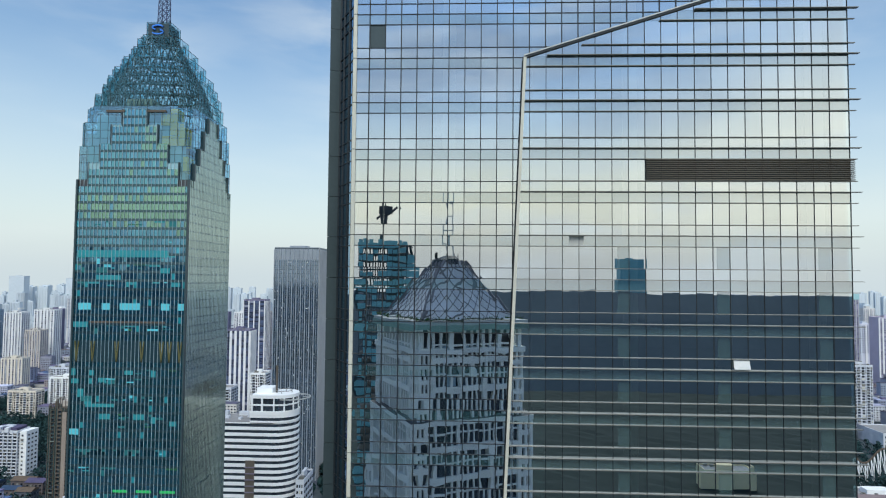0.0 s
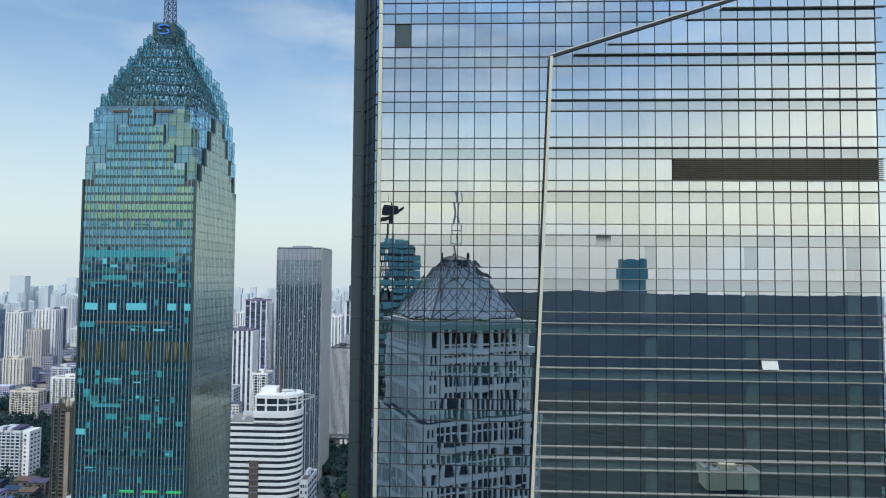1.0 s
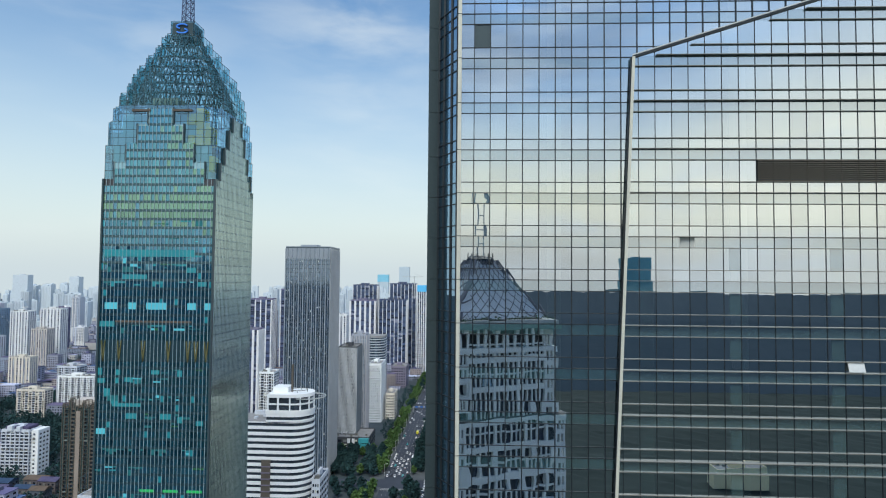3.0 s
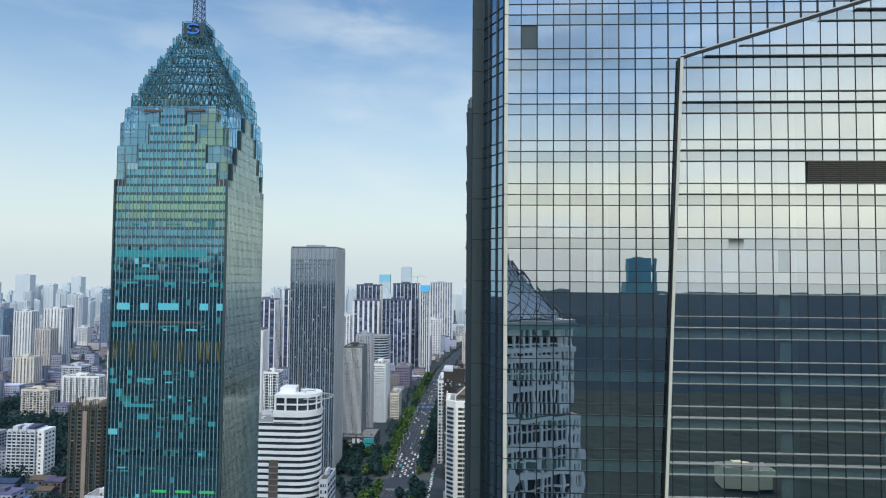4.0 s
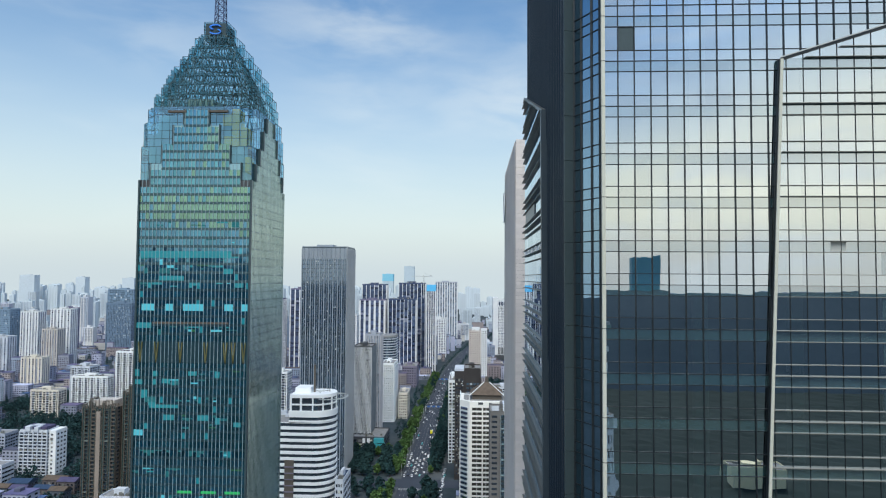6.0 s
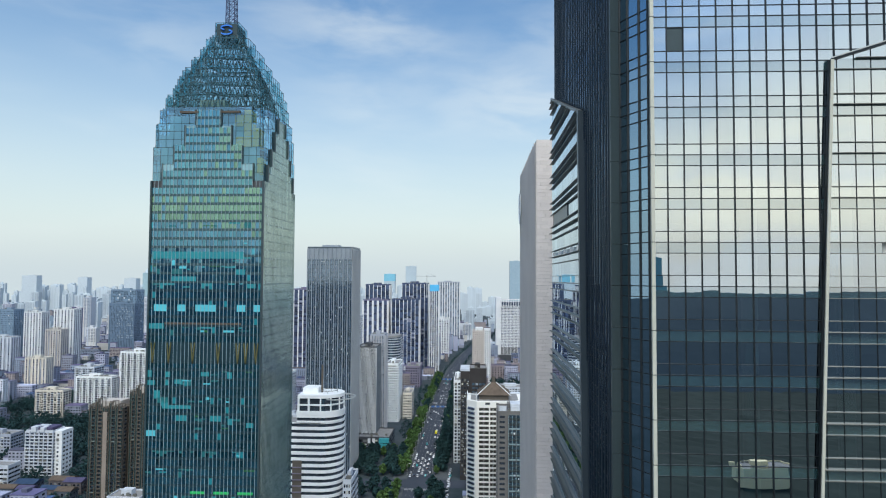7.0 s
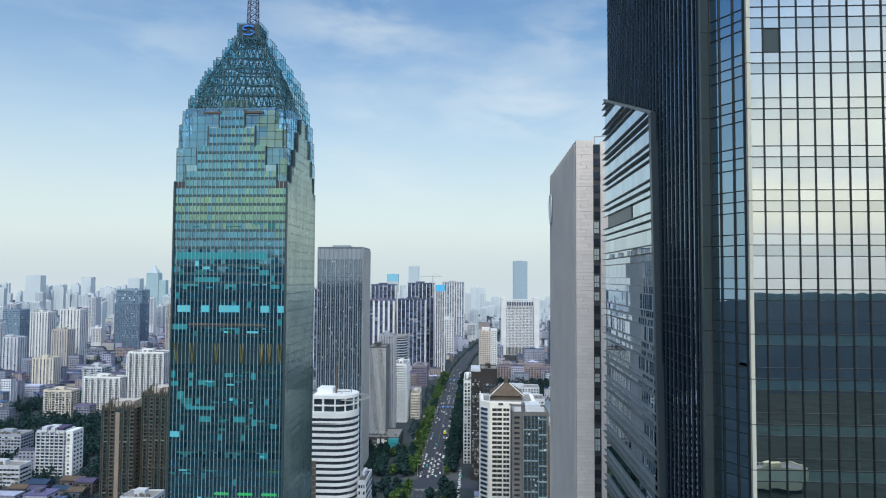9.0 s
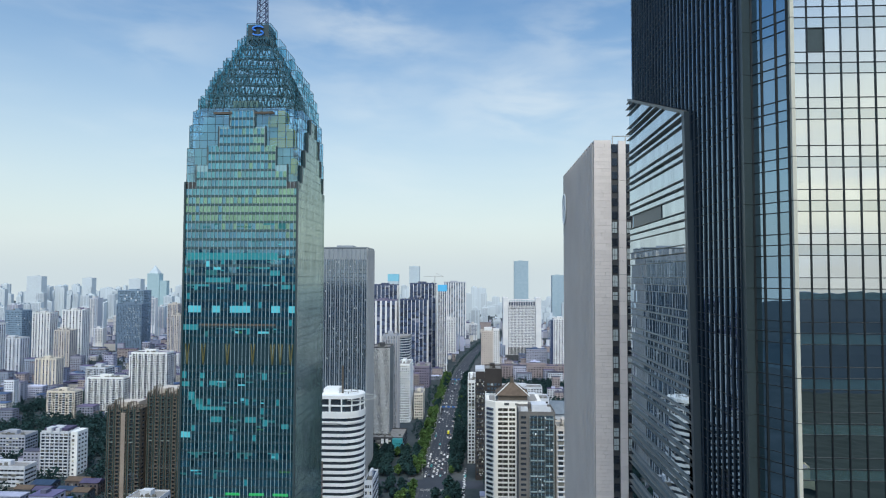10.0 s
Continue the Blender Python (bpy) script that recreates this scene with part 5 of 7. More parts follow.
tx0, tx1, ty0, ty1 = -15.5, -11.5, 501, 505
hip.face((hx0, hy0, hz0), (hx1, hy0, hz0), (tx1, ty0, hz1), (tx0, ty0, hz1)).face((hx1, hy0, hz0), (hx1, hy1, hz0), (tx1, ty1, hz1), (tx1, ty0, hz1))
hip.face((hx1, hy1, hz0), (hx0, hy1, hz0), (tx0, ty1, hz1), (tx1, ty1, hz1)).face((hx0, hy1, hz0), (hx0, hy0, hz0), (tx0, ty0, hz1), (tx0, ty1, hz1)).face((hx0, hy0, hz0), (hx0, hy1, hz0), (hx1, hy1, hz0), (hx1, hy0, hz0))
part("hip_roof", hip, ROOF_BROWN, ap, "brown tiled hipped roof")
part("roof_house", Build().box(-24.5, -2.5, 492.5, 513.5, 99.8, 103.4), BROWN, ap)
part("chimney", Build().box(-14.8, -12.2, 501.7, 504.3, 111.4, 115.5), BROWN, ap)
rails = Build()
for a, b in (((-33.5, 494, 99.4), (-33.5, 494, 103.5)), ((-33.5, 494, 103.5), (-26.8, 487.5, 104.5)), ((-26.8, 487.5, 99.4), (-26.8, 487.5, 104.5)), ((-33.5, 505, 99.4), (-33.5, 505, 104)), ((-33.5, 494, 103.5), (-33.5, 505, 104)), ((-26.2, 490.8, 103.4), (-15.6, 500.9, 111.6)), ((-0.8, 490.8, 103.4), (-11.4, 500.9, 111.6))):
    rails.bar(a, b, 0.45)
part("roof_frame", rails, WHITE, ap, "white roof-edge frame")
part("billboard_bars", Build().box(-20, -16.5, 485.7, 485.95, 97.3, 98.9).box(-12, -10, 485.7, 485.95, 97.5, 98.6).box(-2, 0, 485.7, 485.95, 97.5, 98.6), GREY_DARK, ap)
gp = block("grey_apartment_tower", "grey apartment tower with blue glazed balconies", -12.8, 11, 430, 455, 103, surface("grey-brown render", (0.12, 0.118, 0.118), (0.18, 0.176, 0.17), 0.8), None, category="apartment block")
for k in range(30):
    z = 2.0 + 3.35 * k
    for x0, x1 in ((-5.2, -1.0), (-0.2, 3.8), (4.6, 9.4)):
        bar_part("balcony_glass", x0, x1, 429.2, 430.05, z + 0.9, z + 2.5, GLASS_BLUE, gp)
        bar_part("balcony_front", x0, x1, 428.9, 429.6, z, z + 0.8, FIN_SILVER if (k * 7 + int(x0 * 3)) % 3 == 0 else PANEL_GREY, gp)
    bar_part("window", -11.5, -8.0, 429.9, 430.06, z + 0.6, z + 2.0, GLASS_DARK, gp)
clutter = random.Random(44)
for _ in range(30):
    x, k = clutter.uniform(-5, 9), clutter.randrange(30)
    z = 2.0 + 3.35 * k + clutter.choice((0.2, 0.9, 1.4))
    bar_part(clutter.choice(("air_conditioner", "laundry", "blind")), x, x + clutter.uniform(0.5, 1.3), 428.6, 429.1, z, z + clutter.uniform(0.5, 1.1), clutter.choice((WHITE, WHITE_WORN, FIN_SILVER)), gp)
for x in (-5.6, -3.1, -0.6, 1.8, 4.2, 7.0, 9.8):
    bar_part("mullion", x - 0.12, x + 0.12, 428.8, 429.2, 1, 101, FIN_SILVER, gp)
for k in range(3):
    bar_part("roof_panel", -11.5 + 7.5 * k, -7 + 7.5 * k, 430.2, 430.8, 104.2, 107.2, WHITE_WORN, gp)
part("roof_house", Build().box(-4, 6, 434, 446, 103, 108), WHITE_WORN, gp)
block("brown_apartment_tower", "brown apartment tower with white balcony slabs", 11.5, 26, 428, 448, 94, TAN, GLASS_DARK, 3, 5, 3.3, 0.7, 0.55, ledge=(WHITE_WORN, 1.2, 0.6), category="apartment block")
block("white_apartment_block", "white apartment block with dark windows", -2, 30, 640, 665, 73, WHITE_WORN, GLASS_DARK, 9, 6, 3.3, 0.55, 0.5, category="apartment block")

# stone slab tower behind the glass tower
sb = thing("stone_slab_tower", "beige stone slab tower with ribbed flank and round emblem", "office block", (5, 172, 0))
part("core", Build().box(-13.2, 30, 146.6, 196.4, 0, 222.4), GREY_DARK, sb)
# Window light is given by this pale matt colour.
PALE_WIN = surface("pale colour for lit windows", (0.42, 0.5, 0.53), (0.55, 0.62, 0.64), 0.4)
for k in range(102):
    z0 = 141.0 + 0.806 * k
    z1 = z0 + 0.775
    cut = -11.1 - 1.1 * (k % 2) - 0.3 * (k % 3)
    for x0, x1 in ((-13.75, cut - 0.02), (cut + 0.02, -9.95)):
        bar_part("stone_panel", x0, x1, 146.0 - random.uniform(0, 0.02), 146.6, z0, z1, STONE_BEIGE, sb)
for k in range(27):
    z0, z1 = 60 + 3.02 * k, 60 + 3.02 * (k + 1) - 0.05
    bar_part("stone_panel", -13.75, -9.95, 146.0, 146.6, z0, min(z1, 140.95), STONE_BEIGE, sb)
for k in range(54):
    z0, z1 = 60 + 3.02 * k, 60 + 3.02 * (k + 1) - 0.05
    bar_part("stone_panel", -8.3, -6.7, 146.0, 146.6, z0, min(z1, 223.1), STONE_BEIGE, sb)
    bar_part("stone_panel", -5.2, -3.4, 146.0, 146.6, z0, min(z1, 223.1), STONE_BEIGE, sb)
    for j, (x0, x1) in enumerate(((-9.9, -8.35), (-6.65, -5.25))):
        lit_w = k in (31, 32, 34, 36, 37, 39, 42, 43, 45, 47) and k < 49
        if lit_w:
            xm = (x0 + x1) / 2 - 0.1
            for u, v in ((x0 + 0.25, xm - 0.05), (xm + 0.05, x1 - 0.3)):
                bar_part("window", u, v, 146.4, 146.62, z0 + 0.3, z0 + 1.25, PALE_WIN, sb)
                bar_part("window", u, v, 146.4, 146.62, z0 + 1.4, z1 - (0.2 if k % 2 else 0.9), PALE_WIN, sb)
        else:
            bar_part("window", x0 + 0.15, x1 - 0.15, 146.45, 146.65, z0 + 0.4, z1 - 0.9, GLASS_DARK, sb)
part("lower_front", Build().box(-13.75, 30, 146.0, 146.6, 0, 59.9), STONE_BEIGE, sb)
# Flank slab is far darker than its ribs and the front panels.
part("flank", Build().box(-13.72, -13.22, 146.62, 196.6, 0, 223.2), surface("dark flank stone", (0.075, 0.07, 0.068), (0.11, 0.104, 0.1), 0.8), sb)
RIB_STONE = surface("grey stone ribs", (0.56, 0.525, 0.51), (0.66, 0.62, 0.6), 0.75)
for k in range(26):
    y = 147.6 + 48.4 * k / 25
    bar_part("flank_rib", -13.98, -13.72, y - 0.55, y + 0.55, 20, 222.6 + 0.5 * (k % 2), RIB_STONE, sb)
emb = Build()
for k in range(24):
    a, b = 2 * math.pi * k / 24, 2 * math.pi * (k + 1) / 24
    emb.face((-14.3, 192.3, 212.5), (-14.3, 192.3 + 3.6 * math.cos(b), 212.5 + 4.4 * math.sin(b)), (-14.3, 192.3 + 3.6 * math.cos(a), 212.5 + 4.4 * math.sin(a)))
    emb.bar((-14.35, 192.3 + 3.6 * math.cos(a), 212.5 + 4.4 * math.sin(a)), (-14.35, 192.3 + 3.6 * math.cos(b), 212.5 + 4.4 * math.sin(b)), 0.25)
part("emblem", emb, WHITE, sb, "round white emblem")
part("roof_rail", Build().box(-9.5, -3, 147, 147.3, 224.2, 224.4).box(-9.5, -9.3, 147, 147.3, 222.4, 224.2).box(-6.6, -6.4, 147, 147.3, 222.4, 224.2).box(-3.2, -3, 147, 147.3, 222.4, 224.2), METAL_PALE, sb)

# western districts
def apartment(x0, x1, y0, y1, h, wall, label, nx=6, ny=4, roof=None, floor=3.6, bal=WHITE_WORN, cat="apartment block"):
    """A residential block: windows, stacked balconies between pilasters, roof house."""
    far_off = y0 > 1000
    # Past 1000 m the windows use glass with haze in its colour.
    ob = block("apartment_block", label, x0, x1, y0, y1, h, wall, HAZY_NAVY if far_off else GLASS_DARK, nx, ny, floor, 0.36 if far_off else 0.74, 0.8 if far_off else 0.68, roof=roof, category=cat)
    nz = round((h - 1) / floor)
    bays = max(1, nx // (3 if far_off else 2))
    for b in range(bays):
        xc = x0 + (x1 - x0) * (b + 0.5) / bays
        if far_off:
            # A dark glass strip proud of the wall replaces the recessed bay.
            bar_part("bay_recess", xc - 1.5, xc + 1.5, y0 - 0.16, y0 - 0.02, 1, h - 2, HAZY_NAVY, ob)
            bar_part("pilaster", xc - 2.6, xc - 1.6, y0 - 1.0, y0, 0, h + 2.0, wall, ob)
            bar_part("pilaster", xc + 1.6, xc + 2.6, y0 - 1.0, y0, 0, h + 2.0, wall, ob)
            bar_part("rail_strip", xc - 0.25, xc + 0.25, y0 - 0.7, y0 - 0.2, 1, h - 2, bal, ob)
            continue
        stack = Build()
        for r in range(nz):
            z = (h - 1) / nz * r
            stack.box(xc - 2.0, xc + 2.0, y0 - 1.3, y0, z + 0.3, z + 1.1)
        part("balcony", stack, bal, ob, kind="stuff")
        bar_part("bay_glazing", xc - 1.9, xc + 1.9, y0 - 0.14, y0 - 0.07, 1, h - 2, GLASS_DARK, ob)
        bar_part("pilaster", xc - 2.7, xc - 2.1, y0 - 1.0, y0, 0, h, wall, ob)
        bar_part("pilaster", xc + 2.1, xc + 2.7, y0 - 1.0, y0, 0, h, wall, ob)
    return ob


wa = apartment(-459, -432, 606, 624, 42, WHITE_WORN, "weathered white apartment block with a violet roof", 12, 4, ROOF_PURPLE, 3.1)
part("roof_tiles", Build().prism([(-457, 608), (-434, 608), (-434, 622), (-457, 622)], 43.2, 45.5), ROOF_PURPLE, wa)
part("roof_gable", Build().box(-453, -448, 604.5, 612, 42, 46.5), WHITE_WORN, wa)
part("roof_gable", Build().box(-444, -440, 604.5, 612, 42, 46), WHITE_WORN, wa)
part("end_wall", Build().box(-432, -425, 609, 626, 0, 42), WHITE, wa)
facade(wa, -431, -427, 0, 40, 609, 1, 10, 0.45, 0.45, GLASS_DARK)
facade(wa, 610, 625, 0, 40, -425, 3, 10, 0.5, 0.4, GLASS_DARK, "x", 1)
apartment(-622, -583, 850, 868, 36, CREAM, "cream ten-storey apartment block", 9, 3, floor=3.3)
apartment(-603, -574, 905, 930, 60, WHITE_WORN, "grey-white apartment tower with balconies", 6, 4, floor=3.2)
apartment(-586, -534, 882, 898, 50, WHITE, "white apartment slab with enclosed balconies", 12, 4, floor=3.1)
apartment(-533, -481, 900, 922, 83, WHITE, "white apartment tower with a violet roof", 12, 4, ROOF_PURPLE, 3.2)
apartment(-613, -578, 1040, 1062, 61, WHITE, "white and cream apartment tower", 8, 4, ROOF_PURPLE)
apartment(-577, -546, 1044, 1066, 59, CREAM, "cream apartment tower with a violet roof", 8, 4, ROOF_PURPLE)
block("office_slab", "blue-grey office slab behind the cream block", -580, -520, 985, 1010, 30, BLUE_GREY, GLASS_DARK, 14, 4, 3.6)
GLASS_GREEN = coated_glass("green balcony glass", (0.032, 0.056, 0.056), 0.16, (0.75, 0.92, 0.9), rough=0.05, see=False, island=0.06, lit=(0.2, 0.24, 0.22))


STUCCO = surface("faded brown stucco", (0.24, 0.2, 0.17), (0.33, 0.28, 0.24), 0.85)


def brown_tower(x0, x1, y0, y1, h, shaft):
    ob = thing("brown_tower", "brown tiled apartment tower with green glass bays and open roof frames", "apartment block", ((x0 + x1) / 2, (y0 + y1) / 2, 0))
    part("wall", Build().box(x0, x1, y0, y1, 0, h), BROWN, ob)
    n = round((x1 - x0) / 5.2)
    w = (x1 - x0) / n
    nz = round(h / 3.1)
    for i in range(n):
        xa = x0 + w * i
        up = (2.5, 7.0, 0.5, 5.0)[i % 4]
        bar_part("glass_strip", xa + 0.3, xa + 1.9, y0 - 0.5, y0 + 0.1, 1, h + up * 0.7, GLASS_GREEN, ob)
        bar_part("corner_glass", xa + w - 1.3, xa + w - 0.15, y0 - 0.4, y0 - 0.12, 1, h + up * 0.5, GLASS_GREEN, ob)
        bar_part("pier", xa + 1.9, xa + 2.4, y0 - 1.3, y0, 0, h + up, BROWN, ob)
        bar_part("pier", xa - 0.1, xa + 0.3, y0 - 0.9, y0, 0, h + up * 0.8, ROOF_BROWN if i % 2 else BROWN, ob)
        stack, rail = Build(), Build()
        for r in range(nz):
            z = 3.1 * r
            stack.box(xa + 2.4, xa + w - 0.1, y0 - 1.2, y0, z + 0.2, z + 0.5)
            rail.box(xa + 2.4, xa + w - 0.1, y0 - 1.25, y0 - 1.15, z + 0.5, z + 1.35)
        part("balcony_slab", stack, BROWN, ob, kind="stuff")
        part("balcony_rail", rail, BROWN if i % 3 == 1 else GLASS_GREEN, ob, kind="stuff")
        bar_part("bay_glazing", xa + 2.5, xa + w - 0.2, y0 - 0.1, y0 + 0.02, 1, h - 1, GLASS_DARK, ob)
        for yy in (y0 - 0.6, y0 + 4):
            fr = Build()
            for xx in (xa + 0.4, xa + w - 0.5):
                fr.box(xx, xx + 0.45, yy, yy + 0.5, h, h + up + 0.5)
            fr.box(xa + 0.4, xa + w - 0.05, yy + 0.02, yy + 0.48, h + up - 0.02, h + up + 0.48)
            part("roof_frame", fr, BROWN, ob)
    for r in range(nz):
        bar_part("side_window", x1 - 0.05, x1 + 0.08, y0 + 3, y0 + 6, 3.1 * r + 0.8, 3.1 * r + 2.2, GLASS_DARK, ob)
    part("roof_house", Build().box(x0 + 5, x1 - 5, y0 + 6, y1 - 4, h, h + 4.5), TAN, ob)
    if shaft:
        bar_part("pale_strip", x0 + (x1 - x0) * 0.44, x0 + (x1 - x0) * 0.44 + 3.4, y0 - 1.7, y0, 0, h - 3, STUCCO, ob, "pale stucco shaft")
    return ob


brown_tower(-336, -309, 507, 530, 86, True)
brown_tower(-307, -268, 514, 540, 96, False)
SLATE = surface("slate blue cladding", (0.19, 0.27, 0.37), (0.23, 0.32, 0.42), 0.6, bump=0)
SLATE_GLASS = coated_glass("slate glass", (0.14, 0.21, 0.29), 0.15, (0.7, 0.85, 1.0), rough=0.1, see=False, island=0.05, lit=(0.75, 0.78, 0.8))
SLATE_DARK = surface("dark slate cladding", (0.13, 0.19, 0.27), (0.16, 0.225, 0.31), 0.6, bump=0)
SLATE_DARK_GLASS = coated_glass("dark slate glass", (0.1, 0.15, 0.22), 0.14, (0.7, 0.85, 1.0), rough=0.1, see=False, island=0.03, lit=(0.2, 0.26, 0.34))
block("dark_office", "dark blue-grey office tower with lit windows", -944, -878, 1580, 1620, 156, SLATE, SLATE_GLASS, 16, 10, 4.2, 0.8, 0.8)
dark_slab = block("dark_office", "dark slate office tower with scattered lit windows", -924, -860, 1540, 1570, 124, SLATE_DARK, SLATE_DARK_GLASS, 16, 8, 4.2, 0.5, 0.8)
# Lit windows are pale matt boxes; they don't glow.
lit_r, lit_rows = random.Random(15), Build()
for _ in range(95):
    x, z = -922 + 2.4 * lit_r.randrange(8, 25), 24 + 4.2 * lit_r.randrange(4, 22)
    lit_rows.box(x, x + 1.3, 1539.6, 1539.9, z, z + 1.7)
part("lit_window", lit_rows, PALE_WIN, dark_slab, "pale matt panels as lit windows", kind="stuff")
for x0, x1, y, h, wall in ((-966, -928, 1300, 115, HAZY_WHITE), (-902, -859, 1300, 121, HAZY_WHITE), (-948, -903, 1180, 74, WHITE_WORN), (-1034, -991, 1280, 66, HAZY_PURPLE), (-878, -846, 1240, 84, TAN), (-720, -680, 1500, 150, HAZY_WHITE), (-800, -760, 1700, 160, HAZY_GREY)):
    apartment(x0, x1, y, y + 26, h, wall, "pale high-rise apartment block in haze-tinted colours", 6, 4, None, 4.0, HAZY_WHITE)
block("blue_office", "dark blue office block with pale dots of windows", -1018, -981, 1290, 1320, 120, SLATE, SLATE_GLASS, 12, 6, 4.2, 0.6, 0.6)
ribbed("residential_tower", "cream striped apartment tower", -346, -312, 905, 930, 117, HAZY_PURPLE, HAZY_WHITE, 5, 1.6)
ribbed("residential_tower", "violet apartment tower with pale edges", -420, -380, 1180, 1210, 150, HAZY_PURPLE, HAZY_WHITE, 4, 1.0)
ribbed("residential_tower", "violet apartment tower with pale edges", -372, -336, 1210, 1240, 168, HAZY_PURPLE, HAZY_WHITE, 4, 1.0)
apartment(-336, -298, 800, 825, 53, WHITE_WORN, "white apartment block with a flat roof", 8, 4)
apartment(-288, -268, 840, 862, 66, WHITE, "narrow white apartment block", 4, 4)
apartment(-362, -338, 812, 834, 40, TAN, "tan apartment block with flat roof", 4, 4)
# seen past the east edge of the glass tower
# Haze is carried by these lavender wall and window colours.
HAZY_LILAC = surface("lavender render", (0.46, 0.43, 0.56), (0.54, 0.51, 0.64), 0.9, bump=0)
HAZY_LILAC_GLASS = coated_glass("hazy lavender windows", (0.2, 0.21, 0.3), 0.12, (0.8, 0.85, 1.0), rough=0.1, see=False, island=0.05, lit=(0.36, 0.36, 0.44))
lt = ribbed("residential_tower", "pale lavender tower under construction with a teal net round its top", 696, 735, 1260, 1290, 168, HAZY_LILAC, HAZY_BAND, 8, 0.8, HAZY_LILAC_GLASS)
part("top_net", Build().box(694.8, 736.2, 1258.5, 1291, 160, 171), surface("pale teal net", (0.3, 0.52, 0.56), (0.38, 0.6, 0.63), 0.8, bump=0), lt, "pale teal safety net")
ribbed("residential_tower", "cream tower with a lavender face", 748, 800, 1220, 1250, 128, HAZY_LILAC, HAZY_WHITE, 8, 1.3, HAZY_LILAC_GLASS)
apartment(505, 530, 880, 900, 82, WHITE_WORN, "pale apartment block with flat roof", 5, 4)
block("market_hall", "long white low market hall", 480, 620, 780, 830, 16, WHITE_WORN, GLASS_DARK, 20, 6, 5.0)
block("white_office", "white low office block with dark windows", 318, 380, 560, 590, 12, WHITE, GLASS_DARK, 12, 5, 4.0)
coaster = Build()
pts = [(340 + 3 * k, 640, 26 + 12 * math.sin(k * 0.42) + 8 * math.sin(k * 0.2)) for k in range(24)]
for p, q in zip(pts, pts[1:]):
    coaster.bar(p, q, 1.2)
ride = thing("roller_coaster", "wooden roller coaster track on white trestles", "roller coaster", (370, 640, 0))
part("track", coaster, ROOF_BROWN, ride)
tre = Build()
for i, p in enumerate(pts):
    tre.bar((p[0], p[1] + (2 if i % 2 else -2), 0), p, 0.7)
    tre.bar((p[0] + 3, p[1], p[2] * 0.4), (p[0], p[1], p[2]), 0.5)
part("trestle", tre, WHITE, ride)

# far towers, with haze put into their facade colours
PALE_FAR = surface("haze-tinted far facade", (0.44, 0.53, 0.59), (0.52, 0.6, 0.66), 0.9, bump=0)
FAR_TEAL = surface("haze-tinted teal facade", (0.34, 0.48, 0.54), (0.4, 0.54, 0.6), 0.8, bump=0)
PALE_BLUE = surface("haze-tinted blue facade", (0.3, 0.41, 0.49), (0.37, 0.48, 0.56), 0.9, bump=0)
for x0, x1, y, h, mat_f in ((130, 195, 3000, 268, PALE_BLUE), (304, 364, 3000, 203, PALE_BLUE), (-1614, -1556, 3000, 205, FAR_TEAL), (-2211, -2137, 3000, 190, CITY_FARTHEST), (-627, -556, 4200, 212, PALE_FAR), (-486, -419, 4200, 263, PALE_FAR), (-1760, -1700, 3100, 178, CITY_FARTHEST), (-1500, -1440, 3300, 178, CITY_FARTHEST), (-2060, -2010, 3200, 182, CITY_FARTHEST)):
    ob = block("distant_tower", "pale blue-grey tower far off, haze in its colour", x0, x1, y, y + 40, h, mat_f, mat_f, 8, 4, 8.0, 0.7, 0.5, category="skyscraper")
    if h == 212:
        part("top_wrap", Build().box(x0 - 0.8, x1 + 0.8, y - 0.8, y + 40.8, h - 46, h + 0.5), surface("pale blue net", (0.2, 0.5, 0.66), (0.28, 0.58, 0.72), 0.8, bump=0), ob)
    if h == 205:
        cone = Build()
        for a, b in (((x0 + 5, y), (x1 - 5, y)), ((x1 - 5, y), (x1 - 5, y + 40)), ((x1 - 5, y + 40), (x0 + 5, y + 40)), ((x0 + 5, y + 40), (x0 + 5, y))):
            cone.face((*a, h), (*b, h), ((x0 + x1) / 2, y + 20, 246))
        part("wing", Build().box(x1 + 0.1, x1 + 34, y + 6, y + 34, 0, 172), FAR_TEAL, ob)
        part("pyramid_roof", cone, PALE_FAR, ob)

# more apartment towers across the western and northern districts
random.seed(77)
spread = [(-1130, 1420), (-1080, 1250), (-760, 1020), (-850, 1010), (-690, 1340), (-640, 1420), (-560, 1300), (-520, 1400), (-500, 1180), (-470, 1060), (-450, 1320), (-600, 1600), (-670, 1700), (-800, 1550), (-1010, 1500), (-1120, 1600), (-430, 930), (-250, 1050), (-270, 1150), (-300, 1500), (-350, 1420), (-420, 1600), (190, 1350), (240, 1500), (200, 1800)]
for x, y in spread:
    w, h = random.uniform(24, 38), random.uniform(55, 125)
    if y < 1000:
        h = random.uniform(30, 52)
    wall = random.choice((HAZY_WHITE, HAZY_WHITE, WHITE_WORN, CREAM, TAN, HAZY_PURPLE, HAZY_GREY))
    tone = {"haze-paled white render": "pale white", "weathered white render, haze-blued": "weathered white", "cream render": "cream", "tan tiles": "tan tiled", "violet render": "dark violet", "haze-paled blue-grey render": "blue-grey"}[wall.name]
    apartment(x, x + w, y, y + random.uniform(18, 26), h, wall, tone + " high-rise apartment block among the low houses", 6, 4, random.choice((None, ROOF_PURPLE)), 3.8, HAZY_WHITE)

block("white_office", "white low office slab with dark window bands", -492, -446, 566, 582, 20, WHITE_WORN, GLASS_DARK, 12, 4, 3.6, 0.86, 0.42)
block("white_office", "weathered grey slab with balconies among trees", -552, -514, 660, 680, 24, HAZY_GREY, GLASS_DARK, 11, 5, 3.2, 0.7, 0.5)
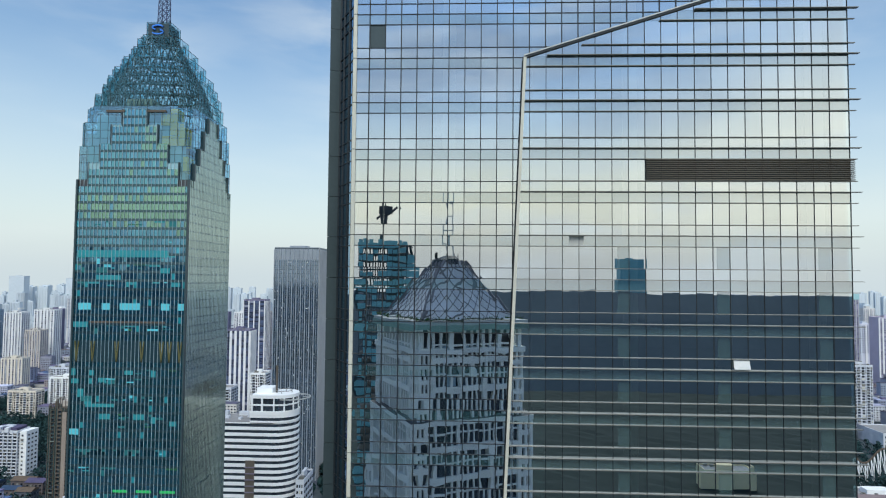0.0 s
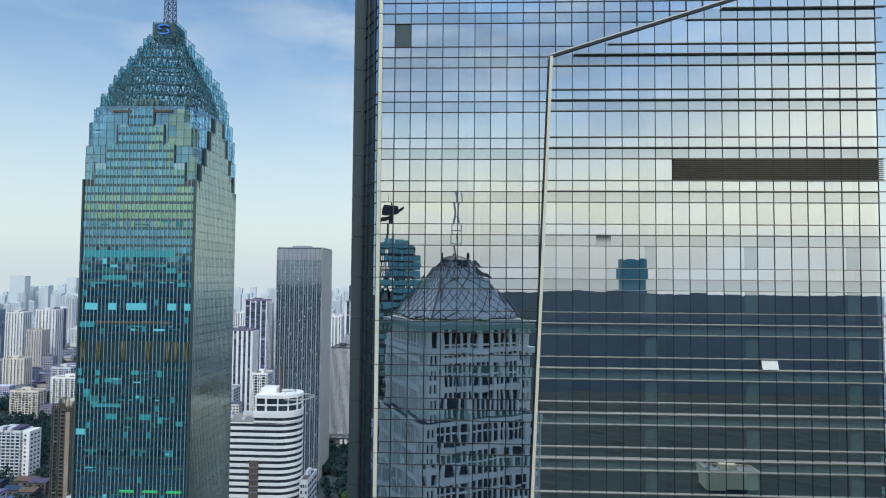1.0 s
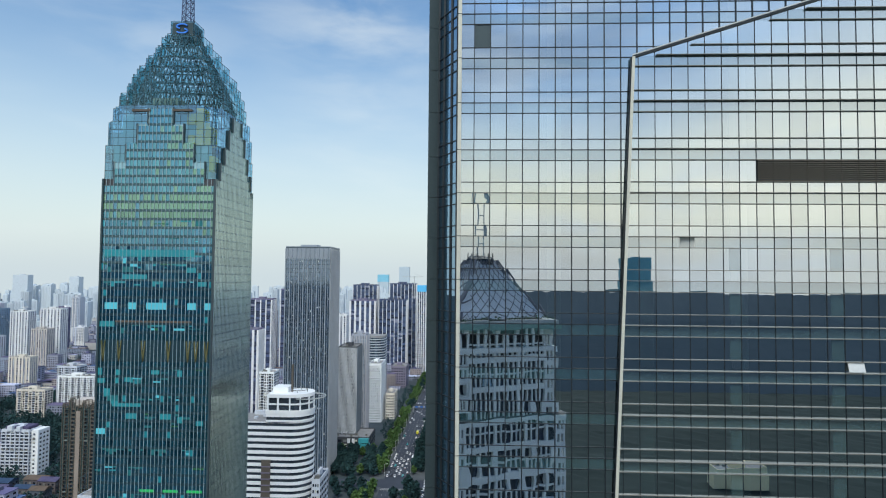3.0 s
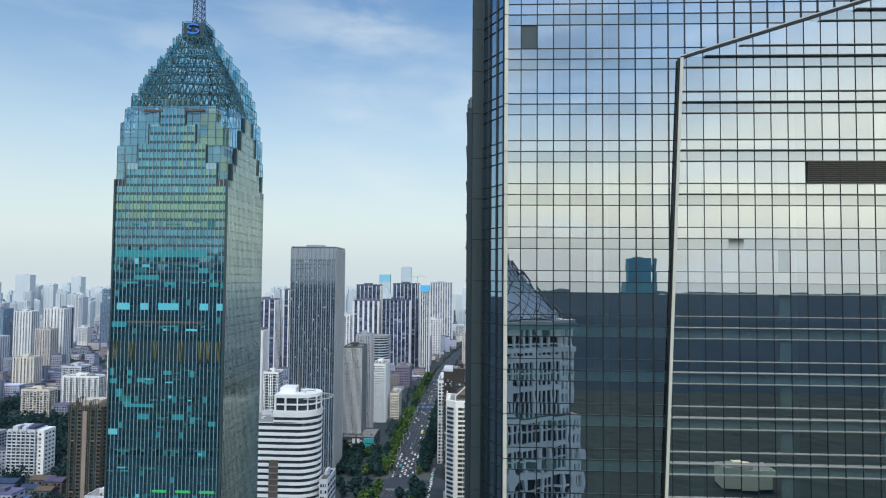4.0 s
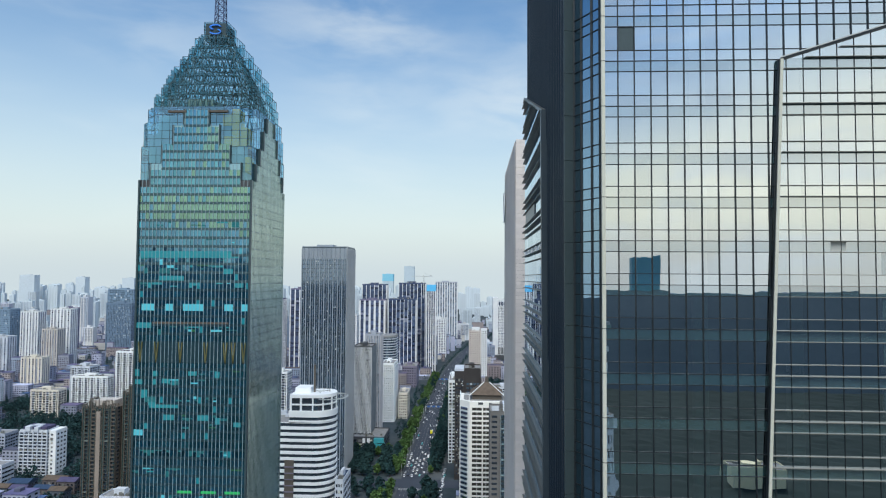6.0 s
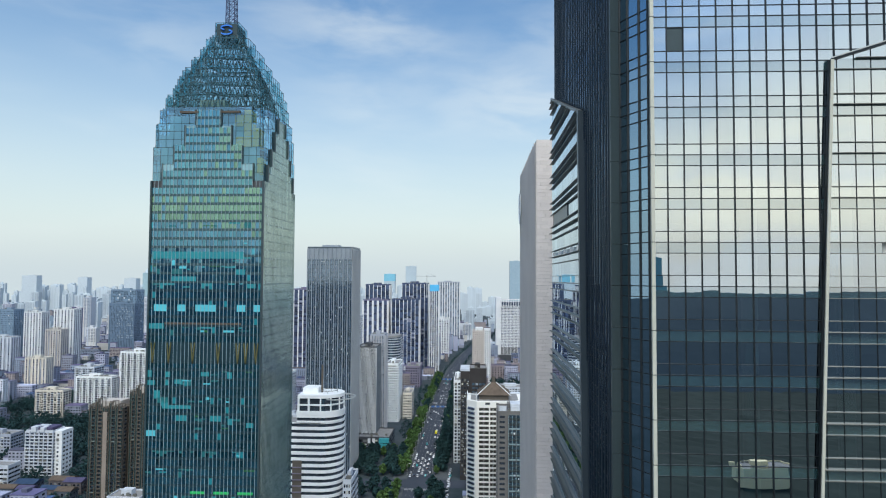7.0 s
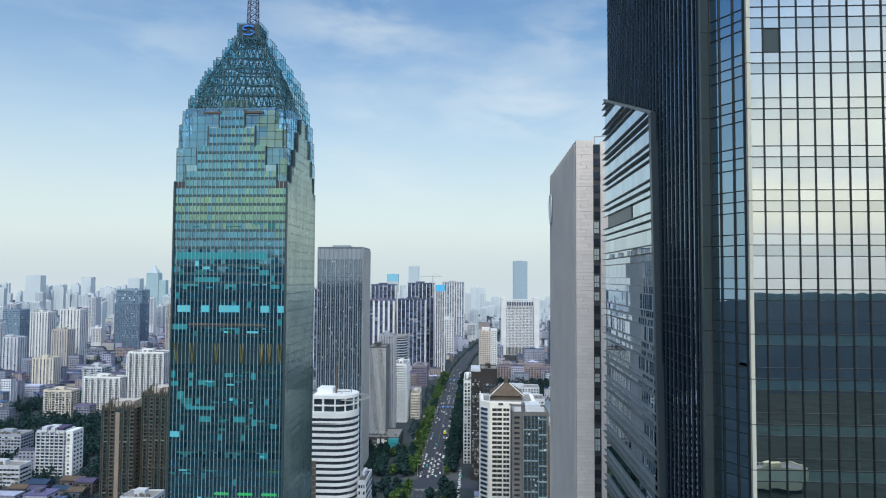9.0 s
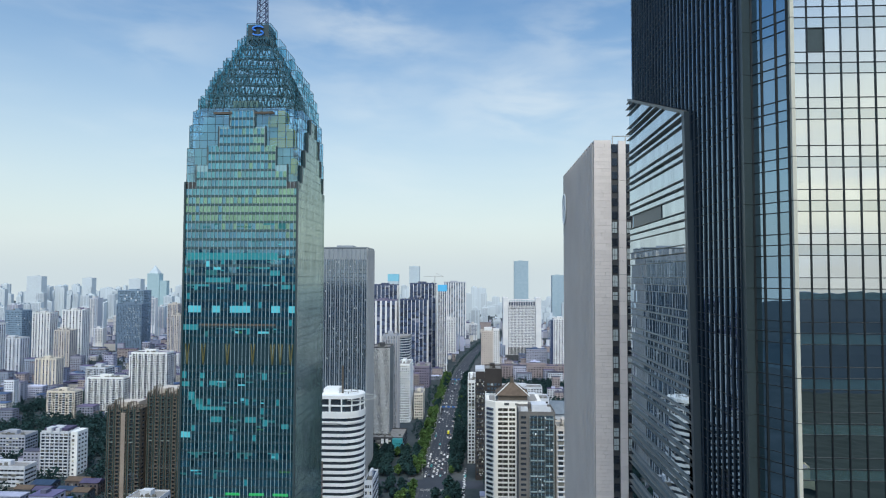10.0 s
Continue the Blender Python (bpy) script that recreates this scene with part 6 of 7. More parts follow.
block("white_office", "pale flat-roofed house at the foot of the brown towers", -299, -274, 470, 488, 28, WHITE_WORN, GLASS_DARK, 6, 4, 3.4)
# small houses with sheet roofs below the western towers
HOUSE_BLUE = surface("dark blue-grey render", (0.06, 0.08, 0.11), (0.12, 0.14, 0.17), 0.9, big=0.3)
HOUSE_BROWN = surface("dark brown render", (0.08, 0.07, 0.075), (0.14, 0.125, 0.13), 0.9, big=0.3)
for x, y, w, d, h, rf in ((-524, 560, 24, 14, 15, ROOF_BLUE), (-440, 545, 15, 10, 8, ROOF_BROWN), (-420, 540, 14, 10, 9, ROOF_PURPLE), (-402, 545, 16, 9, 8, ROOF_BLUE), (-384, 538, 14, 11, 9, ROOF_BROWN), (-430, 552, 18, 14, 10, ROOF_BLUE), (-408, 566, 20, 12, 9, ROOF_BROWN), (-388, 556, 16, 12, 11, ROOF_PURPLE), (-540, 600, 34, 13, 20, ROOF_PURPLE), (-500, 585, 16, 12, 12, ROOF_BLUE), (-366, 560, 18, 14, 10, ROOF_BROWN)):
    ob = block("town_house", ("low white house with a coloured sheet roof" if w > 24 else "low grey house with a coloured sheet roof"), x, x + w, y, y + d, h, WHITE_WORN if w > 24 else (HOUSE_BLUE if w % 4 else HOUSE_BROWN), GLASS_DARK, max(3, int(w / 4)), 3, 3.4, 0.5, 0.45, roof=rf, parapet=False, category="house")
    rb = Build()
    rb.face((x - 0.6, y - 0.6, h), (x + w + 0.6, y - 0.6, h), (x + w + 0.6, y + d / 2, h + 2.4), (x - 0.6, y + d / 2, h + 2.4)).face((x + w + 0.6, y + d + 0.6, h), (x - 0.6, y + d + 0.6, h), (x - 0.6, y + d / 2, h + 2.4), (x + w + 0.6, y + d / 2, h + 2.4))
    rb.face((x - 0.6, y + d + 0.6, h), (x - 0.6, y - 0.6, h), (x - 0.6, y + d / 2, h + 2.4)).face((x + w + 0.6, y - 0.6, h), (x + w + 0.6, y + d + 0.6, h), (x + w + 0.6, y + d / 2, h + 2.4))
    part("pitched_roof", rb, rf, ob)

# ---- behind the eye: what the glass reflects ----
random.seed(8)
PX, PY, TURN_P = -7.3, -85.0, radians(-27.5)
pyr = thing("lattice_roof_tower", "white banded office tower with a lattice pyramid roof and twin masts", "office block", (PX, PY, 0))


def prot(x, y, z):
    c, s = math.cos(TURN_P), math.sin(TURN_P)
    return (PX + x * c - y * s, PY + x * s + y * c, z)


def pbox(bld, x0, x1, y0, y1, z0, z1):
    return bld.box(PX + x0, PX + x1, PY + y0, PY + y1, z0, z1, TURN_P, (PX, PY))


UPPER, LOWER, SET = 17.2, 19.2, 151.0
TILE = surface("bright white tiles", (0.88, 0.88, 0.83), (0.93, 0.93, 0.88), 0.5)
part("glass_body", pbox(Build(), -UPPER + 0.9, UPPER - 0.9, -UPPER + 0.9, UPPER - 0.9, SET, 171), GLASS_DARK, pyr)
part("glass_body", pbox(Build(), -LOWER + 0.9, LOWER - 0.9, -LOWER + 0.9, LOWER - 0.9, 0, SET - 0.1), GLASS_DARK, pyr)


def on_side(side, o0, o1, d0, d1, z0, z1):
    """A box on one of the four faces: o along the face, d out from the axis."""
    b = Build()
    if side == 0:
        return pbox(b, o0, o1, d0, d1, z0, z1)
    if side == 1:
        return pbox(b, -d1, -d0, o0, o1, z0, z1)
    if side == 2:
        return pbox(b, -o1, -o0, -d1, -d0, z0, z1)
    return pbox(b, d0, d1, -o1, -o0, z0, z1)


BLIND_PALE = surface("pale blue blinds behind glass", (0.3, 0.42, 0.5), (0.4, 0.52, 0.58), 0.5)
for side in range(4):
    for half, z0, z1, bands in ((UPPER, SET, 171.0, (167.0, 158.6)), (LOWER, 60.0, SET, [142.4 - 8.3 * k for k in range(10)])):
        for z in bands:
            part("band", on_side(side, -half + 4.3, half - 4.3, half - 0.7, half + 0.15, z, z + 1.7), TILE, pyr)
            part("thin_band", on_side(side, -half + 4.3, half - 4.3, half - 0.75, half - 0.3, z + 5.0, z + 5.5), TILE, pyr)
        n = 12
        for k in range(n + 1):
            o = -half + 4.4 + (2 * half - 8.8) * k / n
            w = 0.55 if k % 4 == 0 else 0.26
            part("pilaster", on_side(side, o - w, o + w, half - 0.8, half + (0.3 if k % 4 == 0 else 0.0), z0, z1), TILE, pyr)
        for s in (-1, 1):
            a, b = sorted((s * half, s * (half - 4.3)))
            for u, v in ((a, a + 0.75), (a + 1.75, a + 2.55), (b - 0.75, b)):
                part("corner_pier", on_side(side, u, v, half - 0.85, half + 0.1, z0, z1), TILE, pyr)
            z = z1 - 1.4
            while z > z0:
                part("corner_sill", on_side(side, a, b, half - 0.85, half + 0.08, z, z + 1.4), TILE, pyr)
                z -= 4.15
        for k in range(5):
            o = random.uniform(-half + 5, half - 8)
            z = random.choice(bands) + 1.8
            part("window_blind", on_side(side, o, o + 2.2, half - 0.89, half - 0.82, z, z + 3.0), BLIND_PALE, pyr)
part("setback_cornice", pbox(Build(), -LOWER - 0.25, LOWER + 0.25, -LOWER - 0.25, LOWER + 0.25, SET - 1.0, SET + 0.3), TILE, pyr)
part("setback_deck", pbox(Build(), -LOWER, LOWER, -LOWER, LOWER, SET + 0.3, SET + 0.36), GREY_DARK, pyr)
for k in range(11):
    o = -16 + 32 * k / 10
    for s in (-1, 1):
        part("gallery_column", pbox(Build(), o - 0.5, o + 0.5, s * 16.5 - 0.5, s * 16.5 + 0.5, 170, 176.6), TILE, pyr)
        part("gallery_column", pbox(Build(), s * 16.5 - 0.5, s * 16.5 + 0.5, o - 0.5, o + 0.5, 170, 176.6), TILE, pyr)
part("gallery_floor", pbox(Build(), -UPPER - 0.5, UPPER + 0.5, -UPPER - 0.5, UPPER + 0.5, 169.6, 171.2), TILE, pyr)
part("gallery_core", pbox(Build(), -14, 14, -14, 14, 171.2, 176.6), GREY_DARK, pyr)
part("eave", pbox(Build(), -18.6, 18.6, -18.6, 18.6, 176.6, 178.2), surface("green-grey eave", (0.2, 0.3, 0.27), (0.28, 0.4, 0.35), 0.7), pyr)
part("eave_rail", pbox(Build(), -18.2, 18.2, -18.2, 18.2, 178.2, 179.2), METAL_PALE, pyr)
plants = Build()
rp = random.Random(6)
for _ in range(500):
    a, s = rp.uniform(-17.6, 17.6), rp.choice((-1, 1))
    u, v = (a, s * rp.uniform(15.6, 17.8)) if rp.random() < 0.5 else (s * rp.uniform(15.6, 17.8), a)
    c = Vector(prot(u, v, 179.2 + rp.random() * 1.1))
    e1 = Vector((rp.gauss(0, 1), rp.gauss(0, 1), rp.gauss(0, 1))).normalized() * 0.28
    e2 = e1.cross(Vector((rp.gauss(0, 1), rp.gauss(0, 1), rp.gauss(0, 1)))).normalized() * 0.25
    plants.face(c - e1, c + e2, c + e1, c - e2)
part("roof_plants", plants, LEAF, pyr, "green planting along the roof edge", kind="stuff")
roofp = Build()
E0, E1 = 14.6, 3.4
cs = [(-1, -1), (1, -1), (1, 1), (-1, 1)]
for (a, b), (c, d) in zip(cs, cs[1:] + cs[:1]):
    roofp.face(prot(a * E0, b * E0, 179.6), prot(c * E0, d * E0, 179.6), prot(c * E1, d * E1, 196.6), prot(a * E1, b * E1, 196.6))
roofp.face(*[prot(a * E1, b * E1, 196.6) for a, b in cs])
part("roof_skin", roofp, surface("pale roof sheet", (0.8, 0.8, 0.81), (0.86, 0.86, 0.87), 0.6), pyr)
latt = Build()
for (a, b), (c, d) in zip(cs, cs[1:] + cs[:1]):
    def on(u, v, lift=0.5):
        r = E0 + (E1 - E0) * v + lift
        p = (a + (c - a) * u, b + (d - b) * u)
        return prot(p[0] * r, p[1] * r, 179.8 + 17.2 * v)
    n = 6
    for k in range(-n, n + 1):
        for sgn in (1, -1):
            pts = []
            for j in range(9):
                v = j / 8
                u = (k / n if sgn == 1 else 1 - k / n) + sgn * v * 0.75
                if 0 <= u <= 1:
                    pts.append(on(u, v))
            for p, q in zip(pts, pts[1:]):
                latt.bar(p, q, 0.22)
    latt.bar(on(0, 0), on(0, 1), 0.6)
part("lattice", latt, surface("grey lattice steel", (0.13, 0.135, 0.155), (0.2, 0.205, 0.225), 0.5), pyr, "grey steel roof lattice")
cap = Build()
for k in range(16):
    a, b = 2 * math.pi * k / 16, 2 * math.pi * (k + 1) / 16
    for r0, r1, z0, z1 in ((4.6, 4.0, 195.6, 197.4), (4.0, 2.2, 197.4, 198.6)):
        cap.face(prot(r0 * math.cos(a), r0 * math.sin(a), z0), prot(r0 * math.cos(b), r0 * math.sin(b), z0), prot(r1 * math.cos(b), r1 * math.sin(b), z1), prot(r1 * math.cos(a), r1 * math.sin(a), z1))
    if k % 2 == 0:
        cap.bar(prot(3.6 * math.cos(a), 3.6 * math.sin(a), 197.2), prot(3.6 * math.cos(a), 3.6 * math.sin(a), 199.4), 0.25)
part("roof_cap", cap, METAL_DARK, pyr, "dark round cap with a ring of short posts")
for s in (-1, 1):
    part("mast", pbox(Build(), s * 1.3 - 0.16, s * 1.3 + 0.16, -0.16, 0.16, 198.6, 219), METAL_PALE, pyr)
for k in range(4):
    part("mast_ring", pbox(Build(), -1.4, 1.4, -0.1, 0.1, 202 + 4.5 * k, 202.3 + 4.5 * k), METAL_PALE, pyr)
site = thing("unfinished_tower", "teal glazed tower under construction with open floors", "skyscraper", (-42, -220, 0))
part("core", Build().box(-42.5, -36.5, -228, -211.4, 0, 210), surface("dark olive core wall", (0.05, 0.055, 0.04), (0.08, 0.085, 0.065), 0.9), site)
NET = surface("teal safety net", (0.17, 0.42, 0.47), (0.25, 0.54, 0.58), 0.6, big=0.3)
rn_ = random.Random(23)
for k in range(53):
    z = 4.0 * k - 0.2
    bar_part("slab", -58, -33.2, -233, -210.4, z, z + 0.55, STEEL, site)
    for j in range(7):
        if rn_.random() < (0.45 if j in (1, 2, 3) else 0.97):
            a = -58 + 3.55 * j
            bar_part("net_panel", a + 0.2, a + 3.4, -210.35, -210.2, z + 0.6, z + rn_.uniform(2.8, 3.95), NET, site)
    if k < 51:
        bar_part("wing_panel", -33.0, -28, -214, -210.2, z + 0.1, z + 3.7, NET, site)
for k in range(8):
    x = -58 + 3.55 * k
    bar_part("column", x - 0.35, x + 0.35, -211, -210.4, 130, 209, STEEL, site)
    bar_part("column", x - 0.35, x + 0.35, -222, -221.4, 130, 209, STEEL, site)
part("roof_rim", Build().box(-58.5, -32.6, -211, -210.1, 207.6, 209.4), NET, site)
jib = Build().bar((-46, -218, 209), (-46, -218, 226), 1.6).bar((-50, -218, 222), (-38, -218, 229), 1.4).bar((-46, -218, 226), (-46, -218, 236), 0.5)
jib.box(-48, -42, -219.5, -216.5, 225, 229.5)
solid("tower_crane", jib, GREY_DARK, "dark tower crane on the unfinished tower", "crane")
# Haze is put into the teal facade colour.
block("distant_tower", "teal glass tower beyond the wooded hill", 336, 394, -1396, -1356, 240, surface("hazy teal facade", (0.16, 0.36, 0.42), (0.22, 0.44, 0.5), 0.6, bump=0), GLASS_BLUE, 10, 6, 4.0, category="skyscraper")
block("rear_house", "cream stepped house among the park trees", 205, 250, -486, -466, 26, surface("bright cream render", (0.88, 0.76, 0.46), (0.9, 0.8, 0.54), 0.85), GLASS_DARK, 6, 3, 4.0, category="building")
hill = Build()
N = 700
for j in range(7):
    for i in range(N + 1):
        x = -4000 + 8000 * i / N
        h = [0, 60, 118, 168, 143, 70, 0][j]
        z = h * (1 + 0.03 * noise.noise((x * 0.0023, 0.4, 0)) + 0.02 * noise.noise((x * 0.012, 0, 3)) + (0.014 * noise.noise((x * 0.06, 0, 8)) if j == 3 else 0))
        hill.v.append((x, -980 - 70 * j, max(z, -1)))
for j in range(6):
    for i in range(N):
        k = j * (N + 1) + i
        hill.f.append((k, k + N + 1, k + N + 2, k + 1))
# Woodland colour is greyed and blued to carry haze.
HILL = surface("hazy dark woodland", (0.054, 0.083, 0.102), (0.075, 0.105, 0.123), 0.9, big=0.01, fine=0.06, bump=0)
solid("wooded_hill", hill, HILL, "dark wooded ridge behind the city, blue-grey with haze tint", "hill", "stuff")
# Out of view; gives the splayed corner's panes a dark ridge to reflect.
west = Build()
for j in range(6):
    for i in range(41):
        y = -1400 + 1700 * i / 40
        h = [0, 90, 170, 205, 130, 0][j] * min(1.0, i / 6, (40 - i) / 6)
        west.v.append((-1500 - 80 * j, y, max(-1, h * (1 + 0.25 * noise.noise((y * 0.004, j * 0.5, 9)) + 0.08 * noise.noise((y * 0.02, j, 4))))))
for j in range(5):
    for i in range(40):
        k = j * 41 + i
        west.f.append((k, k + 1, k + 42, k + 41))
solid("wooded_hill", west, HILL, "dark haze-tinted wooded hill west of the city", "hill", "stuff")

far_hill = Build()
for j in range(4):
    for i in range(501):
        x = -5000 + 10000 * i / 500
        h = [0, 90, 128, 0][j]
        far_hill.v.append((x, -2800 - 150 * j, max(-1, h * (1 + 0.03 * noise.noise((x * 0.0014, j * 0.4, 7)) + 0.03 * noise.noise((x * 0.008, j, 2)) + 0.05 * noise.noise((x * 0.03, j, 5))))))
for j in range(3):
    for i in range(500):
        k = j * 501 + i
        far_hill.f.append((k, k + 501, k + 502, k + 1))
# Paler, bluer colour puts more haze on the farther ridge.
solid("wooded_hill", far_hill, surface("far ridge in haze tint", (0.13, 0.165, 0.23), (0.17, 0.205, 0.27), 0.9, big=0.003, fine=0.02, bump=0), "ridge far behind the city, pale blue-grey with haze tint", "hill", "stuff")
canopy = Build()
NX, NY = 110, 60
for j in range(NY + 1):
    for i in range(NX + 1):
        x, y = -900 + 1800 * i / NX, -960 + 840 * j / NY
        rough_z = 9 + 2.5 * noise.noise((x * 0.07, y * 0.07, 0)) + 1.6 * noise.noise((x * 0.19, y * 0.19, 2))
        canopy.v.append((x + 5 * noise.noise((x, y, 5)), y, rough_z))
for j in range(NY):
    for i in range(NX):
        k = j * (NX + 1) + i
        canopy.f.append((k, k + 1, k + NX + 2, k + NX + 1))
solid("rear_woods", canopy, surface("dark canopy", (0.006, 0.018, 0.018), (0.013, 0.03, 0.027), 0.9, big=0.15, fine=0.8, bump=0), "dark green park canopy behind the avenue", "trees", "stuff")

# ---- low city, far city ----
TAKEN = [(-200, -40, 380, 1100)] + [(-106 + bend(y), -52 + bend(y + 60), y, y + 60) for y in range(1100, 2300, 60)]
for ob in list(scene.collection.objects):
    if ob.type == "EMPTY" and not ob.parent:
        xs, ys = [], []
        for ch in ob.children:
            if ch.type == "MESH" and ch.name.split(".")[0] in ("wall", "body", "glass_body", "core"):
                m = ch.matrix_basis.translation
                for v in ch.data.vertices:
                    xs.append(v.co.x + ob.location.x + m.x)
                    ys.append(v.co.y + ob.location.y + m.y)
        if xs:
            TAKEN.append((min(xs) - 8, max(xs) + 8, min(ys) - 8, max(ys) + 8))


def free(x0, x1, y0, y1):
    return all(x1 < a or x0 > b or y1 < c or y0 > d for a, b, c, d in TAKEN)


WOODS = [(-640, -500, 640, 840), (-420, -345, 720, 800), (-108, -100, 625, 900), (-190, -150, 660, 720), (-470, -345, 520, 600), (-520, -400, 640, 830), (-415, -340, 600, 720), (20, 110, 900, 1000), (-700, -610, 870, 1000), (300, 460, 600, 780), (0, 120, 1060, 1180), (20, 110, 780, 836)]
low, low_roof, low_win, fars = Build(), Build(), Build(), [Build(), Build(), Build()]
random.seed(33)
for _ in range(8000):
    y = 440 + 2300 * random.random() ** 1.3
    x = random.uniform(-0.95, 0.75) * (y + 120)
    w, d = random.uniform(9, 26), random.uniform(9, 18)
    if y > 1250:
        w, d = w * 0.75, d * 0.75
    if random.random() < 0.22:
        w, d = random.uniform(25, 50), random.uniform(10, 14)
    if not free(x, x + w, y, y + d) or any(a < x + w and x < b and c < y + d and y < e for a, b, c, e in WOODS):
        continue
    if 590 < y + d and y < 624:
        continue
    h = random.choice((7, 10, 14, 18, 21)) if random.random() < 0.85 else random.uniform(24, 40)
    low.box(x, x + w, y, y + d, 0, h)
    if y < 1500:
        for k in range(int(h // 3.4)):
            nb = max(2, int(w / 3.6))
            for c in range(nb):
                a = x + w * (c + 0.22) / nb
                low_win.box(a, a + w * 0.52 / nb, y - 0.07, y + 0.05, 3.4 * k + 1.0, 3.4 * k + 2.5)
            if x < 0:
                for c in range(2):
                    a = y + d * (c + 0.25) / 2
                    low_win.box(x + w - 0.05, x + w + 0.07, a, a + d * 0.22, 3.4 * k + 1.0, 3.4 * k + 2.5)
    low_roof.box(x - 0.3, x + w + 0.3, y - 0.3, y + d + 0.3, h + 0.01, h + 0.7)
    if random.random() < 0.5:
        low_roof.box(x + w * 0.3, x + w * 0.55, y + d * 0.3, y + d * 0.7, h + 0.7, h + 3.2)
    TAKEN.append((x, x + w, y, y + d)) if len(TAKEN) < 900 else None
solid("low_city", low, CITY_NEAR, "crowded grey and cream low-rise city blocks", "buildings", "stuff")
solid("low_city_windows", low_win, GLASS_DARK, "dark windows of the low city blocks", "windows", "stuff")
solid("low_city_roofs", low_roof, CITY_ROOF, "violet-grey and pale flat roofs of low blocks", "roofs", "stuff")
far_win = [Build(), Build()]
for _ in range(1100):
    y = random.uniform(1500, 4600)
    x = random.uniform(-0.92, 0.75) * (y + 150)
    if (-140 + bend(y) < x < -40 + bend(y) and y < 2300) or (-45 < x < 125 and y < 1560):
        continue
    w, d = random.uniform(18, 40), random.uniform(14, 25)
    h = random.choice((40, 60, 80, 95, 110, 130)) * random.uniform(0.7, 1.15) * (1.0 if y < 3000 else 1.2)
    if not free(x, x + w, y, y + d):
        continue
    if 0 < x < 0.11 * y:
        h *= 0.4
    h = min(h, 138 if y < 2200 else 152 if y < 2900 else 136)
    if y > 2900:
        w *= random.choice((1.0, 1.3, 1.7))
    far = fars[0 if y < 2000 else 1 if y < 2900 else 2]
    far.box(x, x + w, y, y + d, 0, h)
    far.box(x + w * 0.3, x + w * 0.6, y + 3, y + d - 3, h, h + 5)
    for k in range(3):
        a = x + w * (0.12 + 0.3 * k)
        far.box(a, a + w * 0.12, y - 1.2, y, 0, h - 2)
    if y < 2700:
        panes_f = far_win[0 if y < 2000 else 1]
        for r in range(int(h * 0.35 / 4), int(h / 4)):
            for k in range(6):
                a = x + w * (0.03 + 0.16 * k + 0.02 * (k % 2))
                panes_f.face((a, y - 1.3, 4 * r + 0.6), (a + w * 0.09, y - 1.3, 4 * r + 0.6), (a + w * 0.09, y - 1.3, 4 * r + 2.6), (a, y - 1.3, 4 * r + 2.6))
# Window colours carry the haze, paler in the farther band.
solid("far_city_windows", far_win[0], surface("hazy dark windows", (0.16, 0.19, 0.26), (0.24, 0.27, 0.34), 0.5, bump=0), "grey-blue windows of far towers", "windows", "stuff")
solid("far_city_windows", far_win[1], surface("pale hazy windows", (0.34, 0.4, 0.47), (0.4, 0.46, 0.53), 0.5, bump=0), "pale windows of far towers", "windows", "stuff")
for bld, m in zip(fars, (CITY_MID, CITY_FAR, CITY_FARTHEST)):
    solid("far_city", bld, m, "pale high-rise city far off, haze in its colours", "buildings", "stuff")

# ---- trees ----
def leaf_crown(bld, x, y, z, r, h, n, rnd_):
    for _ in range(n):
        t, u = rnd_.uniform(0, 2 * math.pi), rnd_.random()
        lump = 0.75 + 0.3 * math.sin(3 * t + x) + 0.15 * math.sin(5 * t + u * 6)
        q = r * lump * (rnd_.random() ** 0.35) * math.sin(math.pi * min(0.97, 0.12 + 0.85 * u))
        c = Vector((x + q * math.cos(t), y + q * math.sin(t), z + h * u))
        s = r * rnd_.uniform(0.11, 0.24)
        e1 = Vector((rnd_.gauss(0, 1), rnd_.gauss(0, 1), rnd_.gauss(0, 0.6))).normalized() * s
        e2 = e1.cross(Vector((rnd_.gauss(0, 1), rnd_.gauss(0, 1), rnd_.gauss(0, 1)))).normalized() * s
        bld.face(c - e1 - e2 * 0.6, c + e1 * 0.4 - e2, c + e1 + e2 * 0.6, c - e1 * 0.4 + e2)


def make_tree(name, label, r, h, leafmat, seed, at):
    r_ = random.Random(seed)
    ob = thing(name, label, "tree", (0, 0, 0), group="street trees")
    tr = Build()
    ring0, ring1 = [(0.28 * math.cos(a), 0.28 * math.sin(a)) for a in [k * math.pi / 3 for k in range(6)]], None
    tr.prism(ring0, 0, h * 0.4)
    for k in range(4):
        a = k * 1.6 + r_.random()
        tr.bar((0, 0, h * 0.3), (r * 0.5 * math.cos(a), r * 0.5 * math.sin(a), h * 0.62), 0.16)
    part("trunk", tr, BARK, ob)
    cr = Build()
    leaf_crown(cr, 0, 0, h * 0.25, r, h * 0.75, 320, r_)
    part("crown", cr, leafmat, ob)
    ob.location = at
    return ob


random.seed(3)
kinds = [make_tree("street_tree", "bright green street tree beside the avenue", 4.6, 11, LEAF, 1, (-99, 470, 0)), make_tree("street_tree", "dark green street tree beside the avenue", 5.2, 12, LEAF_DARK, 2, (-56, 470, 0))]
def plant(kind, x, y, lo=0.7, hi=1.3):
    k = random.uniform(lo, hi)
    copy_thing(kinds[kind], pose(x + bend(y), y, 0, 0, 0, random.uniform(0, 360)) @ Matrix.Diagonal((k, k, k * random.uniform(0.85, 1.1), 1)))


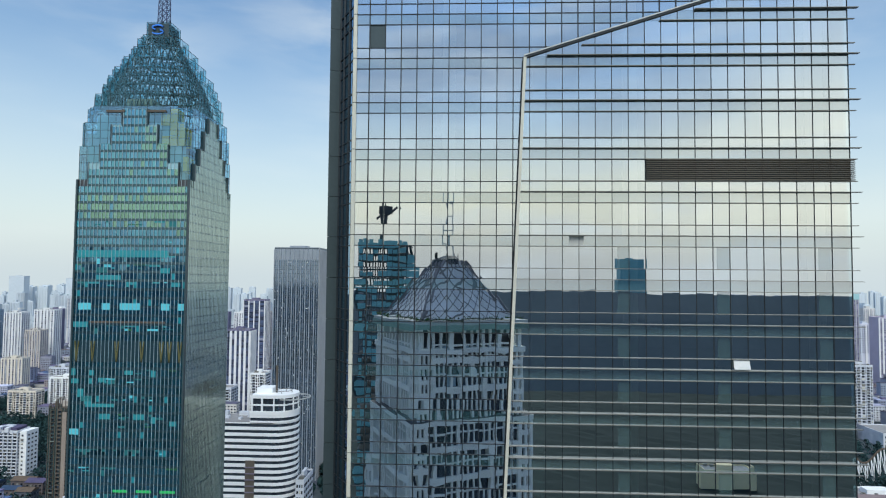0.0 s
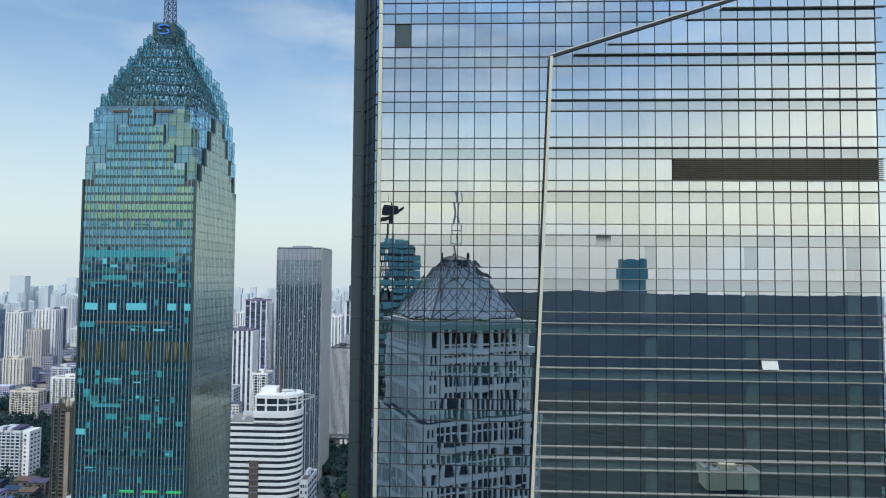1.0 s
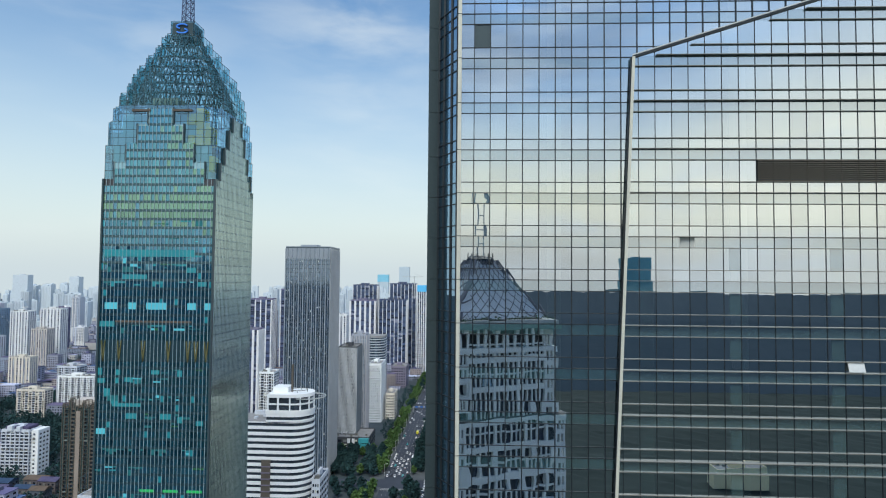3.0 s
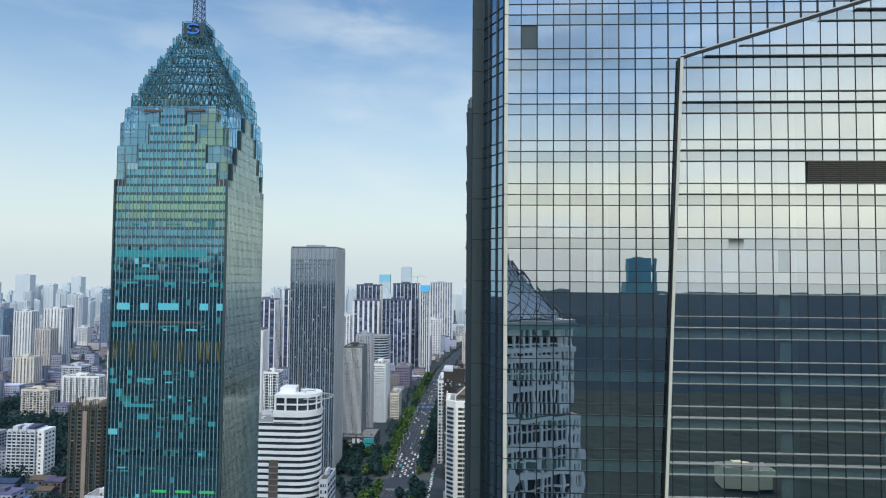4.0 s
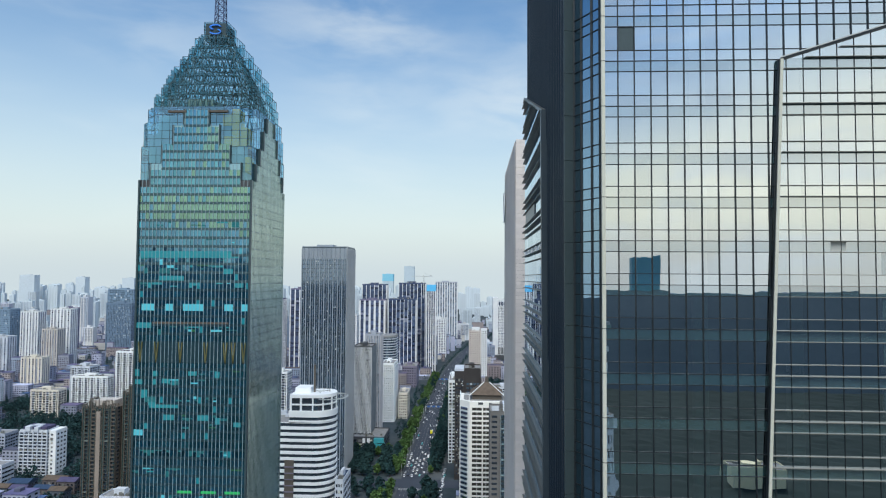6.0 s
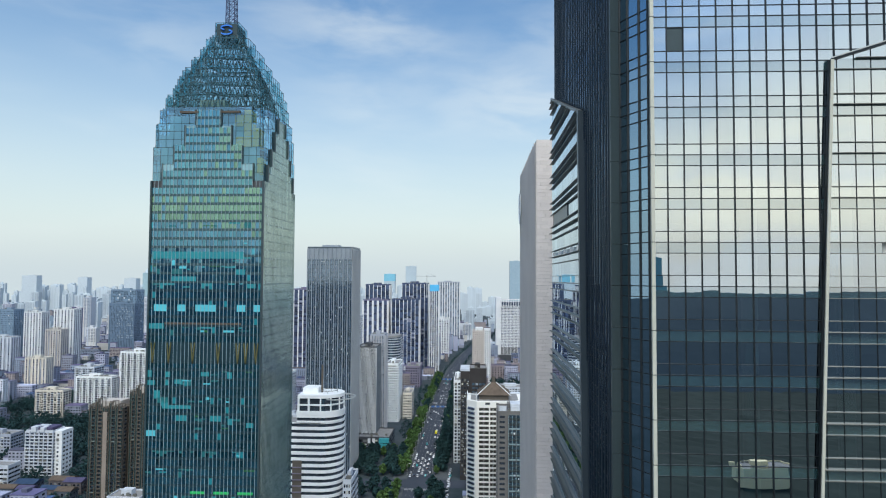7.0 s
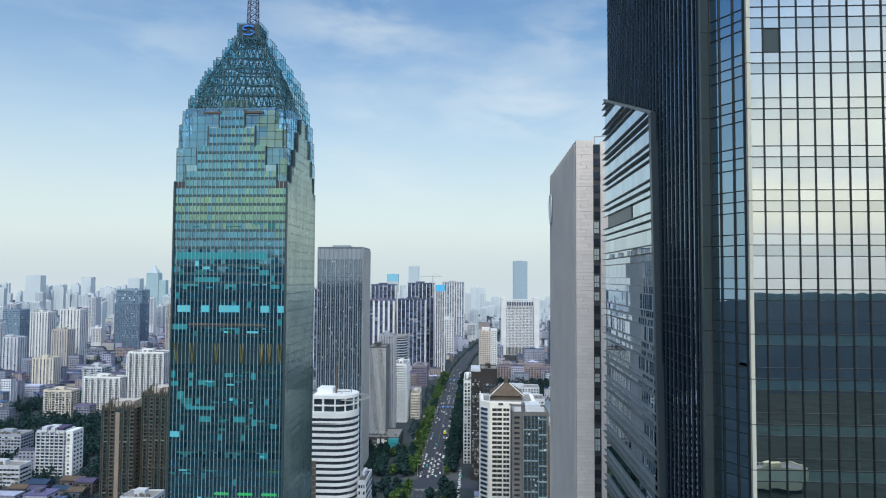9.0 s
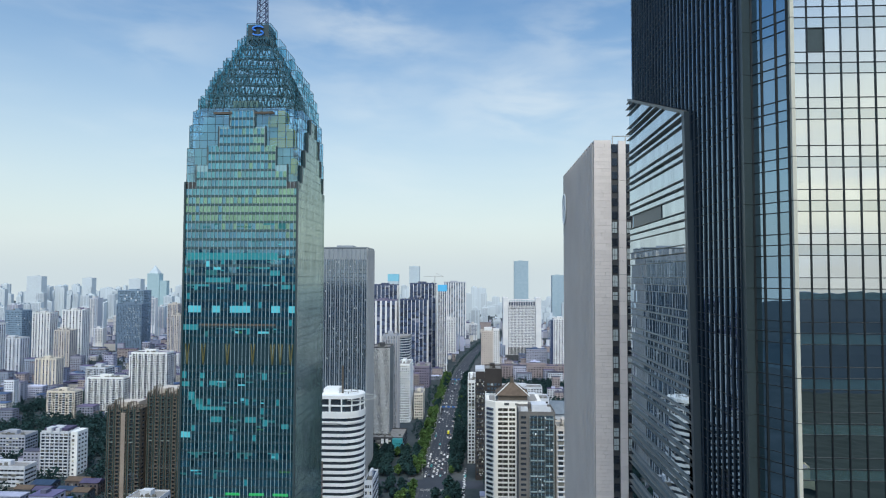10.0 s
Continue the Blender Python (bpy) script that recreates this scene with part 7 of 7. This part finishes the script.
for i in range(82):
    y = 480 + 9.4 * i + random.uniform(-3, 3)
    if 590 < y < 624:
        continue
    plant(0 if random.random() < 0.8 else 1, -97.5 + random.uniform(-2, 2), y)
    if i % 3 == 0:
        plant(0, -103 + random.uniform(-2, 2), y + 3)
    plant(1 if random.random() < 0.85 else 0, -64 + random.uniform(-2.2, 2.2), y + 3, 0.75, 1.35)
    if i % 2:
        plant(1, -57 + random.uniform(-2, 2), y + 1)
park = [(x, y) for x in range(-150, -104, 9) for y in range(628, 712, 9)]
for x, y in park:
    if random.random() < 0.85 and not (-128 < x < -122 and 640 < y < 690):
        copy_thing(kinds[1 if random.random() < 0.9 else 0], pose(x + random.uniform(-3, 3), y + random.uniform(-3, 3), 0, 0, 0, random.uniform(0, 360)))
for x, y in ((-112, 560), (-126, 566), (-140, 572), (-118, 592), (-98, 545), (-60, 575), (-64, 560), (-108, 585), (-120, 580), (-134, 588), (-76, 560), (-150, 592), (-104, 570)):
    copy_thing(kinds[1], pose(x, y, 0, 0, 0, random.uniform(0, 360)))
woods = Build()
rw = random.Random(9)
for a, b, c, d in WOODS:
    for _ in range(int((b - a) * (d - c) / 75)):
        x, y = rw.uniform(a, b), rw.uniform(c, d)
        if not free(x - 1, x + 1, y - 1, y + 1):
            continue
        leaf_crown(woods, x, y, 1.5, rw.uniform(4, 6.5), rw.uniform(8, 13), 55, rw)
for _ in range(3200):
    y = 470 + 1500 * rw.random() ** 1.4
    x = rw.uniform(-0.92, 0.55) * y
    if free(x - 4, x + 4, y - 4, y + 4):
        leaf_crown(woods, x, y, 1, rw.uniform(3, 5.5), rw.uniform(7, 11), 34, rw)
for _ in range(150):
    x, y = rw.uniform(-124, -107), rw.uniform(700, 1120)
    if free(x - 3, x + 3, y - 3, y + 3) or (x > -121 and y > 770 and not 870 < y < 925 and not 1120 < y < 1190):
        leaf_crown(woods, x, y, 1, rw.uniform(2, 4), rw.uniform(5, 8), 30, rw)
for i in range(115):
    for x in (-96.5, -64.5):
        leaf_crown(woods, x + bend(1262 + 8.5 * i) + rw.uniform(-1.5, 1.5), 1262 + 8.5 * i, 1, rw.uniform(2.6, 4.2), rw.uniform(6, 9), 26, rw)
for _ in range(60):
    x, y = rw.uniform(-45, 25), rw.uniform(925, 1000)
    leaf_crown(woods, x, y, 1, rw.uniform(3, 5), rw.uniform(7, 11), 30, rw)
solid("woods", woods, LEAF_DARK, "dark green tree canopy between the houses", "trees", "stuff")

# ---- avenue: lanes, pavements, cars ----
solid("pavement_1", ribbon(ribbon(Build(), -106, ROAD_X0 - 0.05, 300, 595, 0, 0.15), -106, ROAD_X0 - 0.05, 619, 1700, 0, 0.15), PAVING, "grey paved footway beside the avenue", "pavement", "structure")
solid("pavement_2", ribbon(ribbon(Build(), ROAD_X1 + 0.05, -52, 300, 595, 0, 0.15), ROAD_X1 + 0.05, -52, 619, 1700, 0, 0.15), PAVING, "grey paved footway beside the avenue", "pavement", "structure")
marks = Build()
for k in range(1, 6):
    x = ROAD_X0 + 22 * k / 6
    for i in range(110):
        y = 440 + 12 * i
        if not 590 < y < 624:
            ribbon(marks, x - 0.1, x + 0.1, y, y + (11.9 if k == 3 else 5), 0.061, 0.07)
solid("lane_marks", marks, LANE, "worn white lane lines on the avenue", "road marking", "stuff")
zebra = thing("zebra_crossing", "worn white zebra crossing over the avenue", "road marking", (-77, 592, 0), kind="structure")
for k in range(21):
    bar_part("stripe", ROAD_X0 + 0.6 + k, ROAD_X0 + 1.1 + k, 588, 593, 0.062, 0.072, LANE, zebra)
CAR_W = surface("white car paint", (0.82, 0.83, 0.84), (0.88, 0.88, 0.88), 0.25, bump=0, spec=0.6)
CAR_D = surface("dark car paint", (0.03, 0.03, 0.035), (0.05, 0.05, 0.055), 0.25, bump=0, spec=0.6)
CAR_S = surface("silver car paint", (0.4, 0.41, 0.42), (0.5, 0.5, 0.51), 0.3, 0.4, bump=0)
CAR_T = surface("teal taxi paint", (0.05, 0.4, 0.42), (0.06, 0.48, 0.5), 0.3, bump=0)
TYRE = surface("tyre rubber", (0.015, 0.015, 0.015), (0.025, 0.025, 0.025), 0.9, bump=0)


TAIL = surface("red lamp plastic", (0.45, 0.02, 0.02), (0.55, 0.03, 0.03), 0.3, bump=0)


def make_car(paint, label):
    ob = thing("car", label, "car", (0, 0, 0), group="cars on the avenue")
    body = Build()
    body.prism([(-0.9, -2.2), (0.9, -2.2), (0.92, 2.1), (0.6, 2.35), (-0.6, 2.35), (-0.92, 2.1)], 0.35, 0.95)
    part("body", body, paint, ob)
    cab = Build()
    a = [(-0.85, -1.9, 0.95), (0.85, -1.9, 0.95), (0.85, 1.0, 0.95), (-0.85, 1.0, 0.95)]
    b = [(-0.74, -1.55, 1.45), (0.74, -1.55, 1.45), (0.74, 0.45, 1.45), (-0.74, 0.45, 1.45)]
    for i in range(4):
        cab.face(a[i], a[(i + 1) % 4], b[(i + 1) % 4], b[i])
    part("cabin_glass", cab, GLASS_DARK, ob)
    for x in (-0.66, 0.66):
        part("headlight", Build().box(x - 0.17, x + 0.17, 2.2, 2.3, 0.62, 0.78), WHITE, ob, "clear headlight")
        part("tail_light", Build().box(x - 0.17, x + 0.17, -2.24, -2.19, 0.66, 0.82), TAIL, ob, "red tail light")
    part("roof", Build().box(-0.76, 0.76, -1.58, 0.48, 1.44, 1.52), paint, ob)
    for x in (-0.85, 0.85):
        for y in (-1.35, 1.4):
            w = Build()
            ring = [(0.33 * math.cos(k * math.pi / 4), 0.33 * math.sin(k * math.pi / 4)) for k in range(8)]
            for i in range(8):
                p, q = ring[i], ring[(i + 1) % 8]
                w.face((x - 0.1, y + p[0], 0.33 + p[1]), (x + 0.1, y + p[0], 0.33 + p[1]), (x + 0.1, y + q[0], 0.33 + q[1]), (x - 0.1, y + q[0], 0.33 + q[1]))
            wheel = part("wheel", w, TYRE, ob)
            e = x + (0.11 if x > 0 else -0.11)
            part("rim", Build().face(*[(e, y + 0.2 * math.cos(k * math.pi / 3), 0.33 + 0.2 * math.sin(k * math.pi / 3)) for k in range(6)]), METAL_PALE, wheel, "pale alloy rim")
    return ob


lane = [ROAD_X0 + 22 * (k + 0.5) / 6 for k in range(6)]
cars = [make_car(CAR_W, "white car on the avenue"), make_car(CAR_D, "dark car on the avenue"), make_car(CAR_S, "silver car on the avenue"), make_car(CAR_T, "teal taxi on the avenue")]
spots = []
for k in range(4):
    for j in range(8):
        if (k + j) % 7 != 3:
            spots.append((lane[k], 628 + 8.2 * j + 2.5 * ((k * 3 + j) % 2), 180))
for i in range(70):
    k = random.randrange(6)
    spots.append((lane[k], random.uniform(665, 1350), 180 if k < 4 else 0))
for i in range(14):
    spots.append((-52 + random.uniform(-0.6, 0.6), 560 + 7 * i, 90 + 75))
for i in range(26):
    spots.append((-108.5 + random.uniform(-0.4, 0.4), 705 + 9 * i + random.uniform(-2, 2), random.choice((0, 180))))
placed = []
for i, (x, y, a) in enumerate(spots):
    if any(abs(x - u) < 2.2 and abs(y - v) < 6 for u, v in placed):
        continue
    placed.append((x, y))
    c = cars[random.choices(range(4), (10, 2, 2, 1))[0]]
    copy_thing(c, pose(x + bend(y), y, 0.06, 0, 0, a))
for c, (x, y) in zip(cars, ((lane[5], 700), (lane[4], 655), (lane[5], 640), (lane[4], 630))):
    c.location = (x, y, 0.06)
lorry = thing("lorry", "bright yellow lorry on the avenue", "lorry", (lane[4], 800, 0.06))
YEL = surface("yellow paint", (0.75, 0.68, 0.03), (0.85, 0.78, 0.06), 0.4, bump=0)
lx = lane[4]
part("cargo_box", Build().box(lx - 1.25, lx + 1.25, 796, 803, 0.96, 3.5), YEL, lorry)
part("cab", Build().prism([(lx - 1.15, 803.1), (lx + 1.15, 803.1), (lx + 1.05, 805.2), (lx - 1.05, 805.2)], 0.56, 2.7), YEL, lorry)
for sx in (-1.0, 1.0):
    for wy in (797.5, 804):
        part("wheel", Build().box(lx + sx - 0.15, lx + sx + 0.15, wy - 0.5, wy + 0.5, 0.06, 0.96), TYRE, lorry)


def lamp_post(x, y, a):
    ob = thing("street_lamp", "tall grey street lamp over the avenue", "street lamp", (x, y, 0), group="street lamps")
    d = 1 if a else -1
    part("pole", Build().bar((x, y, 0), (x, y, 11), 0.22), METAL_PALE, ob)
    arm = part("arm", Build().bar((x, y, 11), (x + d * 2.6, y, 11.8), 0.14), METAL_PALE, ob)
    part("lamp_head", Build().box(x + d * 2.4, x + d * 3.2, y - 0.2, y + 0.2, 11.7, 11.95), WHITE, arm, "white lamp head")


for i in range(16):
    lamp_post(-93.2, 630 + 30 * i, True)
    lamp_post(-69.0, 640 + 30 * i, False)
SIGN_BLUE = surface("blue road sign", (0.04, 0.12, 0.35), (0.06, 0.16, 0.42), 0.5, bump=0)
for y in (930, 1180):
    ga = thing("sign_gantry", "grey sign gantry spanning the avenue", "sign gantry", (-77, y, 0))
    beam = part("beam", Build().box(-93, -69, y - 0.4, y + 0.4, 6.6, 7.6), METAL_PALE, ga)
    for x in (-88, -81, -74):
        part("sign_panel", Build().box(x - 2.4, x + 2.4, y - 0.55, y - 0.42, 6.2, 8.4), SIGN_BLUE, beam, "blue road sign panel")
    part("post", Build().box(-93, -92.4, y - 0.3, y + 0.3, 0, 6.6), METAL_PALE, ga)
    part("post", Build().box(-69.6, -69, y - 0.3, y + 0.3, 0, 6.6), METAL_PALE, ga)
